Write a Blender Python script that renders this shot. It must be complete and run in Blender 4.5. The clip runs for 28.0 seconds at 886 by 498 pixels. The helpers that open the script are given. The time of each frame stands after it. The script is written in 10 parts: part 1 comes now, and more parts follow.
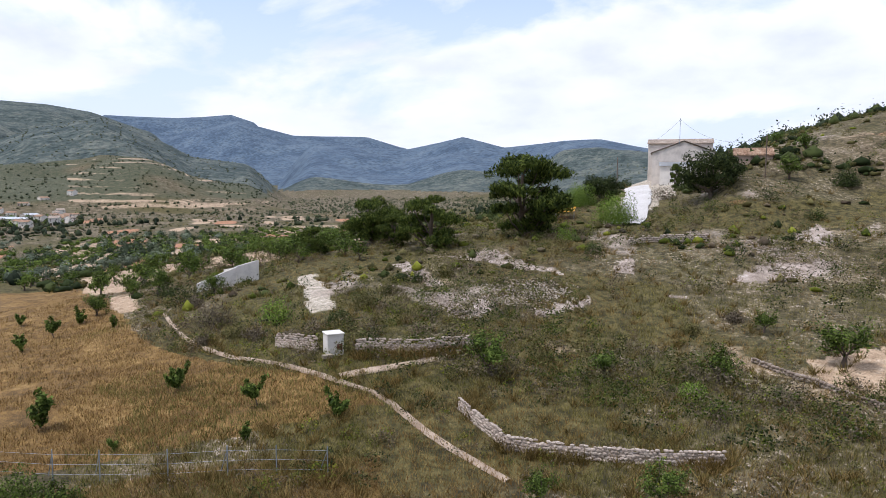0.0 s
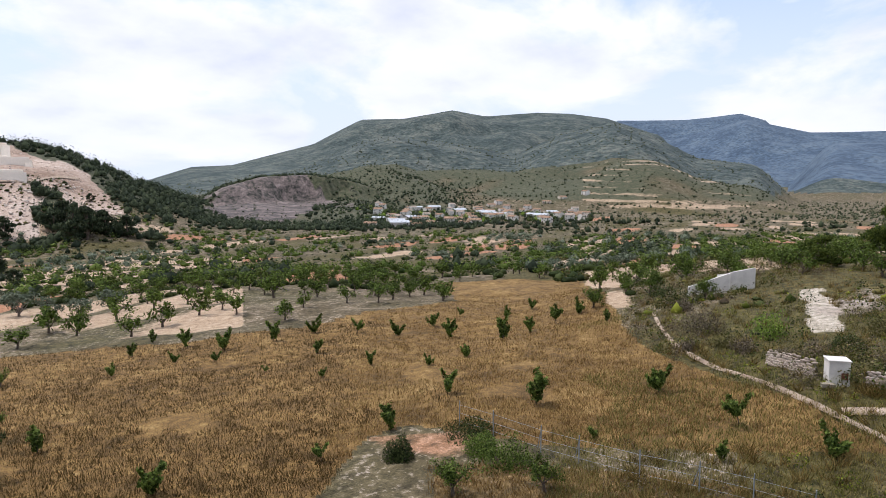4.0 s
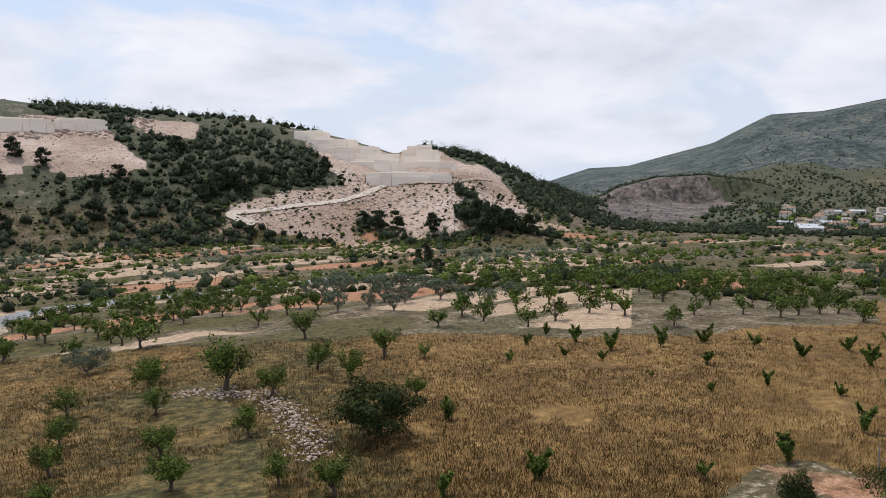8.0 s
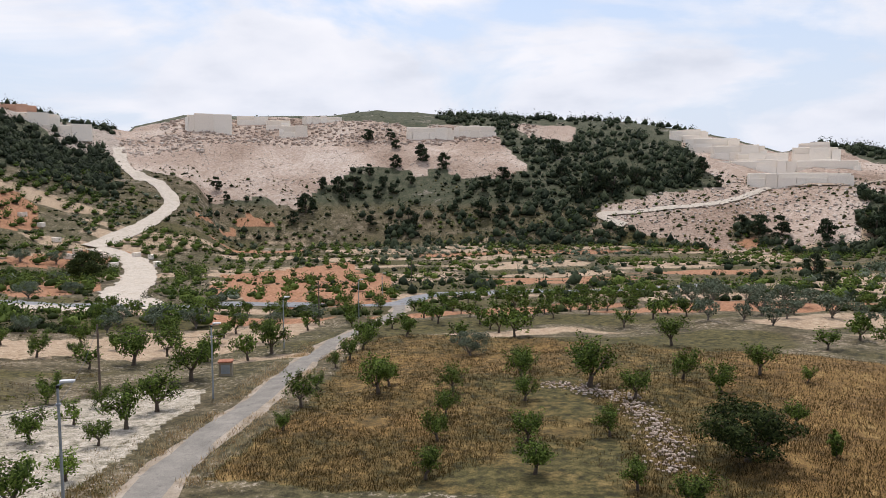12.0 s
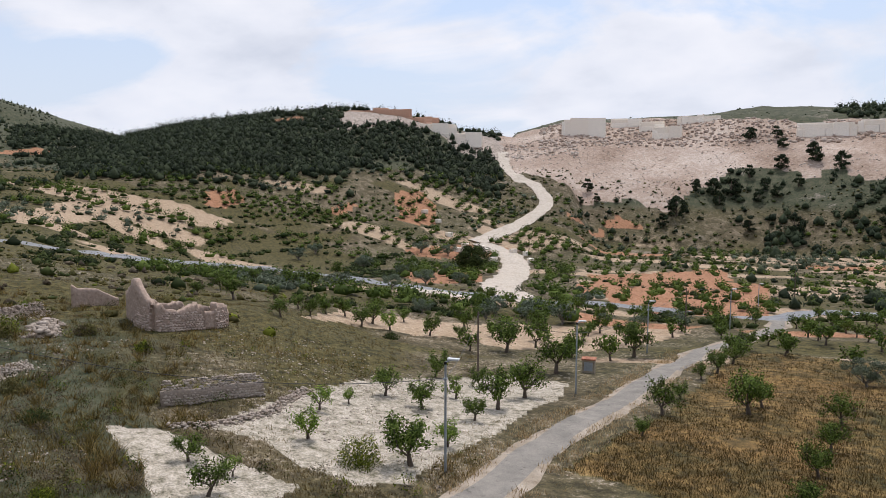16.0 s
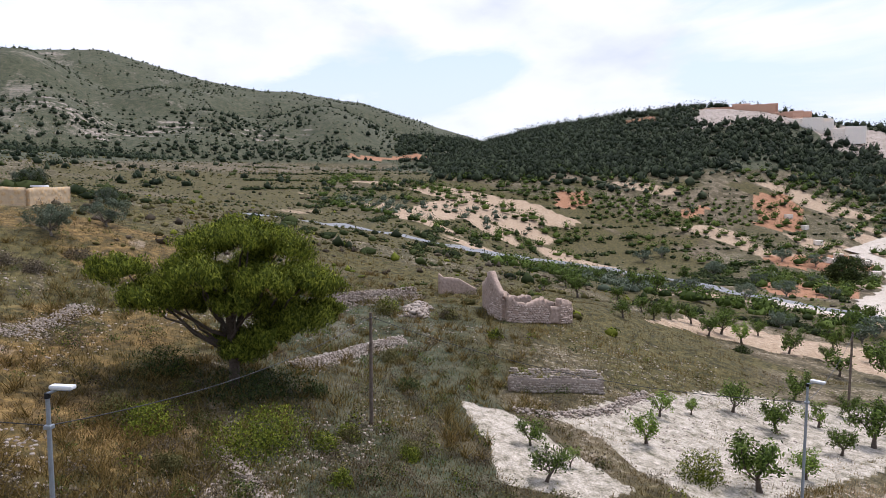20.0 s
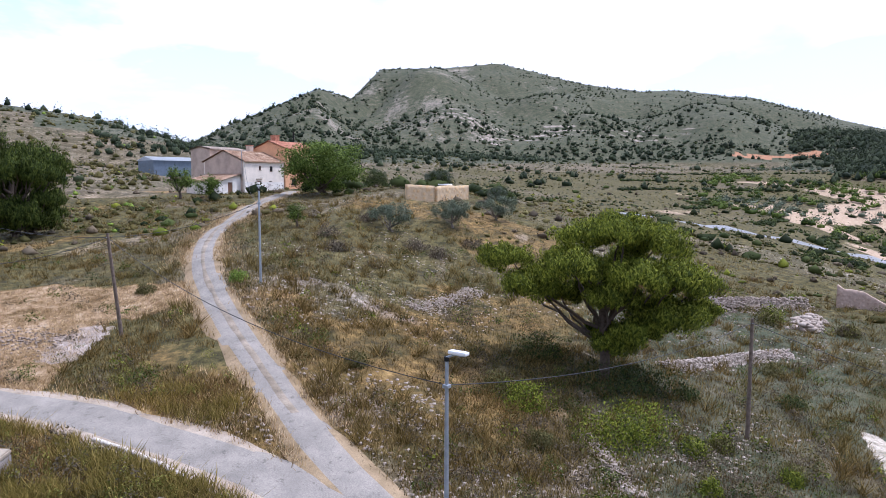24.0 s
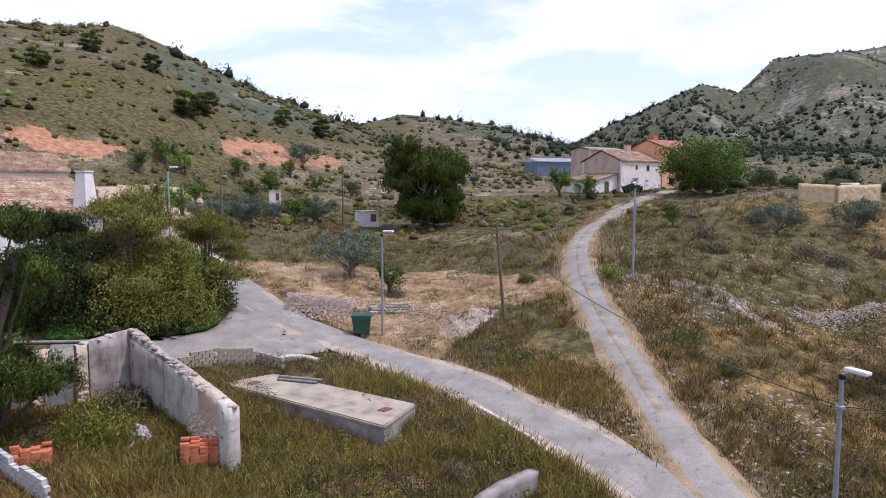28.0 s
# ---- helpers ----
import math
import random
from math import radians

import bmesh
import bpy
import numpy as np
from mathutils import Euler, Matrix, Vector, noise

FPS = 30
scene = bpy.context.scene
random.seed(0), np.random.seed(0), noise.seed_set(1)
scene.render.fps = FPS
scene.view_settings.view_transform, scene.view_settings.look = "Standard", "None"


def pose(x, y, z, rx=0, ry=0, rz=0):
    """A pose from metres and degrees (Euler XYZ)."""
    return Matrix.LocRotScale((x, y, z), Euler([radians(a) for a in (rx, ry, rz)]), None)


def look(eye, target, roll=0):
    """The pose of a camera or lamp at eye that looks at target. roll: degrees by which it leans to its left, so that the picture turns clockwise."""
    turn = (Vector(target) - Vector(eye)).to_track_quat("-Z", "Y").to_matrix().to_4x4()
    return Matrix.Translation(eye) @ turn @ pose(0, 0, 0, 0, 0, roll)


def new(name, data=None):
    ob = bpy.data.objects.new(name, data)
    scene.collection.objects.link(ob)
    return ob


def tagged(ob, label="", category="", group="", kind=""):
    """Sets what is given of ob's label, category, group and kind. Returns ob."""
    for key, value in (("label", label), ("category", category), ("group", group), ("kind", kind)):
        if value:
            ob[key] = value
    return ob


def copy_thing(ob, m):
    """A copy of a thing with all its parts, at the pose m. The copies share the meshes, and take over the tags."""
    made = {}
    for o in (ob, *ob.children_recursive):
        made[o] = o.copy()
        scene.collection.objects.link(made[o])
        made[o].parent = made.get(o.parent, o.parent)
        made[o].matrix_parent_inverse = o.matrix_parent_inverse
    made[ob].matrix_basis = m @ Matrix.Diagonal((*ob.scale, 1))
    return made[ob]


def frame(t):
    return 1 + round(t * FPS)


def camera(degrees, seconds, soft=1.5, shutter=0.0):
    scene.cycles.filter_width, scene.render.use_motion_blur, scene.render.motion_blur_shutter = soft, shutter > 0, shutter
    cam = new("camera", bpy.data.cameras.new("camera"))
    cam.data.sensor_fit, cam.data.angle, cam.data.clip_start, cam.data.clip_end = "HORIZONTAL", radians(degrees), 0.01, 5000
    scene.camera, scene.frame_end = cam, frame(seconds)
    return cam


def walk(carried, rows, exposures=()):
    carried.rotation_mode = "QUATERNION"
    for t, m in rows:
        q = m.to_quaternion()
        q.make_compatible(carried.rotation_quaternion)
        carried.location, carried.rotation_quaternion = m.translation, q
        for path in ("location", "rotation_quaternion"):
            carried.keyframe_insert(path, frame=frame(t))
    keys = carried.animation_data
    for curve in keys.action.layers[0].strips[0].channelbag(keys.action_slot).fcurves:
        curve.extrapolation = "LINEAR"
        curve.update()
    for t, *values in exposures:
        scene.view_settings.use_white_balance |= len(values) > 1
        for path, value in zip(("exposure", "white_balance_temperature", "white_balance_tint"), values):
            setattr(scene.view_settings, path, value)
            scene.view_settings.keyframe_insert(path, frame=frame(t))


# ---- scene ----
cam = camera(64.15, 28.0, 0.85)
ROWS = [   # seconds, place, where it looks, lean
    (0.0, look((-0.89, 0.36, 29.59), (98.64, 0.36, 19.95), 0.13)),
    (0.5, look((-0.75, 0.33, 29.60), (98.41, 8.94, 20.00), 0.22)),
    (1.0, look((-0.62, 0.31, 29.61), (97.44, 17.45, 20.02), 0.23)),
    (1.5, look((-0.48, 0.28, 29.62), (95.73, 25.81, 20.02), 0.21)),
    (2.0, look((-0.34, 0.26, 29.64), (93.31, 34.00, 20.02), 0.27)),
    (2.5, look((-0.20, 0.24, 29.65), (90.20, 41.91, 20.03), 0.29)),
    (3.0, look((-0.06, 0.21, 29.66), (86.51, 49.34, 20.03), 0.27)),
    (3.5, look((0.08, 0.19, 29.67), (82.30, 56.29, 20.03), 0.29)),
    (4.0, look((0.22, 0.16, 29.68), (77.53, 62.85, 20.01), 0.19)),
    (4.5, look((0.36, 0.14, 29.69), (72.18, 69.03, 19.96), 0.09)),
    (6.5, look((0.26, 0.16, 29.80), (51.53, 85.46, 20.06), -0.01)),
    (7.0, look((0.24, 0.16, 29.83), (45.84, 88.62, 20.09), -0.02)),
    (7.5, look((0.21, 0.17, 29.85), (39.93, 91.42, 20.16), -0.01)),
    (8.0, look((0.19, 0.17, 29.88), (34.04, 93.77, 20.21), 0.00)),
    (8.5, look((0.16, 0.17, 29.91), (27.97, 95.74, 20.23), -0.01)),
    (9.0, look((0.14, 0.18, 29.93), (21.77, 97.33, 20.26), -0.01)),
    (9.5, look((0.13, 0.16, 29.94), (15.49, 98.50, 20.30), -0.01)),
    (10.0, look((0.11, 0.14, 29.95), (9.09, 99.27, 20.30), 0.01)),
    (10.5, look((0.10, 0.12, 29.95), (2.75, 99.63, 20.33), -0.00)),
    (11.0, look((0.08, 0.11, 29.96), (-3.63, 99.58, 20.39), 0.04)),
    (11.5, look((0.07, 0.09, 29.97), (-9.97, 99.12, 20.41), 0.05)),
    (12.0, look((0.06, 0.07, 29.97), (-16.31, 98.26, 20.43), 0.07)),
    (12.5, look((0.04, 0.05, 29.98), (-22.62, 96.99, 20.45), 0.09)),
    (14.5, look((0.01, -0.02, 30.00), (-46.39, 88.06, 20.54), 0.12)),
    (15.0, look((0.01, -0.04, 29.99), (-51.86, 84.94, 20.61), 0.07)),
    (15.5, look((0.01, -0.05, 29.99), (-57.18, 81.44, 20.63), 0.08)),
    (16.0, look((0.02, -0.07, 29.99), (-62.22, 77.64, 20.65), 0.12)),
    (16.5, look((0.02, -0.09, 29.98), (-67.04, 73.50, 20.66), 0.08)),
    (17.0, look((0.03, -0.11, 29.98), (-71.37, 69.28, 20.66), 0.05)),
    (17.5, look((0.03, -0.13, 29.98), (-75.34, 64.92, 20.66), 0.08)),
    (18.0, look((0.04, -0.14, 29.97), (-79.03, 60.37, 20.67), 0.07)),
    (18.5, look((0.04, -0.16, 29.97), (-82.43, 55.62, 20.69), 0.10)),
    (19.0, look((0.05, -0.18, 29.97), (-85.58, 50.64, 20.70), 0.07)),
    (19.5, look((0.07, -0.20, 29.92), (-88.43, 45.44, 20.70), 0.10)),
    (20.0, look((0.08, -0.22, 29.88), (-91.04, 39.91, 20.67), 0.14)),
    (20.5, look((0.10, -0.24, 29.84), (-93.40, 34.00, 20.65), 0.14)),
    (21.0, look((0.12, -0.27, 29.80), (-95.41, 27.83, 20.57), 0.17)),
    (21.5, look((0.14, -0.29, 29.76), (-97.00, 21.61, 20.57), 0.13)),
    (23.5, look((0.21, -0.37, 29.59), (-99.30, -4.15, 20.42), 0.13)),
    (24.0, look((0.25, -0.37, 29.57), (-98.80, -10.66, 20.40), 0.13)),
    (24.5, look((0.28, -0.37, 29.55), (-97.87, -17.11, 20.34), 0.13)),
    (25.0, look((0.32, -0.36, 29.52), (-96.53, -23.48, 20.25), 0.11)),
    (25.5, look((0.36, -0.36, 29.50), (-94.78, -29.73, 20.29), 0.15)),
    (26.0, look((0.40, -0.36, 29.48), (-92.66, -35.79, 20.27), 0.17)),
    (26.5, look((0.44, -0.35, 29.45), (-90.14, -41.72, 20.19), 0.18)),
    (27.0, look((0.47, -0.35, 29.43), (-87.23, -47.48, 20.13), 0.16)),
    (27.5, look((0.51, -0.35, 29.41), (-84.00, -52.99, 20.12), 0.12)),
    (28.0, look((0.55, -0.35, 29.38), (-80.45, -58.25, 20.13), 0.16)),
]
EXPOSURES = [(0.0, 0.06, 6000, 16), (3.0, 0.09, 6100, 16), (6.5, -0.2, 6350, 14), (9.5, -0.22, 6300, 14), (12.0, -0.18, 6350, 14), (17.0, -0.22, 6250, 14), (18.5, -0.16, 6250, 14), (20.0, 0.06, 6000, 18), (21.5, 0.2, 5800, 20), (23.5, 0.44, 5550, 21), (25.5, 0.36, 5500, 23), (28.0, 0.2, 5750, 23)]
walk(cam, ROWS, EXPOSURES)



# ---- sky and light ----
SUN_ELEVATION, SUN_BEARING = radians(65), radians(112)
world = bpy.data.worlds.new("world")
scene.world = world
world.use_nodes = True
wn, wl = world.node_tree.nodes, world.node_tree.links
wn.clear()


def wnode(kind, **values):
    n = wn.new(kind)
    for key, value in values.items():
        n.inputs[key].default_value = value
    return n


def wmath(op, a, b):
    n = wn.new("ShaderNodeMath")
    n.operation = op
    for i, v in enumerate((a, b)):
        if isinstance(v, (int, float)):
            n.inputs[i].default_value = v
        else:
            wl.new(v, n.inputs[i])
    return n.outputs[0]


def wmix(fac, a, b):
    n = wn.new("ShaderNodeMix")
    n.data_type = "RGBA"
    wl.new(fac, n.inputs[0])
    for i, v in ((6, a), (7, b)):
        if isinstance(v, tuple):
            n.inputs[i].default_value = (*v, 1)
        else:
            wl.new(v, n.inputs[i])
    return n.outputs[2]


sky = wn.new("ShaderNodeTexSky")
sky.sky_type, sky.sun_disc = "NISHITA", False
sky.sun_elevation, sky.sun_rotation = SUN_ELEVATION, math.pi / 2 - SUN_BEARING
sky.air_density, sky.dust_density = 1.0, 1.5
tint = wn.new("ShaderNodeVectorMath")
tint.operation = "SCALE"
wl.new(sky.outputs[0], tint.inputs[0])
tint.inputs["Scale"].default_value = 0.17
coord = wn.new("ShaderNodeTexCoord")
sep = wn.new("ShaderNodeSeparateXYZ")
wl.new(coord.outputs["Generated"], sep.inputs[0])
up = wmath("MAXIMUM", sep.outputs[2], 0.0)
low = wmath("ADD", up, 0.30)                       # a cloud deck at one height, seen ever flatter towards the horizon
flat = wn.new("ShaderNodeCombineXYZ")
wl.new(wmath("DIVIDE", sep.outputs[0], low), flat.inputs[0])
wl.new(wmath("DIVIDE", sep.outputs[1], low), flat.inputs[1])
big = wnode("ShaderNodeTexNoise", Scale=1.25, Detail=9.0, Roughness=0.54, Distortion=0.4)
wl.new(flat.outputs[0], big.inputs["Vector"])
body = wnode("ShaderNodeTexNoise", Scale=2.6, Detail=7.0, Roughness=0.5)
wl.new(flat.outputs[0], body.inputs["Vector"])


def wramp(fac, *stops):
    n = wn.new("ShaderNodeValToRGB")
    wl.new(fac, n.inputs[0])
    while len(n.color_ramp.elements) < len(stops):
        n.color_ramp.elements.new(0.5)
    for e, (p, c) in zip(n.color_ramp.elements, stops):
        e.position, e.color = p, (*c, 1)
    return n.outputs[0]


cover_of_cloud = wramp(big.outputs[0], (0.43, (0, 0, 0)), (0.52, (1, 1, 1)))
cloud_shade = wramp(body.outputs[0], (0.36, (0.98, 0.985, 1.0)), (0.52, (0.87, 0.895, 0.94)), (0.72, (0.66, 0.705, 0.78)))
pale = wmix(wramp(up, (0.0, (1, 1, 1)), (0.45, (0.15, 0.15, 0.15))), tint.outputs[0], (0.66, 0.76, 0.88))
clouds = wmix(cover_of_cloud, pale, cloud_shade)
veil = wramp(up, (0.0, (0.55, 0.55, 0.55)), (0.25, (0, 0, 0)))
clouds = wmix(veil, clouds, (0.80, 0.85, 0.92))
back = wn.new("ShaderNodeBackground")
wl.new(clouds, back.inputs[0])
back.inputs[1].default_value = 1.1
wout = wn.new("ShaderNodeOutputWorld")
wl.new(back.outputs[0], wout.inputs[0])

sun = new("sun", bpy.data.lights.new("sun", "SUN"))
sun.data.energy, sun.data.angle, sun.data.color = 3.1, radians(3), (1.0, 0.96, 0.90)
sun.matrix_world = look((0, 0, 200), (-200 * math.cos(SUN_BEARING), -200 * math.sin(SUN_BEARING), 200 - 200 * math.tan(SUN_ELEVATION)))


# ---- materials ----
class Nodes:
    """Short hand for building one node material."""

    def __init__(self, name, rough=0.9, metal=0.0, leaf=0.0):
        self.m = bpy.data.materials.new(name)
        self.m.use_nodes = True
        self.n, self.l = self.m.node_tree.nodes, self.m.node_tree.links
        self.bsdf = self.n["Principled BSDF"]
        self.bsdf.inputs["Roughness"].default_value = rough
        self.bsdf.inputs["Metallic"].default_value = metal
        self.bsdf.inputs["Specular IOR Level"].default_value = 0.25 if rough > 0.6 else 0.5
        self.space = self.n.new("ShaderNodeTexCoord").outputs["Object"]
        if leaf:
            thin = self.n.new("ShaderNodeBsdfTranslucent")
            both = self.n.new("ShaderNodeMixShader")
            both.inputs[0].default_value = leaf
            self.l.new(self.bsdf.outputs[0], both.inputs[1])
            self.l.new(thin.outputs[0], both.inputs[2])
            self.l.new(both.outputs[0], self.n["Material Output"].inputs[0])
            self.thin = thin

    def noise(self, scale, detail=4.0, rough=0.55, where=None):
        n = self.n.new("ShaderNodeTexNoise")
        n.inputs["Scale"].default_value, n.inputs["Detail"].default_value, n.inputs["Roughness"].default_value = scale, detail, rough
        self.l.new(where or self.space, n.inputs["Vector"])
        return n.outputs[0]

    def cells(self, scale, where=None):
        n = self.n.new("ShaderNodeTexVoronoi")
        n.inputs["Scale"].default_value = scale
        self.l.new(where or self.space, n.inputs["Vector"])
        return n

    def ramp(self, fac, *stops):
        n = self.n.new("ShaderNodeValToRGB")
        self.l.new(fac, n.inputs[0])
        while len(n.color_ramp.elements) < len(stops):
            n.color_ramp.elements.new(0.5)
        for e, (p, c) in zip(n.color_ramp.elements, stops):
            e.position, e.color = p, (*((c, c, c) if isinstance(c, (int, float)) else c), 1)
        return n.outputs[0]

    def math(self, op, a, b=0.0):
        n = self.n.new("ShaderNodeMath")
        n.operation = op
        for i, v in enumerate((a, b)):
            if isinstance(v, (int, float)):
                n.inputs[i].default_value = v
            else:
                self.l.new(v, n.inputs[i])
        return n.outputs[0]

    def mix(self, fac, a, b, blend="MIX"):
        n = self.n.new("ShaderNodeMix")
        n.data_type, n.blend_type = "RGBA", blend
        for i, v in ((0, fac), (6, a), (7, b)):
            if isinstance(v, (int, float)):
                n.inputs[i].default_value = v
            elif isinstance(v, tuple):
                n.inputs[i].default_value = (*v, 1)
            else:
                self.l.new(v, n.inputs[i])
        return n.outputs[2]

    def attribute(self, name):
        n = self.n.new("ShaderNodeAttribute")
        n.attribute_name = name
        s = self.n.new("ShaderNodeSeparateColor")
        self.l.new(n.outputs["Color"], s.inputs[0])
        return s.outputs

    def island(self):
        return self.n.new("ShaderNodeNewGeometry").outputs["Random Per Island"]

    def each(self):
        return self.n.new("ShaderNodeObjectInfo").outputs["Random"]

    def colour(self, c):
        if isinstance(c, tuple):
            self.bsdf.inputs["Base Color"].default_value = (*c, 1)
        else:
            self.l.new(c, self.bsdf.inputs["Base Color"])
            if hasattr(self, "thin"):
                self.l.new(c, self.thin.inputs[0])
        return self

    def bump(self, height, strength=0.4, distance=0.02):
        b = self.n.new("ShaderNodeBump")
        b.inputs["Strength"].default_value, b.inputs["Distance"].default_value = strength, distance
        self.l.new(height, b.inputs["Height"])
        self.l.new(b.outputs[0], self.bsdf.inputs["Normal"])
        return self


def plain(name, c, rough=0.85, metal=0.0, wear=0.25, scale=3.0, bump=0.2):
    """A surface of one colour with blotches, fine grain and a little relief."""
    k = Nodes(name, rough, metal)
    dark = tuple(v * (1 - wear) for v in c)
    light = tuple(min(1.0, v * (1 + wear * 0.6)) for v in c)
    blot = k.ramp(k.noise(scale, 5), (0.3, dark), (0.5, c), (0.72, light))
    fine = k.ramp(k.noise(scale * 14, 3), (0.3, 0.82), (0.7, 1.0))
    k.colour(k.mix(1.0, blot, fine, "MULTIPLY")).bump(k.noise(scale * 9, 4), bump)
    return k.m


def leafy(name, dark, mid, light, thin=0.3, patch=None):
    k = Nodes(name, 0.8, leaf=thin)
    k.bsdf.inputs["Specular IOR Level"].default_value = 0.12
    a = k.ramp(k.island(), (0.08, dark), (0.5, mid), (0.95, light))
    b = k.ramp(k.each(), (0.0, 0.8), (1.0, 1.15))
    a = k.mix(1.0, a, b, "MULTIPLY")
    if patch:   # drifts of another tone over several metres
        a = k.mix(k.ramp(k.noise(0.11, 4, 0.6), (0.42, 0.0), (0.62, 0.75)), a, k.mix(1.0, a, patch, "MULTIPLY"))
    k.colour(a)
    return k.m


def stony(name, dark, mid, light):
    k = Nodes(name, 0.92)
    a = k.mix(0.5, k.ramp(k.island(), (0.0, dark), (0.5, mid), (1.0, light)), k.ramp(k.each(), (0.0, dark), (0.5, mid), (1.0, light)))
    b = k.ramp(k.noise(6, 5), (0.3, 0.72), (0.7, 1.08))
    k.colour(k.mix(1.0, a, b, "MULTIPLY")).bump(k.noise(18, 4), 0.5)
    return k.m


def ground_material():
    """Ground cover: the sheet's two colour layers say what grows or lies where; noise breaks their edges."""
    k = Nodes("ground_cover", 0.95)
    n_big, n_mid, n_small, n_fine = k.noise(0.03, 4), k.noise(0.22, 6, 0.62), k.noise(1.3, 7, 0.65), k.noise(9.0, 7, 0.7)
    scrub = k.ramp(k.mix(0.5, n_mid, n_small), (0.36, (0.028, 0.023, 0.011)), (0.45, (0.078, 0.061, 0.031)), (0.53, (0.138, 0.107, 0.060)), (0.6, (0.25, 0.195, 0.13)), (0.69, (0.09, 0.08, 0.03)))
    scrub = k.mix(k.ramp(n_big, (0.4, 0.0), (0.62, 0.7)), scrub, k.ramp(n_small, (0.37, (0.024, 0.023, 0.008)), (0.5, (0.068, 0.063, 0.022)), (0.63, (0.132, 0.113, 0.047))))
    pebbles = k.ramp(k.noise(2.6, 6, 0.7), (0.56, 0.0), (0.61, 1.0))
    scrub = k.mix(k.math("MULTIPLY", pebbles, k.ramp(n_mid, (0.42, 0.0), (0.6, 0.9))), scrub, (0.46, 0.39, 0.32))
    dry = k.ramp(k.mix(0.55, n_mid, n_small), (0.36, (0.07, 0.042, 0.014)), (0.45, (0.135, 0.080, 0.026)), (0.55, (0.215, 0.13, 0.042)), (0.65, (0.33, 0.225, 0.09)))
    soil = k.ramp(n_small, (0.3, (0.25, 0.17, 0.105)), (0.5, (0.39, 0.285, 0.185)), (0.7, (0.52, 0.415, 0.30)))
    white = k.ramp(k.noise(1.4, 9, 0.8), (0.37, (0.12, 0.11, 0.065)), (0.46, (0.33, 0.29, 0.22)), (0.62, (0.58, 0.51, 0.42)))
    red = k.ramp(n_small, (0.3, (0.19, 0.082, 0.038)), (0.5, (0.34, 0.168, 0.088)), (0.7, (0.46, 0.27, 0.165)))
    wood = k.ramp(k.mix(0.6, n_mid, n_small), (0.38, (0.024, 0.03, 0.015)), (0.47, (0.055, 0.064, 0.032)), (0.55, (0.09, 0.088, 0.050)), (0.64, (0.142, 0.13, 0.09)))
    rock = k.ramp(k.noise(0.5, 8, 0.75), (0.34, (0.15, 0.12, 0.09)), (0.5, (0.34, 0.28, 0.23)), (0.66, (0.52, 0.455, 0.395)))
    spoil = k.ramp(k.mix(0.4, k.noise(0.5, 9, 0.8), k.noise(0.02, 4)), (0.40, (0.22, 0.15, 0.105)), (0.46, (0.335, 0.245, 0.185)), (0.53, (0.43, 0.335, 0.265)), (0.62, (0.57, 0.48, 0.405)))
    lush = k.ramp(n_small, (0.37, (0.03, 0.027, 0.009)), (0.5, (0.076, 0.065, 0.020)), (0.63, (0.138, 0.113, 0.041)))
    crag = k.ramp(k.mix(0.5, k.noise(0.05, 8, 0.7), k.noise(0.22, 6, 0.75)), (0.43, (0.028, 0.031, 0.024)), (0.48, (0.095, 0.08, 0.072)), (0.55, (0.175, 0.138, 0.124)), (0.64, (0.29, 0.25, 0.232)))
    first, second, third = k.attribute("cover_a"), k.attribute("cover_b"), k.attribute("cover_c")
    ragged = k.mix(0.5, n_small, n_mid)
    out = scrub
    for level, layer in ((third[1], lush), (first[1], dry), (second[1], wood), (first[0], soil), (second[0], red), (first[2], white), (second[2], rock), (third[2], crag), (third[0], spoil)):
        edge = k.ramp(k.math("ADD", level, k.math("MULTIPLY", k.math("SUBTRACT", ragged, 0.5), 0.9)), (0.38, 0.0), (0.62, 1.0))
        out = k.mix(k.math("MULTIPLY", edge, k.ramp(level, (0.02, 0.0), (0.12, 1.0))), out, layer)
    fine = k.ramp(n_fine, (0.36, 0.5), (0.48, 0.9), (0.64, 1.28))
    k.colour(k.mix(1.0, out, fine, "MULTIPLY")).bump(k.mix(0.5, n_small, n_fine), 0.7, 0.12)
    return k.m


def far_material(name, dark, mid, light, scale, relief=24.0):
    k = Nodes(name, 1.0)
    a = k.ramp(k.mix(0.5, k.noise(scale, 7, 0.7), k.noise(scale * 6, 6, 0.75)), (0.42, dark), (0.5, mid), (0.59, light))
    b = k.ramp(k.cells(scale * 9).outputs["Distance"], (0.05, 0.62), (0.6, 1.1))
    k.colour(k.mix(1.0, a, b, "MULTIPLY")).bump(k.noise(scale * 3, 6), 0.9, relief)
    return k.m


def road_material(name, dark, light, tracks=0.0):
    k = Nodes(name, 0.9)
    a = k.ramp(k.noise(0.7, 6, 0.6), (0.3, dark), (0.7, light))
    b = k.ramp(k.noise(18, 5, 0.7), (0.3, 0.6), (0.7, 1.2))
    cracks = k.ramp(k.noise(2.2, 9, 0.8), (0.38, 0.6), (0.44, 1.0))
    k.colour(k.mix(1.0, k.mix(1.0, a, b, "MULTIPLY"), cracks, "MULTIPLY")).bump(k.noise(30, 4), 0.35, 0.01)
    return k.m


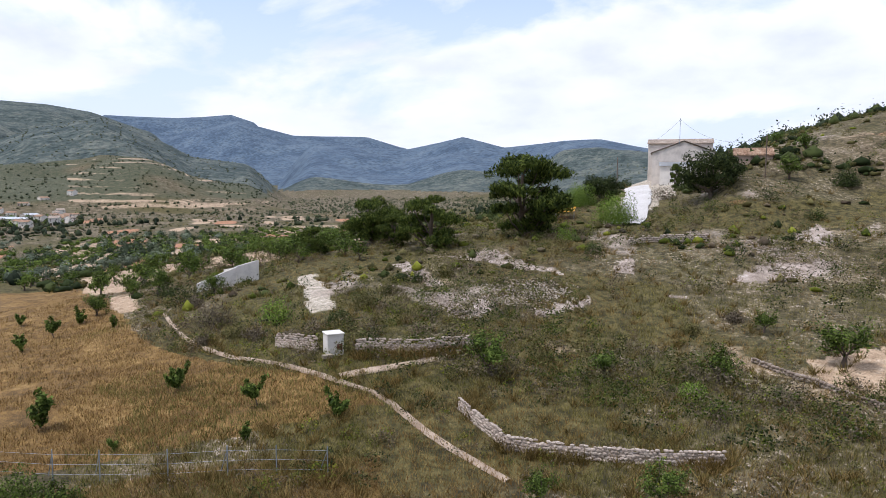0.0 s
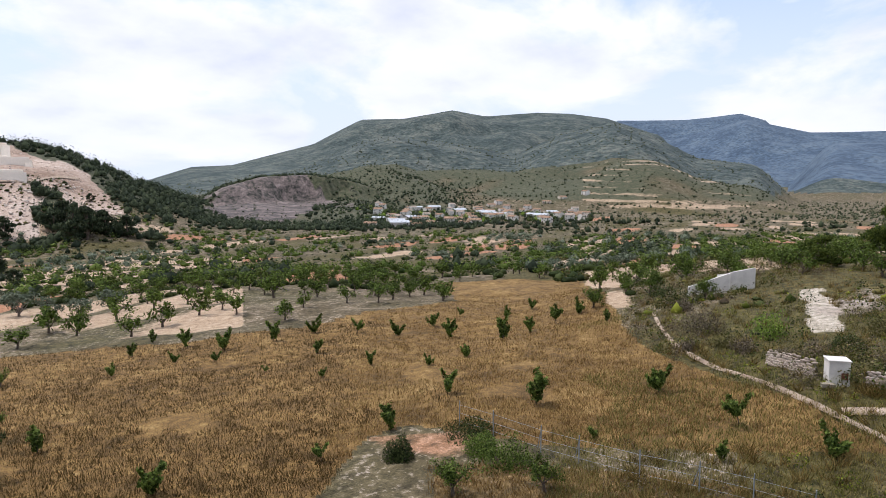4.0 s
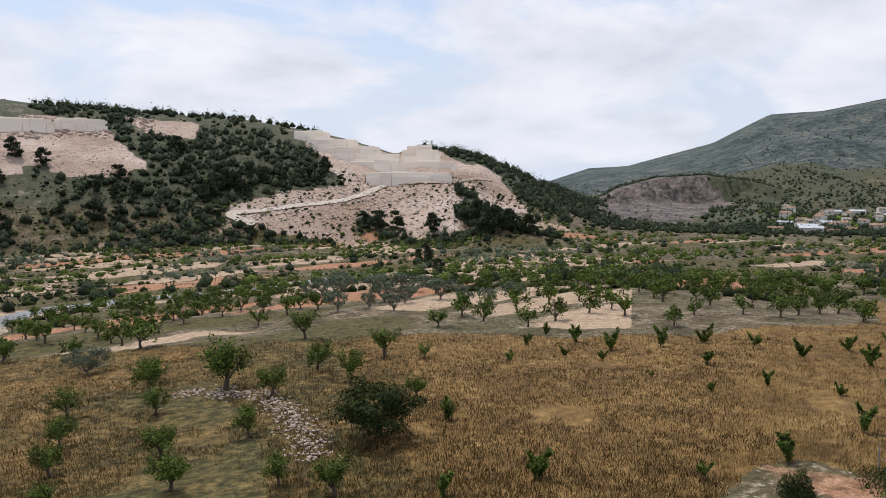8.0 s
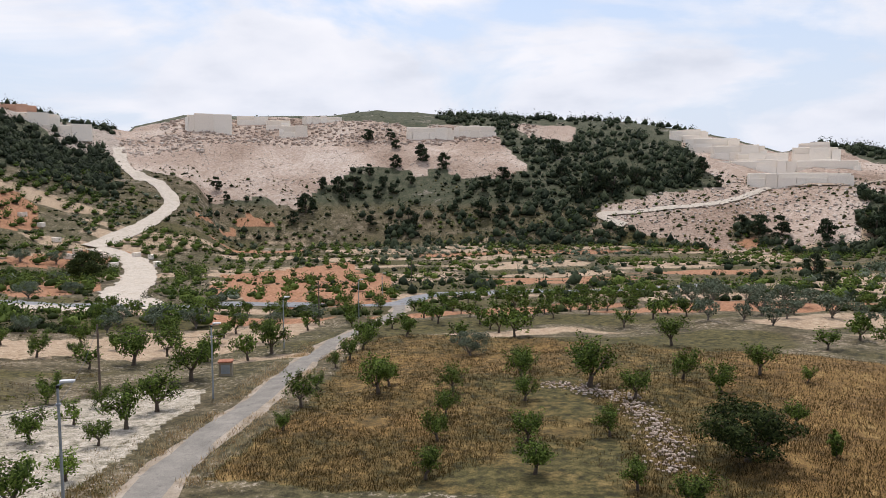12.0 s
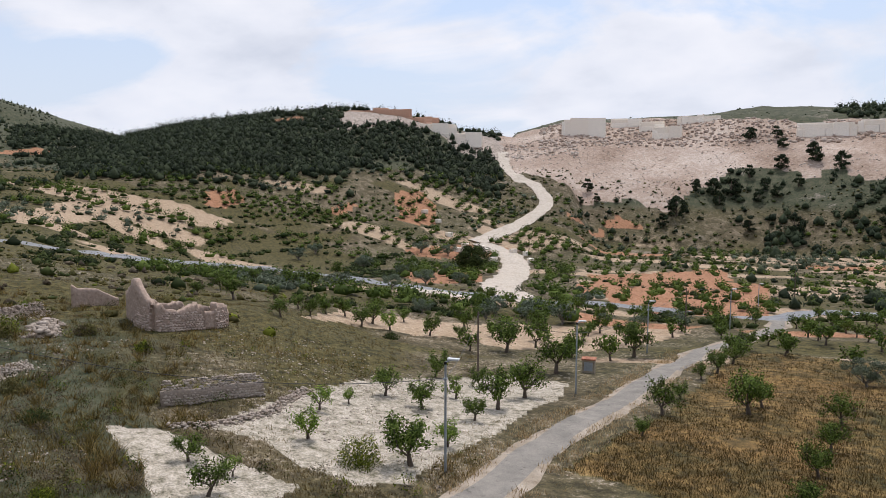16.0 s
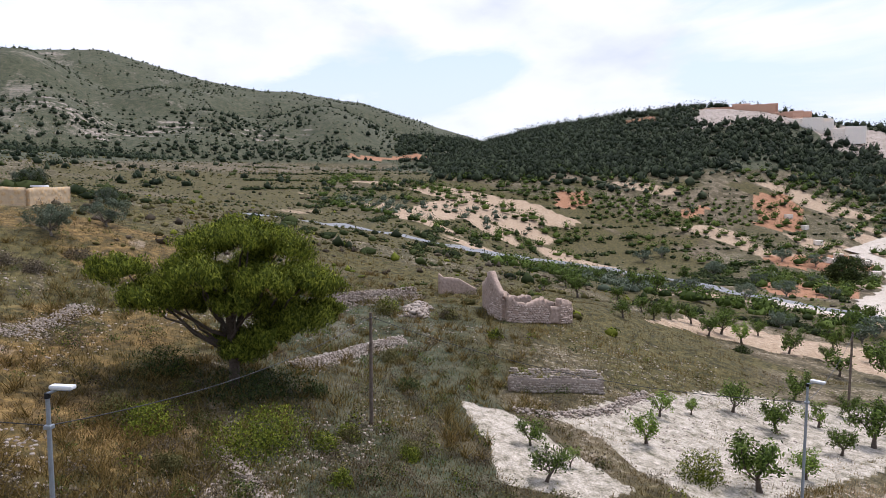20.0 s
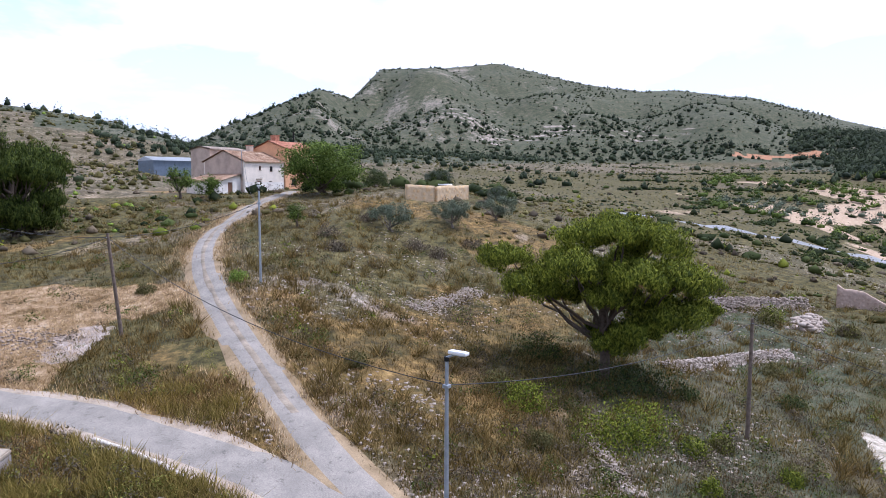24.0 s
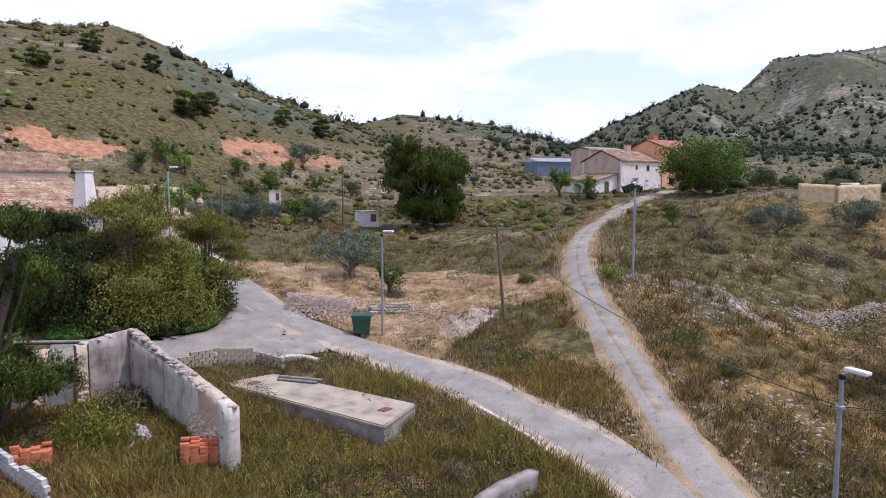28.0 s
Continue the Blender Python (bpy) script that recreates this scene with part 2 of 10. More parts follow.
GROUND = ground_material()
ASPHALT = road_material("worn_asphalt", (0.19, 0.174, 0.150), (0.305, 0.276, 0.235))
ROAD_GREY = road_material("road_asphalt", (0.20, 0.205, 0.21), (0.29, 0.295, 0.30))
GRAVEL_TRACK = road_material("pale_gravel", (0.45, 0.38, 0.30), (0.62, 0.55, 0.46))
YARD_WHITE = road_material("white_yard", (0.50, 0.48, 0.45), (0.60, 0.585, 0.56))
PATH_DIRT = road_material("path_dirt", (0.26, 0.19, 0.13), (0.50, 0.40, 0.30))
TRACK_CROWN = road_material("track_crown", (0.15, 0.12, 0.085), (0.34, 0.285, 0.215))
SHOULDER = road_material("dusty_shoulder", (0.24, 0.185, 0.125), (0.46, 0.39, 0.31))
STRAW = road_material("straw_verge", (0.17, 0.12, 0.062), (0.35, 0.26, 0.155))
CONCRETE_PALE = plain("pale_concrete", (0.33, 0.28, 0.21), 0.9, 0, 0.4, 1.2)
BARK = plain("bark", (0.11, 0.085, 0.065), 0.95, 0, 0.4, 9.0, 0.8)
BARK_PALE = plain("bark_pale", (0.20, 0.17, 0.14), 0.95, 0, 0.4, 9.0, 0.8)
LEAF_ALMOND = leafy("leaf_almond", (0.03, 0.051, 0.010), (0.079, 0.119, 0.020), (0.162, 0.217, 0.045), 0.3)
LEAF_BRIGHT = leafy("leaf_bright", (0.07, 0.12, 0.018), (0.13, 0.20, 0.03), (0.23, 0.31, 0.055))
LEAF_DARK = leafy("leaf_dark", (0.014, 0.022, 0.007), (0.034, 0.05, 0.014), (0.078, 0.098, 0.028))
LEAF_OLIVE = leafy("leaf_olive", (0.055, 0.072, 0.045), (0.105, 0.13, 0.085), (0.19, 0.22, 0.155))
LEAF_PINE = leafy("leaf_pine", (0.034, 0.05, 0.007), (0.105, 0.13, 0.014), (0.24, 0.26, 0.03), 0.3)
LEAF_TAMARISK = leafy("leaf_tamarisk", (0.065, 0.068, 0.014), (0.165, 0.168, 0.034), (0.30, 0.29, 0.065), 0.35)
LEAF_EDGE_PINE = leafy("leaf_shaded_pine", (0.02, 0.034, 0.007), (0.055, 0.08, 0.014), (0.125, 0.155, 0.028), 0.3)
LEAF_IVY = leafy("leaf_ivy", (0.035, 0.08, 0.012), (0.075, 0.16, 0.024), (0.14, 0.25, 0.045), 0.3)
# far pine needles, a little haze blue mixed into their colour
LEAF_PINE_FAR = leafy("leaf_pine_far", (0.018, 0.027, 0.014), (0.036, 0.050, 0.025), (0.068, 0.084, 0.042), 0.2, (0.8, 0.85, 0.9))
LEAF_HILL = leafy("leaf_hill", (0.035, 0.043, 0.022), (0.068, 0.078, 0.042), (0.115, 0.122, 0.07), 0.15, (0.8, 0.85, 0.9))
LEAF_SCRUB = leafy("leaf_scrub", (0.048, 0.048, 0.015), (0.104, 0.098, 0.033), (0.185, 0.168, 0.064), 0.3, (1.15, 1.0, 0.95))
LEAF_GREY = leafy("leaf_grey", (0.06, 0.048, 0.032), (0.115, 0.094, 0.064), (0.20, 0.168, 0.115), 0.3, (1.1, 1.0, 0.9))
GRASS_DRY = leafy("grass_dry", (0.10, 0.056, 0.018), (0.21, 0.124, 0.040), (0.36, 0.25, 0.10), 0.3, (1.15, 1.25, 1.3))
GRASS_BROWN = leafy("grass_brown", (0.038, 0.027, 0.009), (0.088, 0.058, 0.019), (0.17, 0.122, 0.045), 0.3, (1.1, 1.05, 1.0))
GRASS_GREEN = leafy("grass_green", (0.065, 0.049, 0.014), (0.14, 0.106, 0.031), (0.265, 0.2, 0.073), 0.3, (1.25, 1.08, 1.05))
GRASS_MEADOW = leafy("grass_meadow", (0.075, 0.072, 0.02), (0.16, 0.152, 0.043), (0.30, 0.265, 0.095), 0.35, (1.2, 1.08, 1.05))
GRASS_STRAW = leafy("grass_straw", (0.16, 0.10, 0.045), (0.36, 0.25, 0.125), (0.58, 0.45, 0.26), 0.3)
STONE = stony("field_stone", (0.17, 0.13, 0.10), (0.33, 0.265, 0.21), (0.50, 0.43, 0.36))
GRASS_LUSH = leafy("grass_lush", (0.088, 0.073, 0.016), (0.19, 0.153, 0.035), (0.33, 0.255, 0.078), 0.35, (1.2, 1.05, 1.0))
RUBBLE = stony("quarry_rubble", (0.27, 0.185, 0.135), (0.46, 0.36, 0.29), (0.72, 0.64, 0.56))
PINK_STONE = stony("pink_stone", (0.22, 0.15, 0.115), (0.42, 0.31, 0.25), (0.60, 0.49, 0.41))
OCHRE_STONE = stony("ochre_stone", (0.36, 0.25, 0.14), (0.54, 0.41, 0.26), (0.68, 0.57, 0.42))
STEEL = plain("galvanised_steel", (0.34, 0.38, 0.42), 0.5, 0.6, 0.12, 4.0, 0.05)
WHITE_CAP = plain("white_plastic", (0.75, 0.76, 0.76), 0.45, 0, 0.06, 4.0, 0.02)
POLE_WOOD = plain("weathered_pole", (0.15, 0.115, 0.09), 0.95, 0, 0.4, 6.0, 0.6)
CABLE = plain("black_cable", (0.02, 0.02, 0.022), 0.6, 0, 0.1)


# ---- relief ----
EYE_Z = 30.0          # height of the viewing point above the datum


def spot_rows():
    """Spot heights: bearing (degrees, anticlockwise), distance from the hover point, height against the hover point."""
    east_bank = [(-32, 25, -15.5), (-32, 45, -15), (-30, 70, -12), (-30, 100, -6.5), (-30, 150, 3), (-31, 210, 16), (-16, 25, -15.6), (-16, 42, -15.2), (-16, 62, -12.8),
                 (-16, 85, -9), (-16, 110, -5), (-16, 146, -1.2), (-16, 200, -1), (0, 25, -15.6), (0, 38, -15.2), (0, 54, -12.8), (0, 75, -11), (0, 100, -8.6), (0, 150, -10), (0, 250, -20),
                 (9, 54, -12.8), (15, 36, -15), (15, 56, -14), (15, 76, -12.8), (15, 100, -12.6), (15, 140, -15), (15, 250, -22), (0, 600, -28)]
    fields = [(30, 25, -15), (30, 40, -15), (30, 60, -15), (30, 100, -16.5), (30, 160, -20), (30, 300, -28), (50, 30, -15.3), (50, 45, -15.7), (50, 90, -17.2), (50, 150, -20.8),
              (50, 300, -29), (75, 30, -16), (75, 50, -16.8), (75, 85, -18.4), (75, 150, -22.5), (75, 300, -31), (100, 30, -16.3), (100, 45, -17.2), (100, 85, -20), (100, 150, -25.5), (100, 300, -34),
              (112, 92, -21.6), (106, 176, -28.0), (118, 64, -19), (128, 40, -16.8), (128, 70, -19.6), (128, 120, -23), (128, 200, -27.5), (128, 300, -33)]
    slopes = [(145, 25, -14.6), (147, 46, -15.2), (147, 56, -14.6), (147, 80, -14.3), (147, 150, -19.5), (147, 250, -26), (162, 24, -13.2), (162, 40, -14), (162, 60, -12.8), (162, 100, -11.5),
              (162, 160, -11), (162, 230, -10), (175, 25, -12.9), (175, 42, -11.8), (175, 62, -9.6), (186, 22, -12.65), (186, 42, -10.8), (186, 60, -8.6), (186, 80, -4.6), (186, 105, -1.5), (186, 150, -2), (175, 260, -2), (186, 260, 2),
              (201, 25, -12), (201, 50, -7.2), (201, 80, -4.3), (200, 134, -1.8), (200, 220, 0)]
    hamlet = [(211, 30, -11.3), (211, 45, -9.9), (211, 70, -6.9), (211, 100, -5), (211, 160, -1), (221, 25, -11.8), (221, 44.7, -10.3), (221, 60, -8.5), (221, 96, -6.5), (221, 150, -2), (235, 18, -12.4),
              (235, 30, -11.5), (235, 45, -9.5), (235, 65, -5.6), (235, 100, -3), (235, 150, 4), (250, 20, -12), (250, 40, -10), (250, 80, -5), (250, 150, 6), (290, 25, -13.5), (290, 70, -9), (290, 160, 6)]
    far = [(90, 5, -14.6), (270, 5, -13.6), (30, 700, -33), (60, 700, -34), (90, 700, -34), (120, 700, -34), (150, 350, -12), (150, 450, -2), (155, 560, 10), (162, 300, -6), (162, 400, 2), (162, 500, 10), (170, 500, 13), (180, 500, 16), (190, 500, 20), (210, 400, 12), (240, 400, 20), (290, 500, 30), (330, 500, 20)]
    far += [(b, 2500, -40) for b in range(0, 360, 40)]
    return east_bank + fields + slopes + hamlet + far


def warp(x, y):
    """Plan coordinates squeezed with distance, so that near spots count finely and far ones coarsely."""
    r = np.sqrt(x * x + y * y) + 1e-6
    k = np.log1p(r / 30.0) / r
    return x * k, y * k


def spline_kernel(d2):
    return np.where(d2 > 1e-12, 0.5 * d2 * np.log(np.maximum(d2, 1e-12)), 0.0)


SPOTS = np.array(spot_rows(), float)
SU, SV = warp(SPOTS[:, 1] * np.cos(np.radians(SPOTS[:, 0])), SPOTS[:, 1] * np.sin(np.radians(SPOTS[:, 0])))
COUNT = len(SPOTS)
SYSTEM = np.zeros((COUNT + 3, COUNT + 3))
SYSTEM[:COUNT, :COUNT] = spline_kernel((SU[:, None] - SU) ** 2 + (SV[:, None] - SV) ** 2) + 0.004 * np.eye(COUNT)
SYSTEM[:COUNT, COUNT], SYSTEM[:COUNT, COUNT + 1], SYSTEM[:COUNT, COUNT + 2] = 1, SU, SV
SYSTEM[COUNT:, :COUNT] = SYSTEM[:COUNT, COUNT:].T
WEIGHTS = np.linalg.solve(SYSTEM, np.concatenate([SPOTS[:, 2], np.zeros(3)]))


def base_height(x, y):
    u, v = warp(x, y)
    out = WEIGHTS[COUNT] + WEIGHTS[COUNT + 1] * u + WEIGHTS[COUNT + 2] * v
    for i in range(COUNT):
        out += WEIGHTS[i] * spline_kernel((u - SU[i]) ** 2 + (v - SV[i]) ** 2)
    return out


RIDGES = [   # name, where the foot lies, profile, crest rows: bearing, distance, height against the hover point
    ("east_knoll", 0.55, 1.1, [(-31.7, 210, 16.4), (-28.8, 200, 13.3), (-25.6, 185, 9.4), (-23.4, 175, 6.2)]),
    ("far_blue", 0.60, 1.2, [(3.3, 4300, 195.5), (6.1, 4300, 258.0), (11.8, 4300, 262.9), (16.1, 4300, 341.2), (21.0, 4300, 242.9)]),
    ("far_low", 0.50, 1.2, [(-20.3, 2000, 72.5), (-15.7, 2000, 89.1), (-12.3, 2200, 124.5), (-9.7, 2200, 120.3), (-4.8, 2600, 118.8), (-1.6, 2800, 169.7), (2.9, 3000, 129.5), (10.1, 3000, 143.0)]),
    ("far_pale", 0.70, 1.2, [(15.2, 4600, 365.7), (16.5, 4600, 398.6), (20.4, 4600, 370.7), (25.3, 4600, 372.6)]),
    ("north_massif", 0.42, 1.0, [(22.6, 2800, 176.5), (26.2, 2700, 227.2), (28.9, 2600, 236.8), (31.6, 2600, 242.1), (35.7, 2500, 221.2), (38.3, 2400, 232.7), (42.3, 2400, 203.4), (45.6, 2400, 199.7), (49.4, 2300, 112.2), (55.6, 2200, 42.3), (58.5, 2100, 34.5), (61.6, 2000, -2.3)]),
    ("north_spur", 0.50, 1.0, [(15.9, 1500, 33.8), (19.4, 1500, 45.5), (23.0, 1500, 94.6), (25.7, 1500, 116.9), (29.8, 1500, 94.4), (33.4, 1500, 52.6), (37.9, 1500, 76.1), (43.1, 1500, 92.4), (45.3, 1500, 82.2), (50.6, 1400, 18.3)]),
    ("crag", 0.60, 0.7, [(36.2, 1000, -44.0), (41.5, 1000, -22.7), (46.6, 950, 0.1), (49.8, 900, 6.5), (53.4, 900, 3.5), (56.4, 880, -8.1), (58.6, 850, -28.5)]),
    ("near_low", 0.60, 1.0, [(56.5, 600, -29.0), (59.6, 580, -13.3), (61.6, 560, -5.2), (65.3, 520, -4.8)]),
    ("quarry_hill", 0.62, 1.0, [(53.8, 660, -38.1), (57.7, 640, -21.1), (60.1, 620, -12.0), (62.5, 610, -1.6), (64.6, 600, 8.9), (67.6, 590, 21.7), (70.3, 580, 24.7), (72.1, 580, 26.2), (73.9, 580, 21.3), (77.2, 590, 31.9), (81.1, 600, 41.2), (84.7, 610, 48.9), (88.7, 620, 52.4), (95.0, 630, 55.7), (99.5, 640, 60.1), (104.8, 650, 64.0), (108.6, 640, 57.1), (113.0, 640, 56.5), (119.4, 640, 55.5), (122.6, 640, 45.6)]),
    ("pine_hill", 0.45, 1.5, [(119.3, 640, 55.1), (122.9, 610, 38.5), (126.6, 590, 42.2), (131.9, 570, 55.4), (136.5, 560, 56.2), (139.6, 560, 53.0), (142.3, 560, 51.0), (149.3, 560, 39.3), (152.7, 560, 30.2), (155.6, 560, 16.5), (158.5, 560, 10.5), (162, 560, 9)]),
    ("west_mountain", 0.50, 1.0, [(149.6, 950, 37.7), (152.8, 950, 54.9), (157.3, 950, 77.1), (163.0, 980, 109.8), (163.6, 960, 106.7), (167.6, 1000, 122.3), (169.7, 970, 119.4), (170.6, 1000, 123.0), (175.4, 1000, 137.7), (181.7, 1000, 165.7), (186.5, 980, 155.5), (190.9, 950, 149.4), (193.2, 850, 99.0), (195.9, 800, 102.9), (200.8, 760, 67.6), (205.7, 700, 33.4)]),
    ("south_mid_hill", 0.55, 1.0, [(204.5, 420, 13.2), (206.8, 420, 22.0), (209.4, 430, 28.6), (212.6, 440, 35.6), (218.9, 450, 42.2), (223.0, 450, 34.5), (225.6, 450, 24.1)]),
    ("south_hill", 0.40, 1.0, [(220.3, 360, 17.7), (223.9, 350, 27.0), (227.4, 340, 32.9), (231.2, 320, 39.5), (235.2, 300, 46.0), (240.1, 280, 51.5), (243.0, 275, 50.2), (247.1, 270, 47.9), (251.4, 260, 44.6)]),
]



def lattice(ix, iy, seed):
    n = (ix * 374761393 + iy * 668265263 + seed * 974634721) & 0xFFFFFFFF
    n = ((n ^ (n >> 13)) * 1274126177) & 0xFFFFFFFF
    return ((n ^ (n >> 16)) & 0xFFFF) / 65535.0


def rough(x, y, size, seed=0, octaves=4):
    """Smooth noise in -1..1, its largest lumps 'size' metres across."""
    out, amp, total = 0.0, 1.0, 0.0
    for o in range(octaves):
        u, v = x / size * 2 ** o + 17.3 * o, y / size * 2 ** o - 9.1 * o
        iu, iv = np.floor(u).astype(np.int64), np.floor(v).astype(np.int64)
        fu, fv = u - iu, v - iv
        fu, fv = fu * fu * (3 - 2 * fu), fv * fv * (3 - 2 * fv)
        a, b = lattice(iu, iv, seed + o), lattice(iu + 1, iv, seed + o)
        c, d = lattice(iu, iv + 1, seed + o), lattice(iu + 1, iv + 1, seed + o)
        out = out + amp * ((a * (1 - fu) + b * fu) * (1 - fv) + (c * (1 - fu) + d * fu) * fv)
        total += amp
        amp *= 0.5
    return out / total * 2 - 1


def height(x, y):
    """Height of the ground, in metres over the datum."""
    x, y = np.asarray(x, float), np.asarray(y, float)
    r, b = np.hypot(x, y), np.degrees(np.arctan2(y, x))
    base = base_height(x, y)
    z = base.copy()
    lift = np.zeros_like(z)
    for name, foot, shape, rows in RIDGES:
        rows = np.array(rows, float)
        bb = (b - rows[0, 0] + 120) % 360 + rows[0, 0] - 120
        rc, zc = np.interp(bb, rows[:, 0], rows[:, 1]), np.interp(bb, rows[:, 0], rows[:, 2])
        edge = np.clip(np.minimum(bb - rows[0, 0] + 4, rows[-1, 0] + 4 - bb) / 4, 0, 1)
        s = np.clip((r / rc - foot) / (1 - foot), 0, 1)
        if name == "crag":   # a cliff under the crest
            lip = 0.54 + 0.3 * rough(x, y, 60, 241, 4) + 0.02 * np.abs(bb - 53)
            cliff = np.clip((s - lip) / 0.13, 0, 1)
            s = 0.3 * s + 0.7 * cliff * cliff * (3 - 2 * cliff)
        s = s ** shape
        s = np.where(r > rc, np.clip(1 - (r / rc - 1) * 0.8, 0, 1), s * (1 + 0.45 * (1 - s)))
        top = (zc - base) * s * edge * edge * (3 - 2 * edge)
        gully = rough(x, y, rc * 0.09, 7) * 0.1 * s * np.clip((1 - s) * 5, 0.12, 1)
        if rc.max() > 800:   # spurs and ravines of the mountains
            gully = gully - (1 - np.abs(rough(x, y, rc * 0.2, 23, 3)) * 2.2) * 0.3 * s * np.clip((0.93 - s) * 3, 0, 1)
            gully = gully + np.cos(np.radians(bb * 33) + rough(x, y, rc * 0.35, 29, 2) * 2.6) * 0.16 * s * np.clip((0.8 - s) * 3, 0, 1)
        top = np.where(top > 0, top + (zc - base) * gully, 0)
        lift = np.maximum(lift, top)
    z = z + lift
    z = z + rough(x, y, 9, 3, 3) * np.clip(r / 120, 0.12, 0.8) * np.clip(1.2 - r / 900, 0, 1)
    return z + EYE_Z


# ---- ground cover and the sheet ----
def spot(bearing, distance):
    a = radians(bearing)
    return distance * math.cos(a), distance * math.sin(a)


def ground_z(x, y):
    return float(height(np.array([x]), np.array([y]))[0])


def smooth_line(points, step=1.5):
    """Plan points of a curve through the given (bearing, distance) corners."""
    p = np.array([spot(*q) for q in points])
    p = np.vstack([2 * p[0] - p[1], p, 2 * p[-1] - p[-2]])
    out = []
    for i in range(1, len(p) - 2):
        a, b, c, d = p[i - 1:i + 3]
        n = max(2, int(np.linalg.norm(c - b) / step))
        for s in np.arange(n) / n:
            out.append(0.5 * (2 * b + (c - a) * s + (2 * a - 5 * b + 4 * c - d) * s * s + (3 * b - a - 3 * c + d) * s ** 3))
    out.append(p[-2])
    return np.array(out)


ROADS = {   # width, corners as (bearing, distance)
    "lane": (2.9, [(103, 150), (103.1, 130), (104.2, 119), (105.7, 107), (108, 96.5), (110.15, 82.3), (113.1, 66), (117.05, 53.7), (121.2, 44.9), (125.6, 35.9), (136, 28), (155, 21), (172, 18.8), (186, 20.3), (192, 22.6), (197, 25), (201.5, 27.4), (206.8, 30), (210.2, 31.8), (214.2, 35.1), (219.4, 38.9), (224.3, 43.4), (228.4, 46.8), (231.2, 50.1), (233.4, 54.1), (234.6, 57.1), (235.4, 60.7), (237, 66), (239, 75), (241, 90)]),
    "fork": (2.15, [(188.5, 22), (193.4, 26), (196.9, 29.6), (200.4, 35.6), (202.95, 42.2), (204.8, 51.3), (205.25, 58.5), (204.6, 71), (202.2, 86.3), (200.6, 98), (199.2, 106), (198.1, 129)]),
    "spur": (3.6, [(226.7, 43.3), (230.7, 42.3), (234.6, 42.2), (238.3, 41.9), (246, 42)]),
    "junction": (4.2, [(235.4, 57.9), (232.6, 52.0), (231.2, 47.6), (233.3, 43.6), (237.9, 42.2)]),
    "road": (6.5, [(172, 150), (158.9, 176), (156.4, 178), (152.1, 200), (147.7, 235), (142.9, 234), (137.4, 212), (133.4, 189), (130.7, 177), (127.4, 164), (124.1, 163), (117, 158), (109, 150), (103, 150), (101.1, 160), (97.4, 166), (92.4, 168), (89.4, 167), (84, 172), (78, 185)]),
    "yard_track": (11.0, [(121.5, 156), (123.2, 170), (124, 190), (123.2, 225), (122.8, 280), (123.6, 306), (125.7, 318)]),
    "apron": (8.0, [(131.7, 172.5), (128, 156.5), (123.3, 158.5), (119.9, 148.5)]),
    "quarry_track": (8.0, [(126, 321), (124.2, 341), (121.6, 376), (120.4, 405), (121.3, 434), (122.8, 456), (123.7, 487), (123.9, 530)]),
    "quarry_ramp": (5.0, [(85, 396), (86.9, 409.8), (84.1, 411), (80.9, 416.4), (77.3, 426.8), (74.1, 460), (73.4, 475.7)]),
    "quarry_ledge": (3.5, [(73.6, 452), (69.9, 452.5), (66.3, 491)]),
    "forecourt": (4.6, [(-14.3, 103), (-15.0, 112), (-15.3, 128), (-15.2, 146)]),
    "footpath": (0.45, [(-5.1, 34), (-2.2, 35.9), (1.7, 38.9), (4.9, 43), (8.2, 46.1), (11.9, 49.6), (15, 53.5), (18.4, 57.9), (20.4, 63), (21.6, 68.5), (22.3, 76.5)]),
    "footpath_wide": (0.8, [(9.1, 47.7), (6.3, 48.2), (2.5, 49.6), (-1.8, 52.3)]),
}

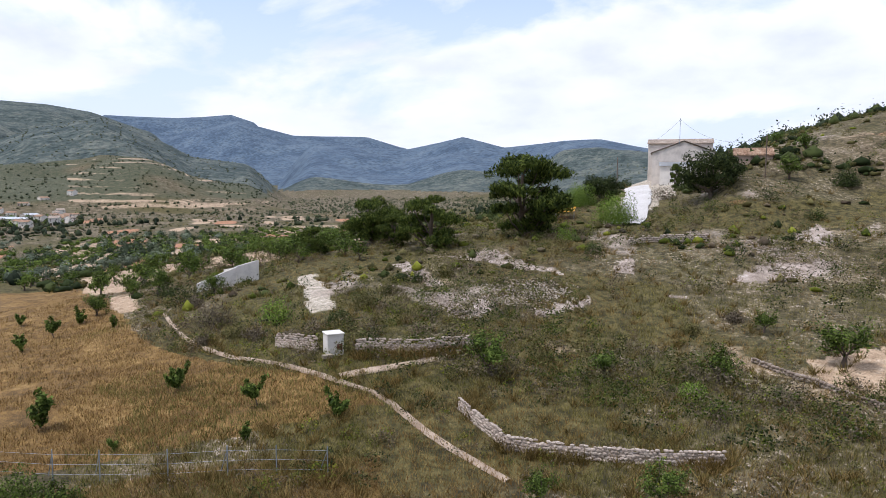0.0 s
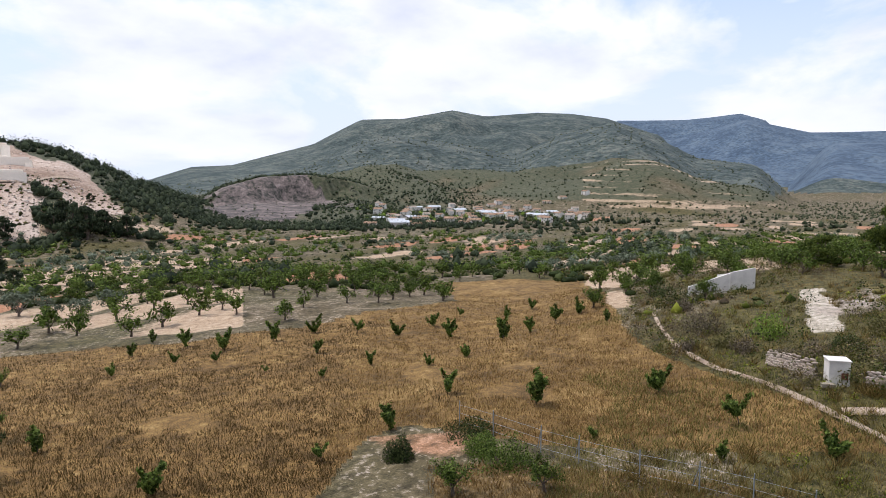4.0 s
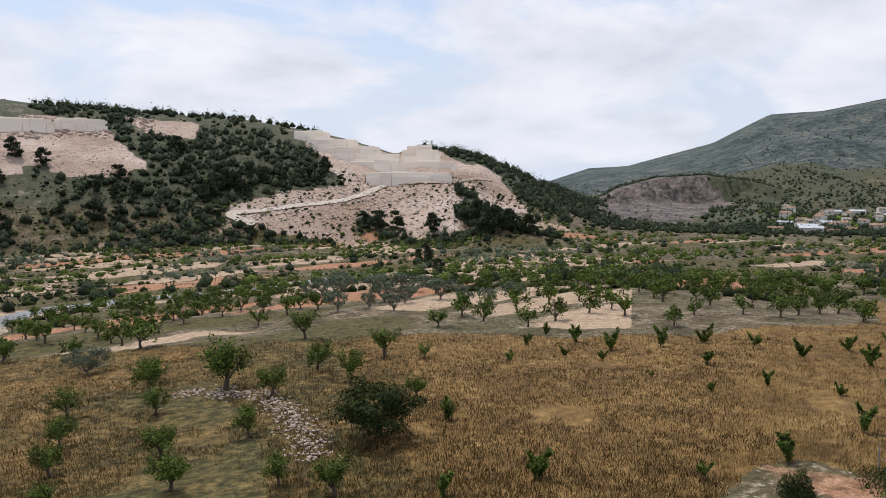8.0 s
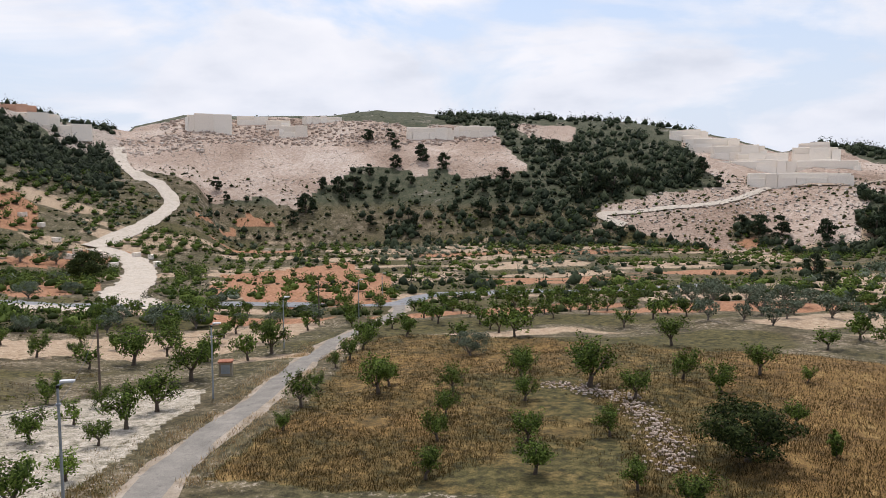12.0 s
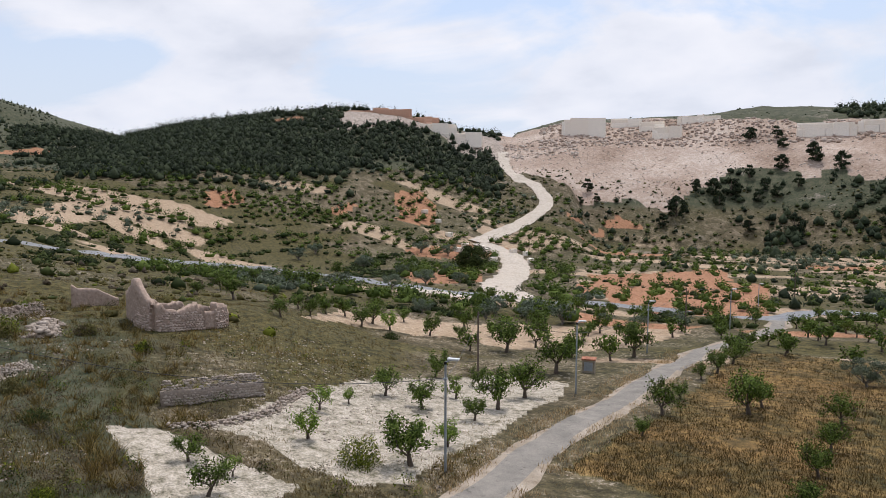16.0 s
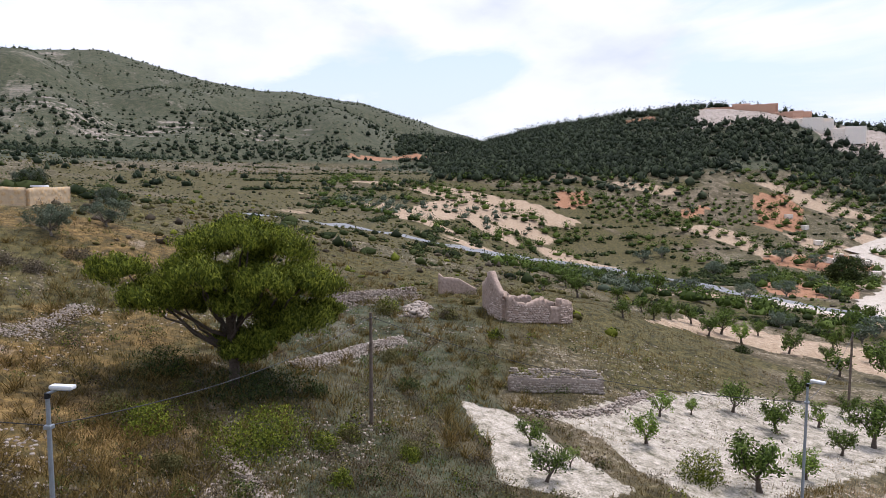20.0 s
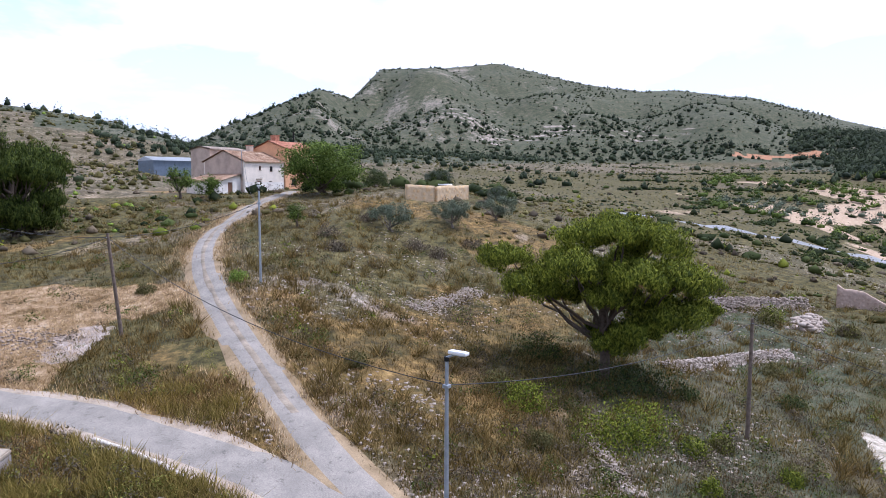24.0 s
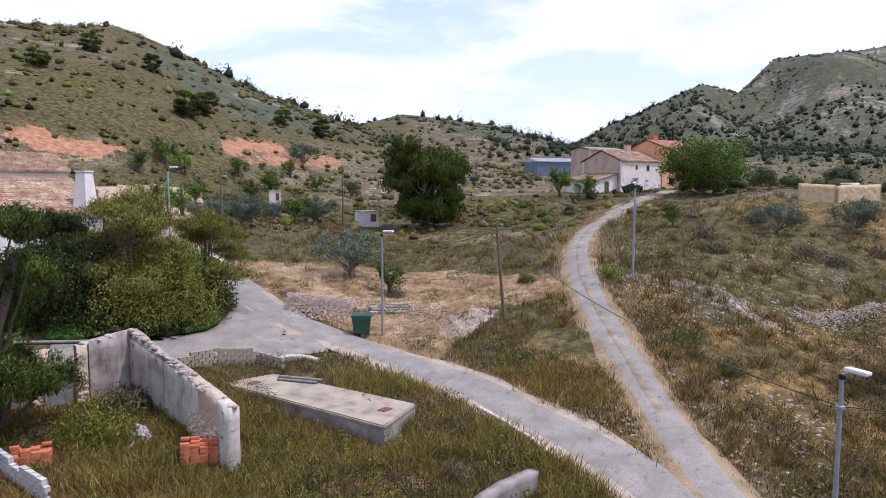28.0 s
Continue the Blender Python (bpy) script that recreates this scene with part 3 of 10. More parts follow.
PLOTS = {
    "dry": [
        [(76.7, 35.7), (76.7, 55.4), (80.3, 83.3), (69.3, 80.5), (55.7, 76.8), (37.7, 98.1), (39.9, 130), (28, 131), (25.3, 82.9), (24.1, 67.5), (21.6, 59.4), (16.2, 52.2), (11, 48.1), (5.2, 43), (10.3, 41.8), (18.1, 40), (31.2, 39), (36.8, 40.9), (42, 42.6), (46.2, 39.8), (49.4, 33.3)],
        [(119, 41.8), (112.5, 52.9), (106.4, 88.1), (104.2, 96.3), (86.7, 85.5), (85.2, 48.1), (83.7, 35.8)],
    ],
    "straw": [
        [(235.2, 59.4), (228.2, 61), (222.3, 63.4), (215.4, 61.4), (206.3, 54.6), (206.0, 49.6), (211.8, 49.4), (215.1, 43.3), (217.1, 39), (223.0, 44.8), (227.5, 49), (231.8, 53)],
    ],
    "white": [
        [(154.8, 45.1), (150.4, 44.1), (146.4, 40.6), (140.4, 36.2), (143.7, 33.6), (151.9, 33.2), (152.6, 38.9)],
        [(147.7, 44.9), (139.8, 54.3), (133.2, 64.9), (123.1, 73), (118.5, 68.7), (119.6, 60.9), (123.1, 51.2), (128.1, 43), (131.3, 36.7), (136.1, 36.6), (139.9, 39), (142.7, 42.7)],
        [(-14.1, 1242), (-16.2, 1248), (-18.3, 159), (-18.5, 135), (-17.1, 116), (-15.4, 106), (-13.2, 102), (-13, 113), (-14.5, 132)],
        [(9.3, 66), (11.6, 66), (11.8, 84), (10.6, 84)],
    ],
    "crag": [
        [(57.6, 574), (56.4, 776), (53.4, 834), (49.7, 845), (49.3, 627), (51.6, 550), (54.6, 554)],
    ],
    "bare": [
        [(216.9, 44.6), (215.5, 48.5), (212.7, 49.5), (211.3, 48.5), (213.2, 45.4), (215.1, 43.3)],
        [(-1, 59), (-2.8, 65.8), (-5.4, 69.7), (-4.7, 64), (-2.1, 58.3)],
        [(4.6, 84.8), (3.2, 85.4), (1.1, 77.6), (-0, 72.2), (1.2, 72.9), (3.5, 79.6)],
        [(-0.3, 85.4), (-3.8, 88.2), (-9, 77), (-9.5, 74.7), (-5.1, 79.2)],
        [(-22.1, 76.8), (-24.3, 83.2), (-29.5, 86.6), (-29.2, 81.7), (-24.2, 77.2)],
        [(-26.4, 94.8), (-27.7, 104), (-29.3, 98.4), (-28.9, 90.8)],
        [(-16.8, 70), (-19.6, 72.1), (-19.8, 70.7)],
        [(-6.9, 61), (-9.7, 67.4), (-11.8, 69.3), (-11.1, 65.2), (-8.2, 60.7)],
        [(-13, 77.2), (-14.2, 81.3), (-15, 81.3), (-14.7, 77)],
        [(136.5, 545), (131.5, 564), (125.7, 581), (122.6, 579), (123, 499), (127.9, 494), (129.2, 539), (136.9, 459), (138.7, 518)],
    ],
    "bare_red": [
        [(247.7, 119.9), (245.4, 123.7), (244.3, 121.8), (241.3, 121), (239.7, 120.5), (240.3, 118), (243, 117), (245.1, 115.4), (246.6, 117.8)],
        [(233.2, 138.5), (228.5, 159), (228.4, 153.4), (232.8, 135.5)],
    ],
    "spoil": [
        [(16.7, 1117), (16.2, 1386), (14.9, 3032), (14.6, 1352)],
        [(11.5, 1980), (10.3, 2055), (8.7, 2127), (9.5, 1908)],
        [(7.3, 1936), (3.5, 2143), (2.1, 2040), (6.1, 1866)],
        [(101.8, 559), (99.8, 577), (95.6, 574), (92.9, 471), (93.9, 455), (97.6, 468), (100, 484), (102, 471)],
        [(93.9, 590), (89, 585), (89, 545), (92.8, 549)],
        [(81.6, 581), (76.8, 580), (73.9, 575), (71.9, 573), (70.3, 559), (68.7, 520), (65.7, 520), (62.7, 417), (64.4, 394), (68.6, 455), (68.9, 390), (68.9, 372), (73.3, 366), (76.7, 404), (77.1, 375), (73.2, 337), (79.6, 373), (86.8, 403), (86.8, 421), (82.4, 433), (78, 448)],
        [(123.9, 599), (122.6, 632), (119.4, 615), (113, 629), (108.6, 612), (102.2, 568), (95.9, 575), (93.7, 484), (94.4, 458), (98.2, 486), (100.4, 479), (105.7, 487), (108.3, 465), (111.2, 432), (113.6, 446), (118.9, 439), (122, 464), (124, 464)],
    ],
    "soil": [
        [(-27.9, 57.7), (-32.7, 61.9), (-33, 51.7), (-30.2, 52.5)],
        [(140.7, 90.3), (135.1, 96.1), (127.7, 95.6), (121.4, 91), (113.8, 96.1), (109.2, 118), (109.6, 136), (117.2, 117), (125.9, 112), (132.8, 116), (137, 106)],
        [(161.2, 254), (156.3, 311.8), (153.3, 321.9), (148.4, 318), (145.6, 304.4), (146, 296.1), (150.1, 287.1), (153.4, 287.3), (157.6, 254.6), (160.7, 233.1)],
        [(131.7, 295.7), (126.5, 309.1), (126.8, 292.1), (131.4, 283)],
        [(242.4, 104.5), (236.5, 111.5), (234.6, 105.1), (234.8, 77.9), (237.7, 76.8), (240.6, 89.5)],
    ],
    "red": [
        [(136.7, 545), (132, 569), (131.3, 522), (135.1, 479), (137.1, 485)],
        [(142.5, 534), (139.6, 535), (139.2, 501), (141.9, 513)],
        [(132.6, 366.6), (130.2, 380.1), (129.2, 360.4), (129.5, 339.1), (130.8, 329.6), (131.9, 327)],
        [(147, 342.7), (144.3, 350.6), (144.1, 335), (145.6, 323.8), (147.3, 322.4)],
        [(137.5, 338.6), (135.8, 342.6), (136, 333.3), (137.5, 324.2)],
        [(163.6, 520), (157.8, 550), (157.5, 532), (163.6, 512)],
        [(119.1, 392.4), (114.8, 427.7), (113, 418.9), (113.5, 413.1), (115.3, 417), (118.9, 385.9)],
        [(117.1, 248), (106.9, 302), (106.5, 244), (116.6, 205)],
        [(115.8, 203), (106.5, 244), (103.5, 249), (103.4, 152), (108.5, 142), (115.2, 156)],
        [(131.9, 287), (126, 318), (123.5, 317), (124.2, 301), (126.9, 285), (130.5, 279)],
        [(131.9, 237), (126, 243), (125.5, 200), (128.7, 184), (131.9, 195)],
    ],
}



ROAD_LINES = {k: (smooth_line(v), w) for k, (w, v) in ROADS.items()}


def near_line(x, y, line):
    """Distance from each place to a curve."""
    best = np.full(x.shape, 1e9)
    lo, hi = line.min(0) - 12, line.max(0) + 12
    inside = (x > lo[0]) & (x < hi[0]) & (y > lo[1]) & (y < hi[1])
    px, py = x[inside], y[inside]
    d = np.full(px.shape, 1e9)
    for a, b in zip(line[:-1], line[1:]):
        ab = b - a
        s = np.clip(((px - a[0]) * ab[0] + (py - a[1]) * ab[1]) / max(ab @ ab, 1e-9), 0, 1)
        d = np.minimum(d, np.hypot(px - a[0] - s * ab[0], py - a[1] - s * ab[1]))
    best[inside] = d
    return best


def inside_plot(x, y, plot):
    """1 inside a plot given by (bearing, distance) corners."""
    p = np.array([spot(*q) for q in plot])
    hit = np.zeros(x.shape, bool)
    for (ax, ay), (bx, by) in zip(p, np.roll(p, -1, 0)):
        cross = (ay > y) != (by > y)
        hit ^= cross & (x < (bx - ax) * (y - ay) / (by - ay + 1e-12) + ax)
    return hit


def parcels(x, y):
    """Plots of a field pattern: a random kind for each plot, and how far inside its rim a place lies."""
    u = (x * 0.94 + y * 0.34 + rough(x, y, 45, 201, 2) * 7) / 52.0
    v = (y * 0.94 - x * 0.34 + rough(x, y, 45, 203, 2) * 7) / 16.0
    iu, iv = np.floor(u).astype(np.int64), np.floor(v).astype(np.int64)
    first, second, kind = np.full(x.shape, 9.0), np.full(x.shape, 9.0), np.zeros(x.shape)
    for du in (-1, 0, 1):
        for dv in (-1, 0, 1):
            a, b = iu + du, iv + dv
            d = np.hypot(u - a - 0.15 - 0.7 * lattice(a, b, 207), v - b - 0.15 - 0.7 * lattice(a, b, 209))
            near = d < first
            second = np.where(near, first, np.minimum(second, d))
            kind = np.where(near, lattice(a, b, 211), kind)
            first = np.where(near, d, first)
    return kind, second - first


def covers(x, y):
    """Ground cover at each place: soil, dry grass, white gravel, red soil, woodland floor, rock."""
    r, b = np.hypot(x, y), np.degrees(np.arctan2(y, x)) % 360
    c = {k: np.zeros(x.shape) for k in ("soil", "dry", "white", "red", "wood", "rock", "spoil", "lush", "crag")}
    bend_x, bend_y = np.where(r < 150, rough(x, y, 6, 5, 3), rough(x, y, 22, 5, 4)), np.where(r < 150, rough(x, y, 6, 6, 3), rough(x, y, 22, 6, 4))
    for kind, plots in PLOTS.items():
        for plot in plots:
            loose = np.where(r < 150, 0.35 + 0.007 * r, 0.6 + 0.012 * r)
            wx, wy = x + bend_x * loose, y + bend_y * loose
            into = {"bare": "rock", "bare_red": "red", "straw": "dry"}.get(kind, kind)
            c[into] = np.maximum(c[into], inside_plot(wx, wy, plot) * (1.0 if into == kind else 0.75 if into == "rock" else 0.8))
    c["soil"] = np.maximum(c["soil"], (c["dry"] > 0.5) * (b > 200) * 0.46)
    h = height(x, y)
    # the valley floor: a patchwork of small plots, ploughed, stony or green, each with its own cover
    far_b = (b + 40) % 360 - 40
    reach = np.where(far_b < 28, 700, 435)
    mid = ((r > 84) & (far_b > 3) & (b < 168) & (c["dry"] < 0.5)) * np.clip((far_b - 3) / 6, 0, 1) * np.clip((reach - r) / 60, 0, 1) * (h < EYE_Z + 1) * ((far_b > 24) | (r > 112))
    mid = mid * ((b < 150) | (r > 170 + (b - 150) * 6))
    kind, rim = parcels(x, y)
    bare = np.where(b > 118, 0.2, np.where((b > 55) & (r < 280), 0.55, 0.3))
    c["soil"] = np.maximum(c["soil"], mid * (kind < bare) * np.clip(rim * 3, 0, 0.85))
    c["red"] = np.maximum(c["red"], (b < 118) * mid * (kind > bare) * (kind < bare + 0.14) * np.clip(rim * 3, 0, 0.85) * (r > 120))
    c["lush"] = np.maximum(c["lush"], mid * (kind > 0.6) * np.clip(rim * 3, 0.3, 0.9))
    # half-green ground of the southern orchard, and the bare mound at the field's edge
    orchard = (c["dry"] > 0.5) & (b > 48) & (b < 126)
    between = (b > 74) & (b < 90) & (r > 30) & (r < 84) & (c["dry"] < 0.5)
    c["dry"] = np.where(between, 0.45, c["dry"])
    c["lush"] = np.where((orchard | between) & (b > 66), 0.95, c["lush"])
    c["dry"] = np.where(orchard, np.clip(0.72 + 0.2 * rough(x, y, 12, 161, 3) + 0.3 * np.clip((56 - b) / 12, 0, 1) - 0.22 * np.clip((b - 66) / 12, 0, 1), 0, 1), c["dry"])
    c["lush"] = np.maximum(c["lush"], 0.9 * inside_plot(x, y, [(197.3, 75.9), (190.1, 79), (180.9, 81.1), (180.9, 77.5), (190.1, 72.7), (196.4, 71.3)]))
    c["lush"] = np.maximum(c["lush"], 0.9 * inside_plot(x, y, [(158.4, 53.1), (153.3, 58.5), (149.6, 54.9), (152.8, 48.7), (157, 47.2)]))
    c["red"] = np.maximum(c["red"], (r < 41) * np.clip((b - 26) / 8, 0, 1) * (b < 52) * (c["dry"] < 0.5) * np.clip(0.2 + rough(x, y, 5, 163, 3) * 0.6, 0, 0.5))
    c["dry"] = np.maximum(c["dry"], (r < 60) * (b < 40) * (b > 6) * (r < 36) * 0.5)
    # wooded hillsides
    steep = np.where(b < 118, np.clip((h - EYE_Z + 22) / 14, 0, 1), np.clip((h - EYE_Z - 3) / 8, 0, 1)) * (r > 330)
    c["wood"] = np.maximum(c["wood"], steep * ((b > 50) & (b < 160)) * 0.9)
    c["wood"] = np.maximum(c["wood"], (r > 300) * np.clip((b - 150) / 6, 0, 1) * (b < 216) * np.clip(((h - EYE_Z) / r - 0.02) / 0.012, 0, 1) * 0.8)
    plateau = (r > 130) * np.clip((b - 148) / 8, 0, 1) * (b < 204) * np.clip((0.022 - (h - EYE_Z) / r) / 0.01, 0, 1)
    c["lush"] = np.maximum(c["lush"], plateau * np.clip(0.7 + rough(x, y, 30, 171, 4) * 0.6, 0, 0.9))
    c["soil"] = np.maximum(c["soil"], plateau * (r > 170) * np.clip(np.sin(h * 1.5 + rough(x, y, 80, 173, 2) * 3) * 0.4 + rough(x, y, 50, 175, 3) * 1.2 - 0.5, 0, 0.55))
    c["rock"] = np.maximum(c["rock"], (r > 480) * (r < 620) * (b > 150) * (b < 196) * np.clip(np.sin(h * 1.3) * 0.5 + rough(x, y, 60, 177, 3) * 1.2 - 0.35, 0, 0.6))
    c["wood"] = np.maximum(c["wood"], (r > 150) * np.clip((b - 206) / 6, 0, 1) * (b < 265) * np.clip((h - EYE_Z + 2) / 20, 0, 1) * np.clip(0.45 + rough(x, y, 40, 119, 3), 0, 0.8))
    c["wood"] = np.maximum(c["wood"], (r > 420) * ((b > 330) | (b < 50)) * np.clip((h - EYE_Z + 27) / 8, 0, 1) * np.clip(0.8 + rough(x, y, 80, 121, 3) * 0.6, 0, 0.9))
    c["rock"] = np.maximum(c["rock"], (r > 260) * (b > 155) * (b < 212) * np.clip(((h - EYE_Z) / r - 0.045) / 0.012, 0, 1) * np.clip(rough(x, y, 38, 71, 4) * 0.36 + 0.05 + 0.25 * np.clip((b - 166) / 12, 0, 1), 0, 0.5))
    south = (r > 110) * np.clip((b - 214) / 8, 0, 1) * (b < 262) * np.clip((h - EYE_Z - 2) / 8, 0, 1)
    c["rock"] = np.maximum(c["rock"], south * np.clip(np.sin(h * 1.1 + rough(x, y, 60, 73, 3) * 3) * 0.3 + rough(x, y, 20, 75, 3) * 0.5 - 0.02, 0, 0.5))
    c["red"] = np.maximum(c["red"], (r > 95) * (b > 222) * (b < 262) * np.clip((h - EYE_Z - 1) / 2, 0, 1) * np.clip((EYE_Z + 12 - h) / 4, 0, 1) * np.clip(rough(x, y, 22, 79, 4) * 1.2 + 0.05 + 0.35 * np.clip((b - 234) / 8, 0, 1), 0, 0.72))
    c["rock"] = np.maximum(c["rock"], (r > 45) * (r < 150) * ((b > 328) | (b < 14)) * np.clip(rough(x, y, 11, 81, 4) * 1.5 - 0.12, 0, 0.5))
    c["soil"] = np.maximum(c["soil"], (r > 40) * (r < 160) * ((b > 328) | (b < 14)) * np.clip(rough(x, y, 9, 85, 4) * 1.4 - 0.3, 0, 0.46))
    c["red"] = np.maximum(c["red"], (r > 105) * (r < 230) * (b > 324) * (b < 340) * np.clip(rough(x, y, 14, 83, 4) * 1.4 - 0.25, 0, 0.5))
    c["lush"] = np.maximum(c["lush"], south * np.clip(0.75 + rough(x, y, 30, 181, 3) * 0.6, 0, 0.9))
    # dark floor for the heather slope; cloud shade is put into it too
    c["wood"] = np.maximum(c["wood"], (r < 75) * np.clip((b - 148) / 4, 0, 1) * np.clip((178 - b) / 6, 0, 1) * np.clip(0.7 + rough(x, y, 9, 183, 3) * 0.6, 0, 0.85) * (r < 80))
    c["lush"] = np.maximum(c["lush"], (r > 300) * (r < 520) * (b > 60) * (b < 126) * (c["spoil"] < 0.5) * np.clip(0.2 + rough(x, y, 35, 185, 4) * 0.7, 0, 0.6))
    c["lush"] = np.maximum(c["lush"], (r > 105) * (r < 1400) * ((b < 30) | (b > 322)) * np.clip(np.where(b > 200, 0.55, 0.25) + rough(x, y, 60, 187, 4) * 0.8, 0, 0.85))
    terraces = (r > 790) * (r < 1115) * (b > 17) * (b < 28) * (h < EYE_Z + 32)
    c["soil"] = np.maximum(c["soil"], terraces * np.clip(np.sin(h * 0.9 + rough(x, y, 150, 221, 2) * 2) * 0.45 + rough(x, y, 120, 223, 3) * 0.7 + 0.15, 0, 0.62))
    c["rock"] = np.maximum(c["rock"], (r > 345) * (r < 650) * (b > 58) * (b < 140) * (c["spoil"] < 0.4) * np.clip(rough(x, y, 16, 239, 4) * 1.2 - 0.12, 0, 0.46))
    near_slope = (r < 150) * np.clip((b - 168) / 10, 0, 1) * (b < 262)
    c["rock"] = np.maximum(c["rock"], (r < 90) * (b > 146) * (b < 204) * np.clip(rough(x, y, 8, 91, 4) * 1.3 - 0.36, 0, 0.46))
    c["soil"] = np.maximum(c["soil"], near_slope * np.clip(rough(x, y, 13, 93, 4) * 1.3 - 0.32, 0, 0.42))
    c["dry"] = np.maximum(c["dry"], near_slope * np.clip(rough(x, y, 17, 95, 4) * 1.8 - 0.15, 0, 0.5))
    c["lush"] = np.maximum(c["lush"], (r < 135) * np.clip((b - 172) / 8, 0, 1) * (b < 246) * np.clip(rough(x, y, 12, 193, 4) * 1.2 + 0.85, 0, 0.95))
    c["lush"] = np.maximum(c["lush"], (r < 60) * (b > 203) * (b < 262) * np.clip(rough(x, y, 11, 97, 3) * 2 + 0.2, 0, 0.6))
    c["lush"] = np.maximum(c["lush"], (r < 330) * np.clip((b - 125) / 12, 0, 1) * (b < 186) * np.clip(rough(x, y, 20, 99, 4) * 1.5 + 0.65, 0, 0.92))
    c["lush"] = np.maximum(c["lush"], (r < 150) * ((b > 326) | (b < 34)) * np.clip(rough(x, y, 16, 98, 3) * 1.6 + 0.3, 0, 0.8))
    cragside = (r > 430) * (r < 1120) * np.clip((b - 36) / 4, 0, 1) * (b < 61)
    c["wood"] = np.maximum(c["wood"], cragside * np.clip((r - 430) / 60, 0, 1) * np.clip(0.7 + rough(x, y, 40, 243, 3) * 0.5, 0, 0.9))
    for k in ("soil", "red", "lush"):
        c[k] = c[k] * (1 - 0.85 * cragside * (r > 480))
    c["crag"] = np.maximum(c["crag"], (r > 690) * (r < 850) * (b > 46) * (b < 59.5) * np.clip(0.75 + rough(x, y, 32, 111, 4) * 1.7 - np.abs(b - 53) / 9, 0, 0.95) * (h > EYE_Z - 33) * (h < EYE_Z - 4))
    c["soil"] = np.maximum(c["soil"], (r > 620) * (r < 900) * (b > 8) * (b < 26) * np.clip(np.sin(h * 0.55 + rough(x, y, 160, 113, 2) * 3) + rough(x, y, 90, 115, 3) * 2.2 - 0.9, 0, 0.55))
    for name, keep in (("dry", 0.0),):
        for k in ("soil", "white", "red"):
            c[name] = np.where(c[k] > 0.6, keep, c[name])
    return c


def mesh_object(name, verts, faces, material, smooth=False):
    """A mesh from an array of corners and one of equally long faces, or two such arrays of faces."""
    me = bpy.data.meshes.new(name)
    sets = [np.asarray(f, np.int32) for f in (faces if isinstance(faces, tuple) else (faces,))]
    verts, corners = np.asarray(verts, np.float32), np.concatenate([f.ravel() for f in sets])
    totals = np.concatenate([np.full(len(f), f.shape[1], np.int32) for f in sets])
    me.vertices.add(len(verts))
    me.vertices.foreach_set("co", verts.ravel())
    me.loops.add(len(corners))
    me.loops.foreach_set("vertex_index", corners)
    me.polygons.add(len(totals))
    me.polygons.foreach_set("loop_start", np.concatenate([[0], np.cumsum(totals)[:-1]]).astype(np.int32))
    me.polygons.foreach_set("loop_total", totals)
    if smooth:
        me.polygons.foreach_set("use_smooth", np.ones(len(totals), bool))
    me.update(calc_edges=True)
    me.materials.append(material)
    return new(name, me)


def build_ground():
    rings = np.concatenate([[0.002, 0.6, 3.0], np.geomspace(6.0, 300.0, 250), np.geomspace(303.0, 4750.0, 260)])
    bearings = np.radians(np.concatenate([np.arange(-36, 250, 0.42), np.arange(250, 324, 2.0)]))
    R, B = np.meshgrid(rings, bearings, indexing="ij")
    x, y = (R * np.cos(B)).ravel(), (R * np.sin(B)).ravel()
    z = height(x, y)
    for line, w in ROAD_LINES.values():
        d = near_line(x, y, line)
        z = z - np.clip((w / 2 + 1.0 - d) / 0.8, 0, 1) * (0.10 + 0.0012 * np.hypot(x, y))
    nr, nb = R.shape
    i = np.arange(nr - 1)[:, None] * nb + np.arange(nb)[None, :]
    j = np.arange(nr - 1)[:, None] * nb + (np.arange(nb)[None, :] + 1) % nb
    faces = np.stack([i, i + nb, j + nb, j], -1).reshape(-1, 4)
    ob = mesh_object("ground", np.stack([x, y, z], 1), faces, GROUND, True)
    c = covers(x, y)
    one = np.ones_like(x)
    for name, keys in (("cover_a", ("soil", "dry", "white")), ("cover_b", ("red", "wood", "rock")), ("cover_c", ("spoil", "lush", "crag"))):
        layer = ob.data.color_attributes.new(name, "FLOAT_COLOR", "POINT")
        layer.data.foreach_set("color", np.stack([c[keys[0]], c[keys[1]], c[keys[2]], one], 1).astype(np.float32).ravel())
    # far ranges wear their own woodland surface, distance haze mixed into its colour
    for m in (FAR_HAZE_GREEN, FAR_HAZE_BLUE):
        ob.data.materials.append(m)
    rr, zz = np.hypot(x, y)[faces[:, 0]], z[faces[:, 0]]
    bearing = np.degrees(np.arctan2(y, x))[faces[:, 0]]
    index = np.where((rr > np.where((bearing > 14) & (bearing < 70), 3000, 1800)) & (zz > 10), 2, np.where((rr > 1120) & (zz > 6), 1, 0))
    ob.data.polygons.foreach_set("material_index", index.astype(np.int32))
    return tagged(ob, "rolling dry farmland and scrubby hills with limestone patches", "ground", kind="structure")


# the blue of distance haze is put into both woodland base colours
FAR_HAZE_GREEN = far_material("hazed_woodland", (0.03, 0.045, 0.044), (0.063, 0.082, 0.074), (0.128, 0.138, 0.116), 0.014, 14.0)
FAR_HAZE_BLUE = far_material("hazed_range", (0.042, 0.066, 0.10), (0.065, 0.098, 0.138), (0.10, 0.135, 0.17), 0.007, 2.0)
ground = build_ground()


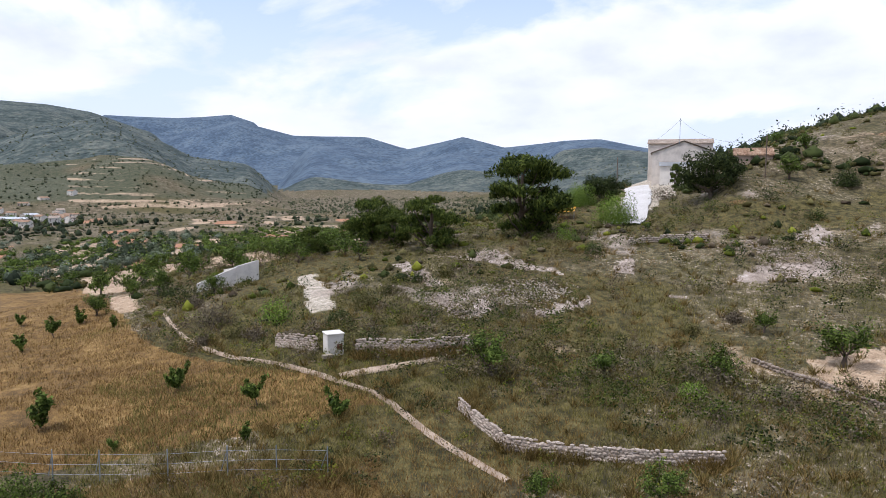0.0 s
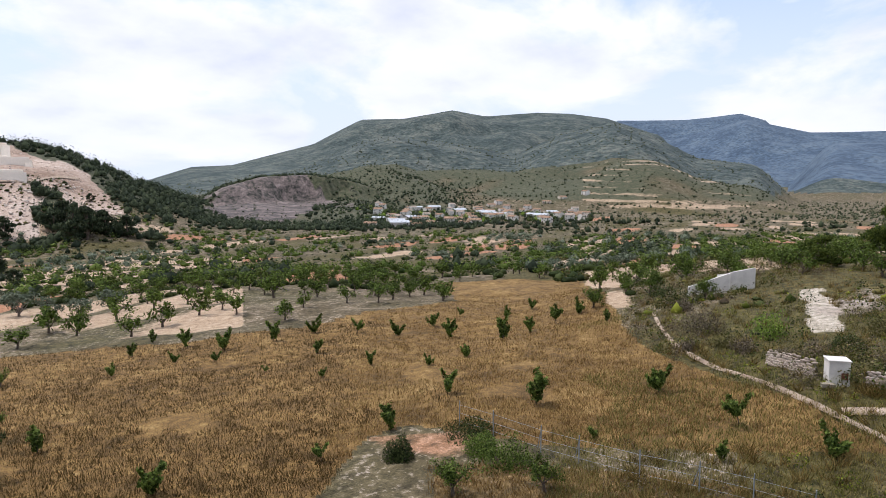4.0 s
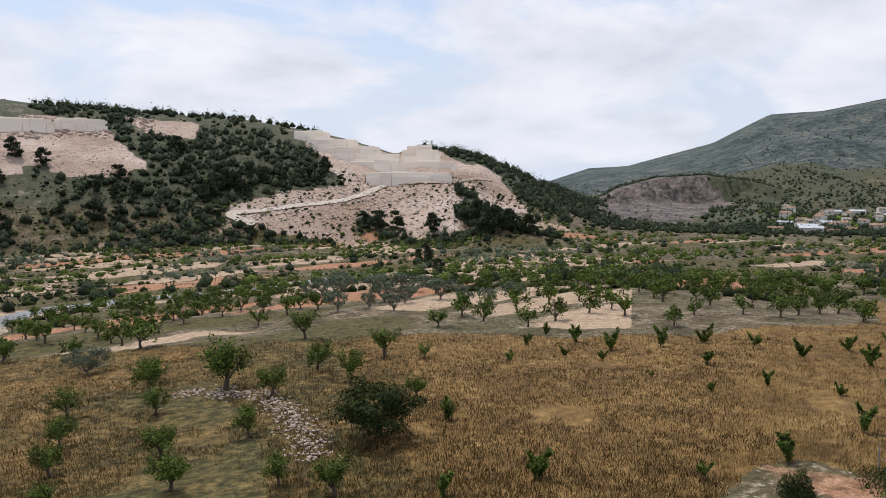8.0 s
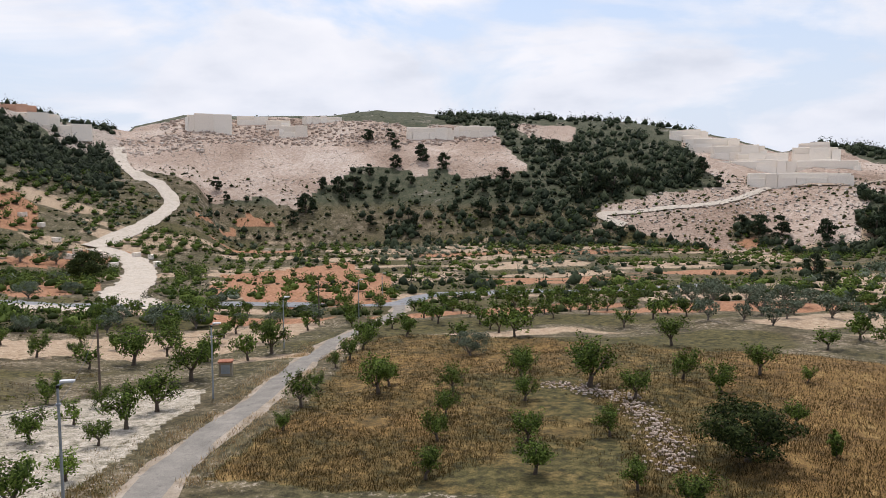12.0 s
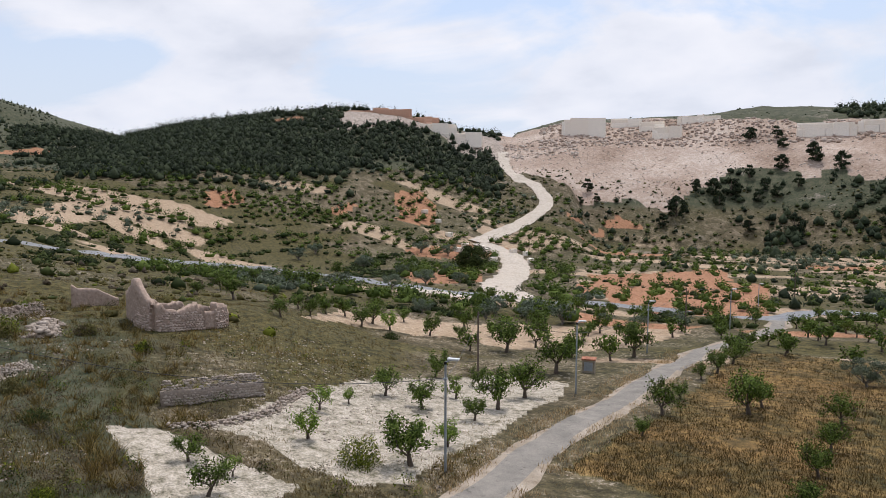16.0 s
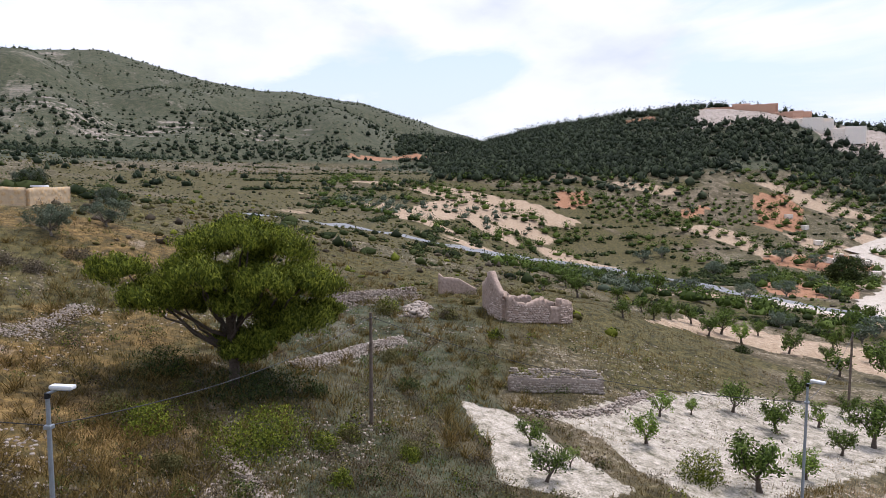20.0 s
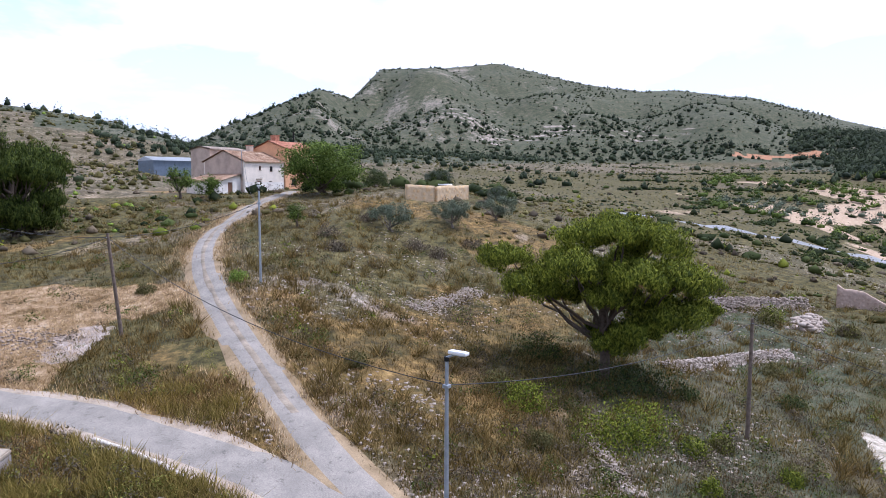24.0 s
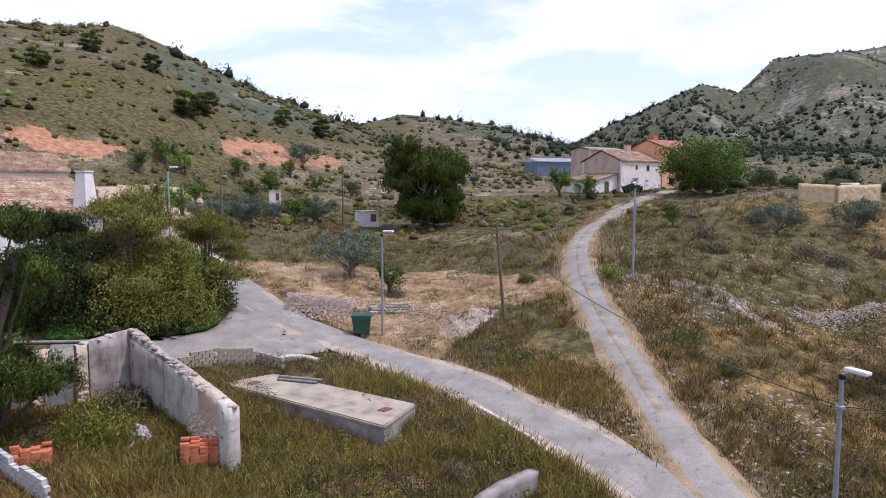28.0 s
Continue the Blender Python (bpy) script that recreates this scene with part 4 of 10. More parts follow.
def ribbon(name, line, width, material, label, category, lift=0.0, across=7, ragged=0.25, seed=1):
    """A strip of road or path laid on the ground along a curve, its edges uneven."""
    t = np.gradient(line, axis=0)
    t /= np.linalg.norm(t, axis=1)[:, None] + 1e-9
    n = np.stack([-t[:, 1], t[:, 0]], 1)
    s = np.linspace(-1, 1, across)
    far = np.hypot(line[:, 0], line[:, 1])
    left = width / 2 * (1 + ragged * rough(line[:, 0], line[:, 1], 3.0, seed, 3))
    right = width / 2 * (1 + ragged * rough(line[:, 0], line[:, 1], 3.0, seed + 9, 3))
    half = np.where(s[None, :] < 0, left[:, None], right[:, None])
    p = line[:, None, :] + n[:, None, :] * s[None, :, None] * half[:, :, None]
    z = height(p[..., 0].ravel(), p[..., 1].ravel()).reshape(p.shape[:2]) + lift + 0.0002 * far[:, None]
    z[:, 0] -= 0.12
    z[:, -1] -= 0.12
    k = across
    i = np.arange(len(line) - 1)[:, None] * k + np.arange(k - 1)[None, :]
    faces = np.stack([i, i + 1, i + k + 1, i + k], -1).reshape(-1, 4)
    ob = mesh_object(name, np.concatenate([p, z[..., None]], -1).reshape(-1, 3), faces, material, True)
    return tagged(ob, label, category, kind="structure")


for key, name, extra, label in (("lane", "verge", 0.65, "pale dusty shoulder along the lane"), ("fork", "verge", 0.8, "dry straw-coloured verge along the farm track")):
    line, width = ROAD_LINES[key]
    ribbon(name, line, width + extra, SHOULDER if key == "lane" else STRAW, label, "verge", 0.0, 7, 0.55, 77)
for key, name, material, label, category, ragged, lift in (
        ("lane", "lane", ASPHALT, "narrow worn grey asphalt lane with dusty edges", "road", 0.07, 0.03),
        ("fork", "farm_track", ASPHALT, "cracked tarmac farm track climbing to the houses", "road", 0.12, 0.035),
        ("spur", "lane_spur", ASPHALT, "short grey asphalt spur off the lane", "road", 0.1, 0.025),
        ("junction", "lane_junction", ASPHALT, "widened grey asphalt corner where the spur leaves the lane", "road", 0.08, 0.02),
        ("road", "road", ROAD_GREY, "two-lane grey asphalt country road", "road", 0.02, 0.04),
        ("yard_track", "gravel_track", GRAVEL_TRACK, "wide pale gravel track up to the quarry", "road", 0.2, 0.05),
        ("apron", "gravel_track", GRAVEL_TRACK, "pale gravel apron along the country road", "road", 0.35, 0.06),
        ("quarry_track", "gravel_track", GRAVEL_TRACK, "pale gravel track winding up the quarry hill", "road", 0.2, 0.1),
        ("quarry_ramp", "gravel_track", GRAVEL_TRACK, "pale haul ramp climbing across the quarry spoil", "road", 0.3, 0.3),
        ("quarry_ledge", "gravel_track", PATH_DIRT, "brown ledge track across the quarry spoil", "road", 0.3, 0.3),
        ("forecourt", "forecourt", YARD_WHITE, "white concrete forecourt before the farmhouse", "yard", 0.25, 0.12),
        ("footpath", "footpath", PATH_DIRT, "trodden pale dirt footpath", "path", 0.6, 0.0),
        ("footpath_wide", "footpath", PATH_DIRT, "stony bare strip beside the terrace wall", "path", 0.6, 0.03)):
    line, width = ROAD_LINES[key]
    ribbon(name, line, width, material, label, category, lift, 7, ragged, len(key))
ribbon("track_crown", ROAD_LINES["fork"][0][6:-6], 0.6, TRACK_CROWN, "brown dirt and dead grass between the wheel tracks", "road", 0.05, 5, 1.0, 79)


# ---- plants ----
RNG = np.random.default_rng(11)


def unit(v):
    return v / (np.linalg.norm(v, axis=-1, keepdims=True) + 1e-9)


def cards(centres, length, width, rng, lift=0.2, along=None, out=None):
    """Pointed leaves as small diamonds, one at each centre; out: the way that the crown's surface faces there."""
    n = len(centres)
    a = rng.normal(size=(n, 3)) if along is None else along + rng.normal(size=(n, 3)) * 0.45
    a[:, 2] += lift
    if out is None:
        a = unit(a)
        b = unit(np.cross(a, rng.normal(size=(n, 3))))
    else:
        face = unit(out + rng.normal(size=(n, 3)) * 0.42)
        a = unit(a - face * np.sum(a * face, 1, keepdims=True) * 0.85)
        b = unit(np.cross(face, a))
    length = np.broadcast_to(np.asarray(length, float), (n,)) * rng.uniform(0.6, 1.25, n)
    width = np.broadcast_to(np.asarray(width, float), (n,)) * rng.uniform(0.7, 1.25, n)
    v = np.stack([centres - a * length[:, None] / 2, centres + b * width[:, None] / 2, centres + a * length[:, None] / 2, centres - b * width[:, None] / 2], 1)
    return v.reshape(-1, 3), np.arange(4 * n).reshape(-1, 4)


def tube(points, radii, sides=6):
    """A tapered limb through points."""
    p = np.asarray(points, float)
    t = unit(np.gradient(p, axis=0))
    u = unit(np.cross(t, np.array([0.31, 0.87, 0.38])))
    w = np.cross(t, u)
    ang = np.linspace(0, 2 * np.pi, sides, endpoint=False)
    ring = u[:, None, :] * np.cos(ang)[None, :, None] + w[:, None, :] * np.sin(ang)[None, :, None]
    v = p[:, None, :] + ring * np.asarray(radii)[:, None, None]
    i = np.arange(len(p) - 1)[:, None] * sides + np.arange(sides)[None, :]
    j = np.arange(len(p) - 1)[:, None] * sides + (np.arange(sides)[None, :] + 1) % sides
    return v.reshape(-1, 3), np.stack([i, j, j + sides, i + sides], -1).reshape(-1, 4)


def joined(pieces):
    verts, faces, at = [], [], 0
    for v, f in pieces:
        verts.append(v)
        faces.append(f + at)
        at += len(v)
    return np.concatenate(verts), np.concatenate(faces)


def limb(start, direction, length, radius, rng, bend=0.25, up=0.15, n=5):
    p, d, out = np.array(start, float), unit(np.array(direction, float)), []
    for _ in range(n):
        out.append(p.copy())
        d = unit(d + rng.normal(size=3) * bend * 0.5 + np.array([0, 0, up * 0.4]))
        p = p + d * length / (n - 1)
    return np.array(out), np.linspace(radius, radius * 0.35, n)


def along_limb(points, rng, count, first=0.35, spread=0.1):
    s = rng.uniform(first, 1.0, count) * (len(points) - 1)
    i = np.minimum(s.astype(int), len(points) - 2)
    f = (s - i)[:, None]
    return points[i] * (1 - f) + points[i + 1] * f + rng.normal(size=(count, 3)) * spread


def orchard_tree(seed, tall, leaves, size, limbs=4, vase=0.75, trunk=0.22, spread=0.10):
    """Almond-like tree: short trunk, rising limbs, forked twigs, leaves along the twigs."""
    rng = np.random.default_rng(seed)
    wood, centres, ways = [], [], []
    lean = rng.normal(size=3) * [0.12, 0.12, 0]
    t, r = limb((0, 0, -0.15), (lean[0], lean[1], 1), tall * trunk + 0.15, tall * 0.028 + 0.02, rng, 0.15, 0.3)
    r = r * 1.0 + np.linspace(0.02, 0.015, len(r)) * tall
    wood.append(tube(t, r, 7))
    twigs = []
    turn = rng.uniform(0, 6.28)
    for k in range(limbs):
        ang = turn + 6.283 * k / limbs + rng.normal() * 0.3
        d = (math.cos(ang) * vase, math.sin(ang) * vase, rng.uniform(0.6, 1.1))
        l, lr = limb(t[-1] - [0, 0, rng.uniform(0, 0.06) * tall], d, tall * rng.uniform(0.36, 0.5), tall * 0.019, rng, 0.3, 0.25)
        wood.append(tube(l, lr, 5))
        twigs.append((l, 0.55))
        for q in range(5):
            s = l[rng.integers(2, 5)]
            d2 = unit(l[-1] - l[0]) + rng.normal(size=3) * 0.75 + [0, 0, 0.15]
            m, mr = limb(s, d2, tall * rng.uniform(0.2, 0.38), tall * 0.008, rng, 0.35, 0.2)
            wood.append(tube(m, mr, 4))
            twigs.append((m, 1.0))
    share = np.array([w for _, w in twigs])
    share = np.maximum((leaves * share / share.sum()).astype(int), 1)
    for (m, _), c in zip(twigs, share):
        centres.append(along_limb(m, rng, c, 0.2, tall * spread * 0.5))
        ways.append(np.repeat(unit(m[-1] - m[0])[None, :], c, 0))
    centres, ways = np.concatenate(centres), np.concatenate(ways)
    centres[:, 2] = np.maximum(centres[:, 2], tall * trunk * 0.6)
    k = tall / centres[:, 2].max()
    centres = centres * [1, 1, k]
    crown = cards(centres, size, size * 0.46, rng, 0.1, ways, unit(centres - [0, 0, tall * 0.5]) + [0, 0, 0.25])
    v, f = joined(wood)
    return (v * [1, 1, k], f), crown


def young_tree(seed, tall, leaves, size):
    rng = np.random.default_rng(seed)
    wood, centres, ways = [], [], []
    t, r = limb((0, 0, -0.1), (0, 0, 1), tall * 0.5, 0.022 * tall, rng, 0.3, 0.2)
    wood.append(tube(t, r, 5))
    for k in range(7):
        ang = rng.uniform(0, 6.28)
        m, mr = limb(t[rng.integers(1, 5)], (math.cos(ang), math.sin(ang), rng.uniform(0.5, 1.6)), tall * rng.uniform(0.3, 0.62), 0.009 * tall, rng, 0.25, 0.3)
        wood.append(tube(m, mr, 4))
        c = leaves // 7
        centres.append(along_limb(m, rng, c, 0.15, tall * 0.035))
        ways.append(np.repeat(unit(m[-1] - m[0])[None, :], c, 0))
    centres = np.concatenate(centres)
    k = tall / centres[:, 2].max()
    v, f = joined(wood)
    centres = centres * [1, 1, k]
    return (v * [1, 1, k], f), cards(centres, size, size * 0.42, rng, 0.2, np.concatenate(ways), unit(centres - [0, 0, tall * 0.4]) + [0, 0, 0.2])


def round_tree(seed, tall, leaves, size, wide=0.55, trunk=0.25, clumps=26, droop=0.1, base=0.25):
    """Olive- or carob-like tree: forked trunk and a crown of overlapping clumps."""
    rng = np.random.default_rng(seed)
    wood = []
    t, r = limb((0, 0, -0.15), (rng.normal() * 0.2, rng.normal() * 0.2, 1), tall * trunk + 0.15, tall * 0.05, rng, 0.3, 0.2)
    wood.append(tube(t, r + 0.01 * tall, 7))
    c = unit(rng.normal(size=(clumps, 3)))
    c[:, 2] = c[:, 2] * 0.8
    c = c * rng.uniform(0.45, 0.95, (clumps, 1)) * [tall * wide, tall * wide, tall * (1 - base) / 2] + [0, 0, tall * (1 + base) / 2]
    for q in c[:12]:
        m = np.linspace(t[-1], q, 5) + rng.normal(size=(5, 3)) * tall * 0.02
        wood.append(tube(m, np.linspace(tall * 0.02, tall * 0.006, 5), 5))
    each = leaves // clumps
    way = unit(rng.normal(size=(each * clumps, 3)))
    centres = np.repeat(c, each, 0) + way * (rng.uniform(0.1, 1, (each * clumps, 1)) ** 0.35) * tall * rng.uniform(0.13, 0.21, (clumps, 1)).repeat(each, 0) * [1, 1, 0.8]
    centres[:, 2] = np.maximum(centres[:, 2], tall * base * 0.45)
    crown = cards(centres, size, size * 0.42, rng, droop, None, way + unit(centres - [0, 0, tall * 0.5]) * 0.5)
    crown[0][:, 2] *= tall / max(crown[0][:, 2].max(), 1e-6)
    return joined(wood), crown


def broad_pine(seed, tall, wide, needles, size, low=0.2, hubs=170, lean=(0.0, 0.0), lobes=None, blade=0.24):
    """A full Aleppo pine: forked trunk, spreading limbs, each ending in a lobe of upturned needle tufts with dark gaps between the lobes."""
    rng = np.random.default_rng(seed)
    wood = []
    t, r = limb((0, 0, -0.3), (0.06, 0.02, 1), tall * 0.72, tall * 0.026, rng, 0.2, 0.3, 9)
    wood.append(tube(t, r + 0.006 * tall, 8))
    if lobes is None:
        n = max(10, hubs // 6)
        d = unit(rng.normal(size=(n, 3)))
        rad = rng.uniform(0.12, 0.2, n) * min(tall, wide)
        c = d * rng.uniform(0.45, 1.0, (n, 1)) ** 0.5 * [wide * 0.38, wide * 0.38, tall * (1 - low) * 0.40]
        c[:, :2] *= 1 - 0.3 * np.clip(c[:, 2:] / (tall * 0.4), -0.7, 1)
        c += [lean[0], lean[1], tall * (1 + low) / 2]
    else:
        c, rad = np.array(lobes, float)[:, :3], np.array(lobes, float)[:, 3]
    n = len(c)
    for q in c:
        k = int(np.clip(q[2] * 0.55 / tall / 0.72 * 8, 1 if lobes is None else 3, 7))
        bend = np.linspace(0, 1, 7)[:, None]
        m = t[k] * (1 - bend) + q * bend + np.array([0, 0, -0.05 * tall]) * np.sin(bend * math.pi) + rng.normal(size=(7, 3)) * 0.012 * tall
        wood.append(tube(m, np.linspace(tall * 0.013, tall * 0.004, 7), 5))
    tufts = max(3, hubs * 5 // n)
    way = unit(rng.normal(size=(n, tufts, 3)))
    way[..., 2] = np.where(way[..., 2] < -0.35, -0.5 * way[..., 2], way[..., 2])
    tip = c[:, None, :] + way * (rad[:, None, None] * rng.uniform(0.55, 1.12, (n, tufts, 1))) * [1.15, 1.15, 0.72]
    tip, way = tip.reshape(-1, 3), way.reshape(-1, 3)
    each = max(2, needles // len(tip))
    off = unit(rng.normal(size=(each * len(tip), 3))) * rng.uniform(0.1, 1, (each * len(tip), 1)) ** 0.5
    centres = np.repeat(tip, each, 0) + off * np.repeat(np.repeat(rad, tufts), each)[:, None] * 0.36 * [1, 1, 0.9]
    centres[:, 2] = np.maximum(centres[:, 2], 0.05 * tall)
    face = np.repeat(way, each, 0)
    crown = cards(centres, size, size * blade, rng, 0.9, face, face + off * 0.7)
    k = tall / crown[0][:, 2].max()
    v, f = joined(wood)
    return (v * [1, 1, k], f), (crown[0] * [1, 1, k], crown[1])


def bush_shape(seed, tall, leaves, size, wide=0.6, upright=0.5):
    rng = np.random.default_rng(seed)
    d = unit(rng.normal(size=(leaves, 3)))
    d[:, 2] = np.abs(d[:, 2])
    lump = 1 + 0.25 * np.sin(d[:, 0] * 5 + seed) * np.cos(d[:, 1] * 4 + seed)
    c = d * (rng.uniform(0, 1, (leaves, 1)) ** 0.4) * [tall * wide, tall * wide, tall] * lump[:, None]
    return cards(c, size, size * 0.38, rng, upright, d, d + [0, 0, 0.2])


def thing(name, label, category, group=""):
    return tagged(new(name), label, category, group)


def under(parent, ob, label=""):
    ob.parent = parent
    return tagged(ob, label)


def tree_kind(name, shape, leaf, bark, label, category, group=""):
    """A pattern tree at the origin; copies of it are set out, then the pattern goes."""
    root = thing(name, label, category, group)
    (tv, tf), (cv, cf) = shape
    under(root, mesh_object("trunk", tv, tf, bark, True))
    under(root, mesh_object("crown", cv, cf, leaf))
    root["tall"] = float(cv[:, 2].max())
    return root


def place_tree(pattern, bearing, distance, tall, sink=0.05, spin=None, wide=1.0):
    x, y = spot(bearing, distance)
    k = tall / pattern["tall"]
    m = Matrix.Translation((x, y, ground_z(x, y) - sink)) @ Matrix.Rotation(RNG.uniform(0, 6.28) if spin is None else spin, 4, "Z") @ Matrix.Diagonal((k * wide, k * wide, k, 1))
    return copy_thing(pattern, m)


def drop_pattern(ob):
    for o in [*ob.children_recursive, ob]:
        bpy.data.objects.remove(o)


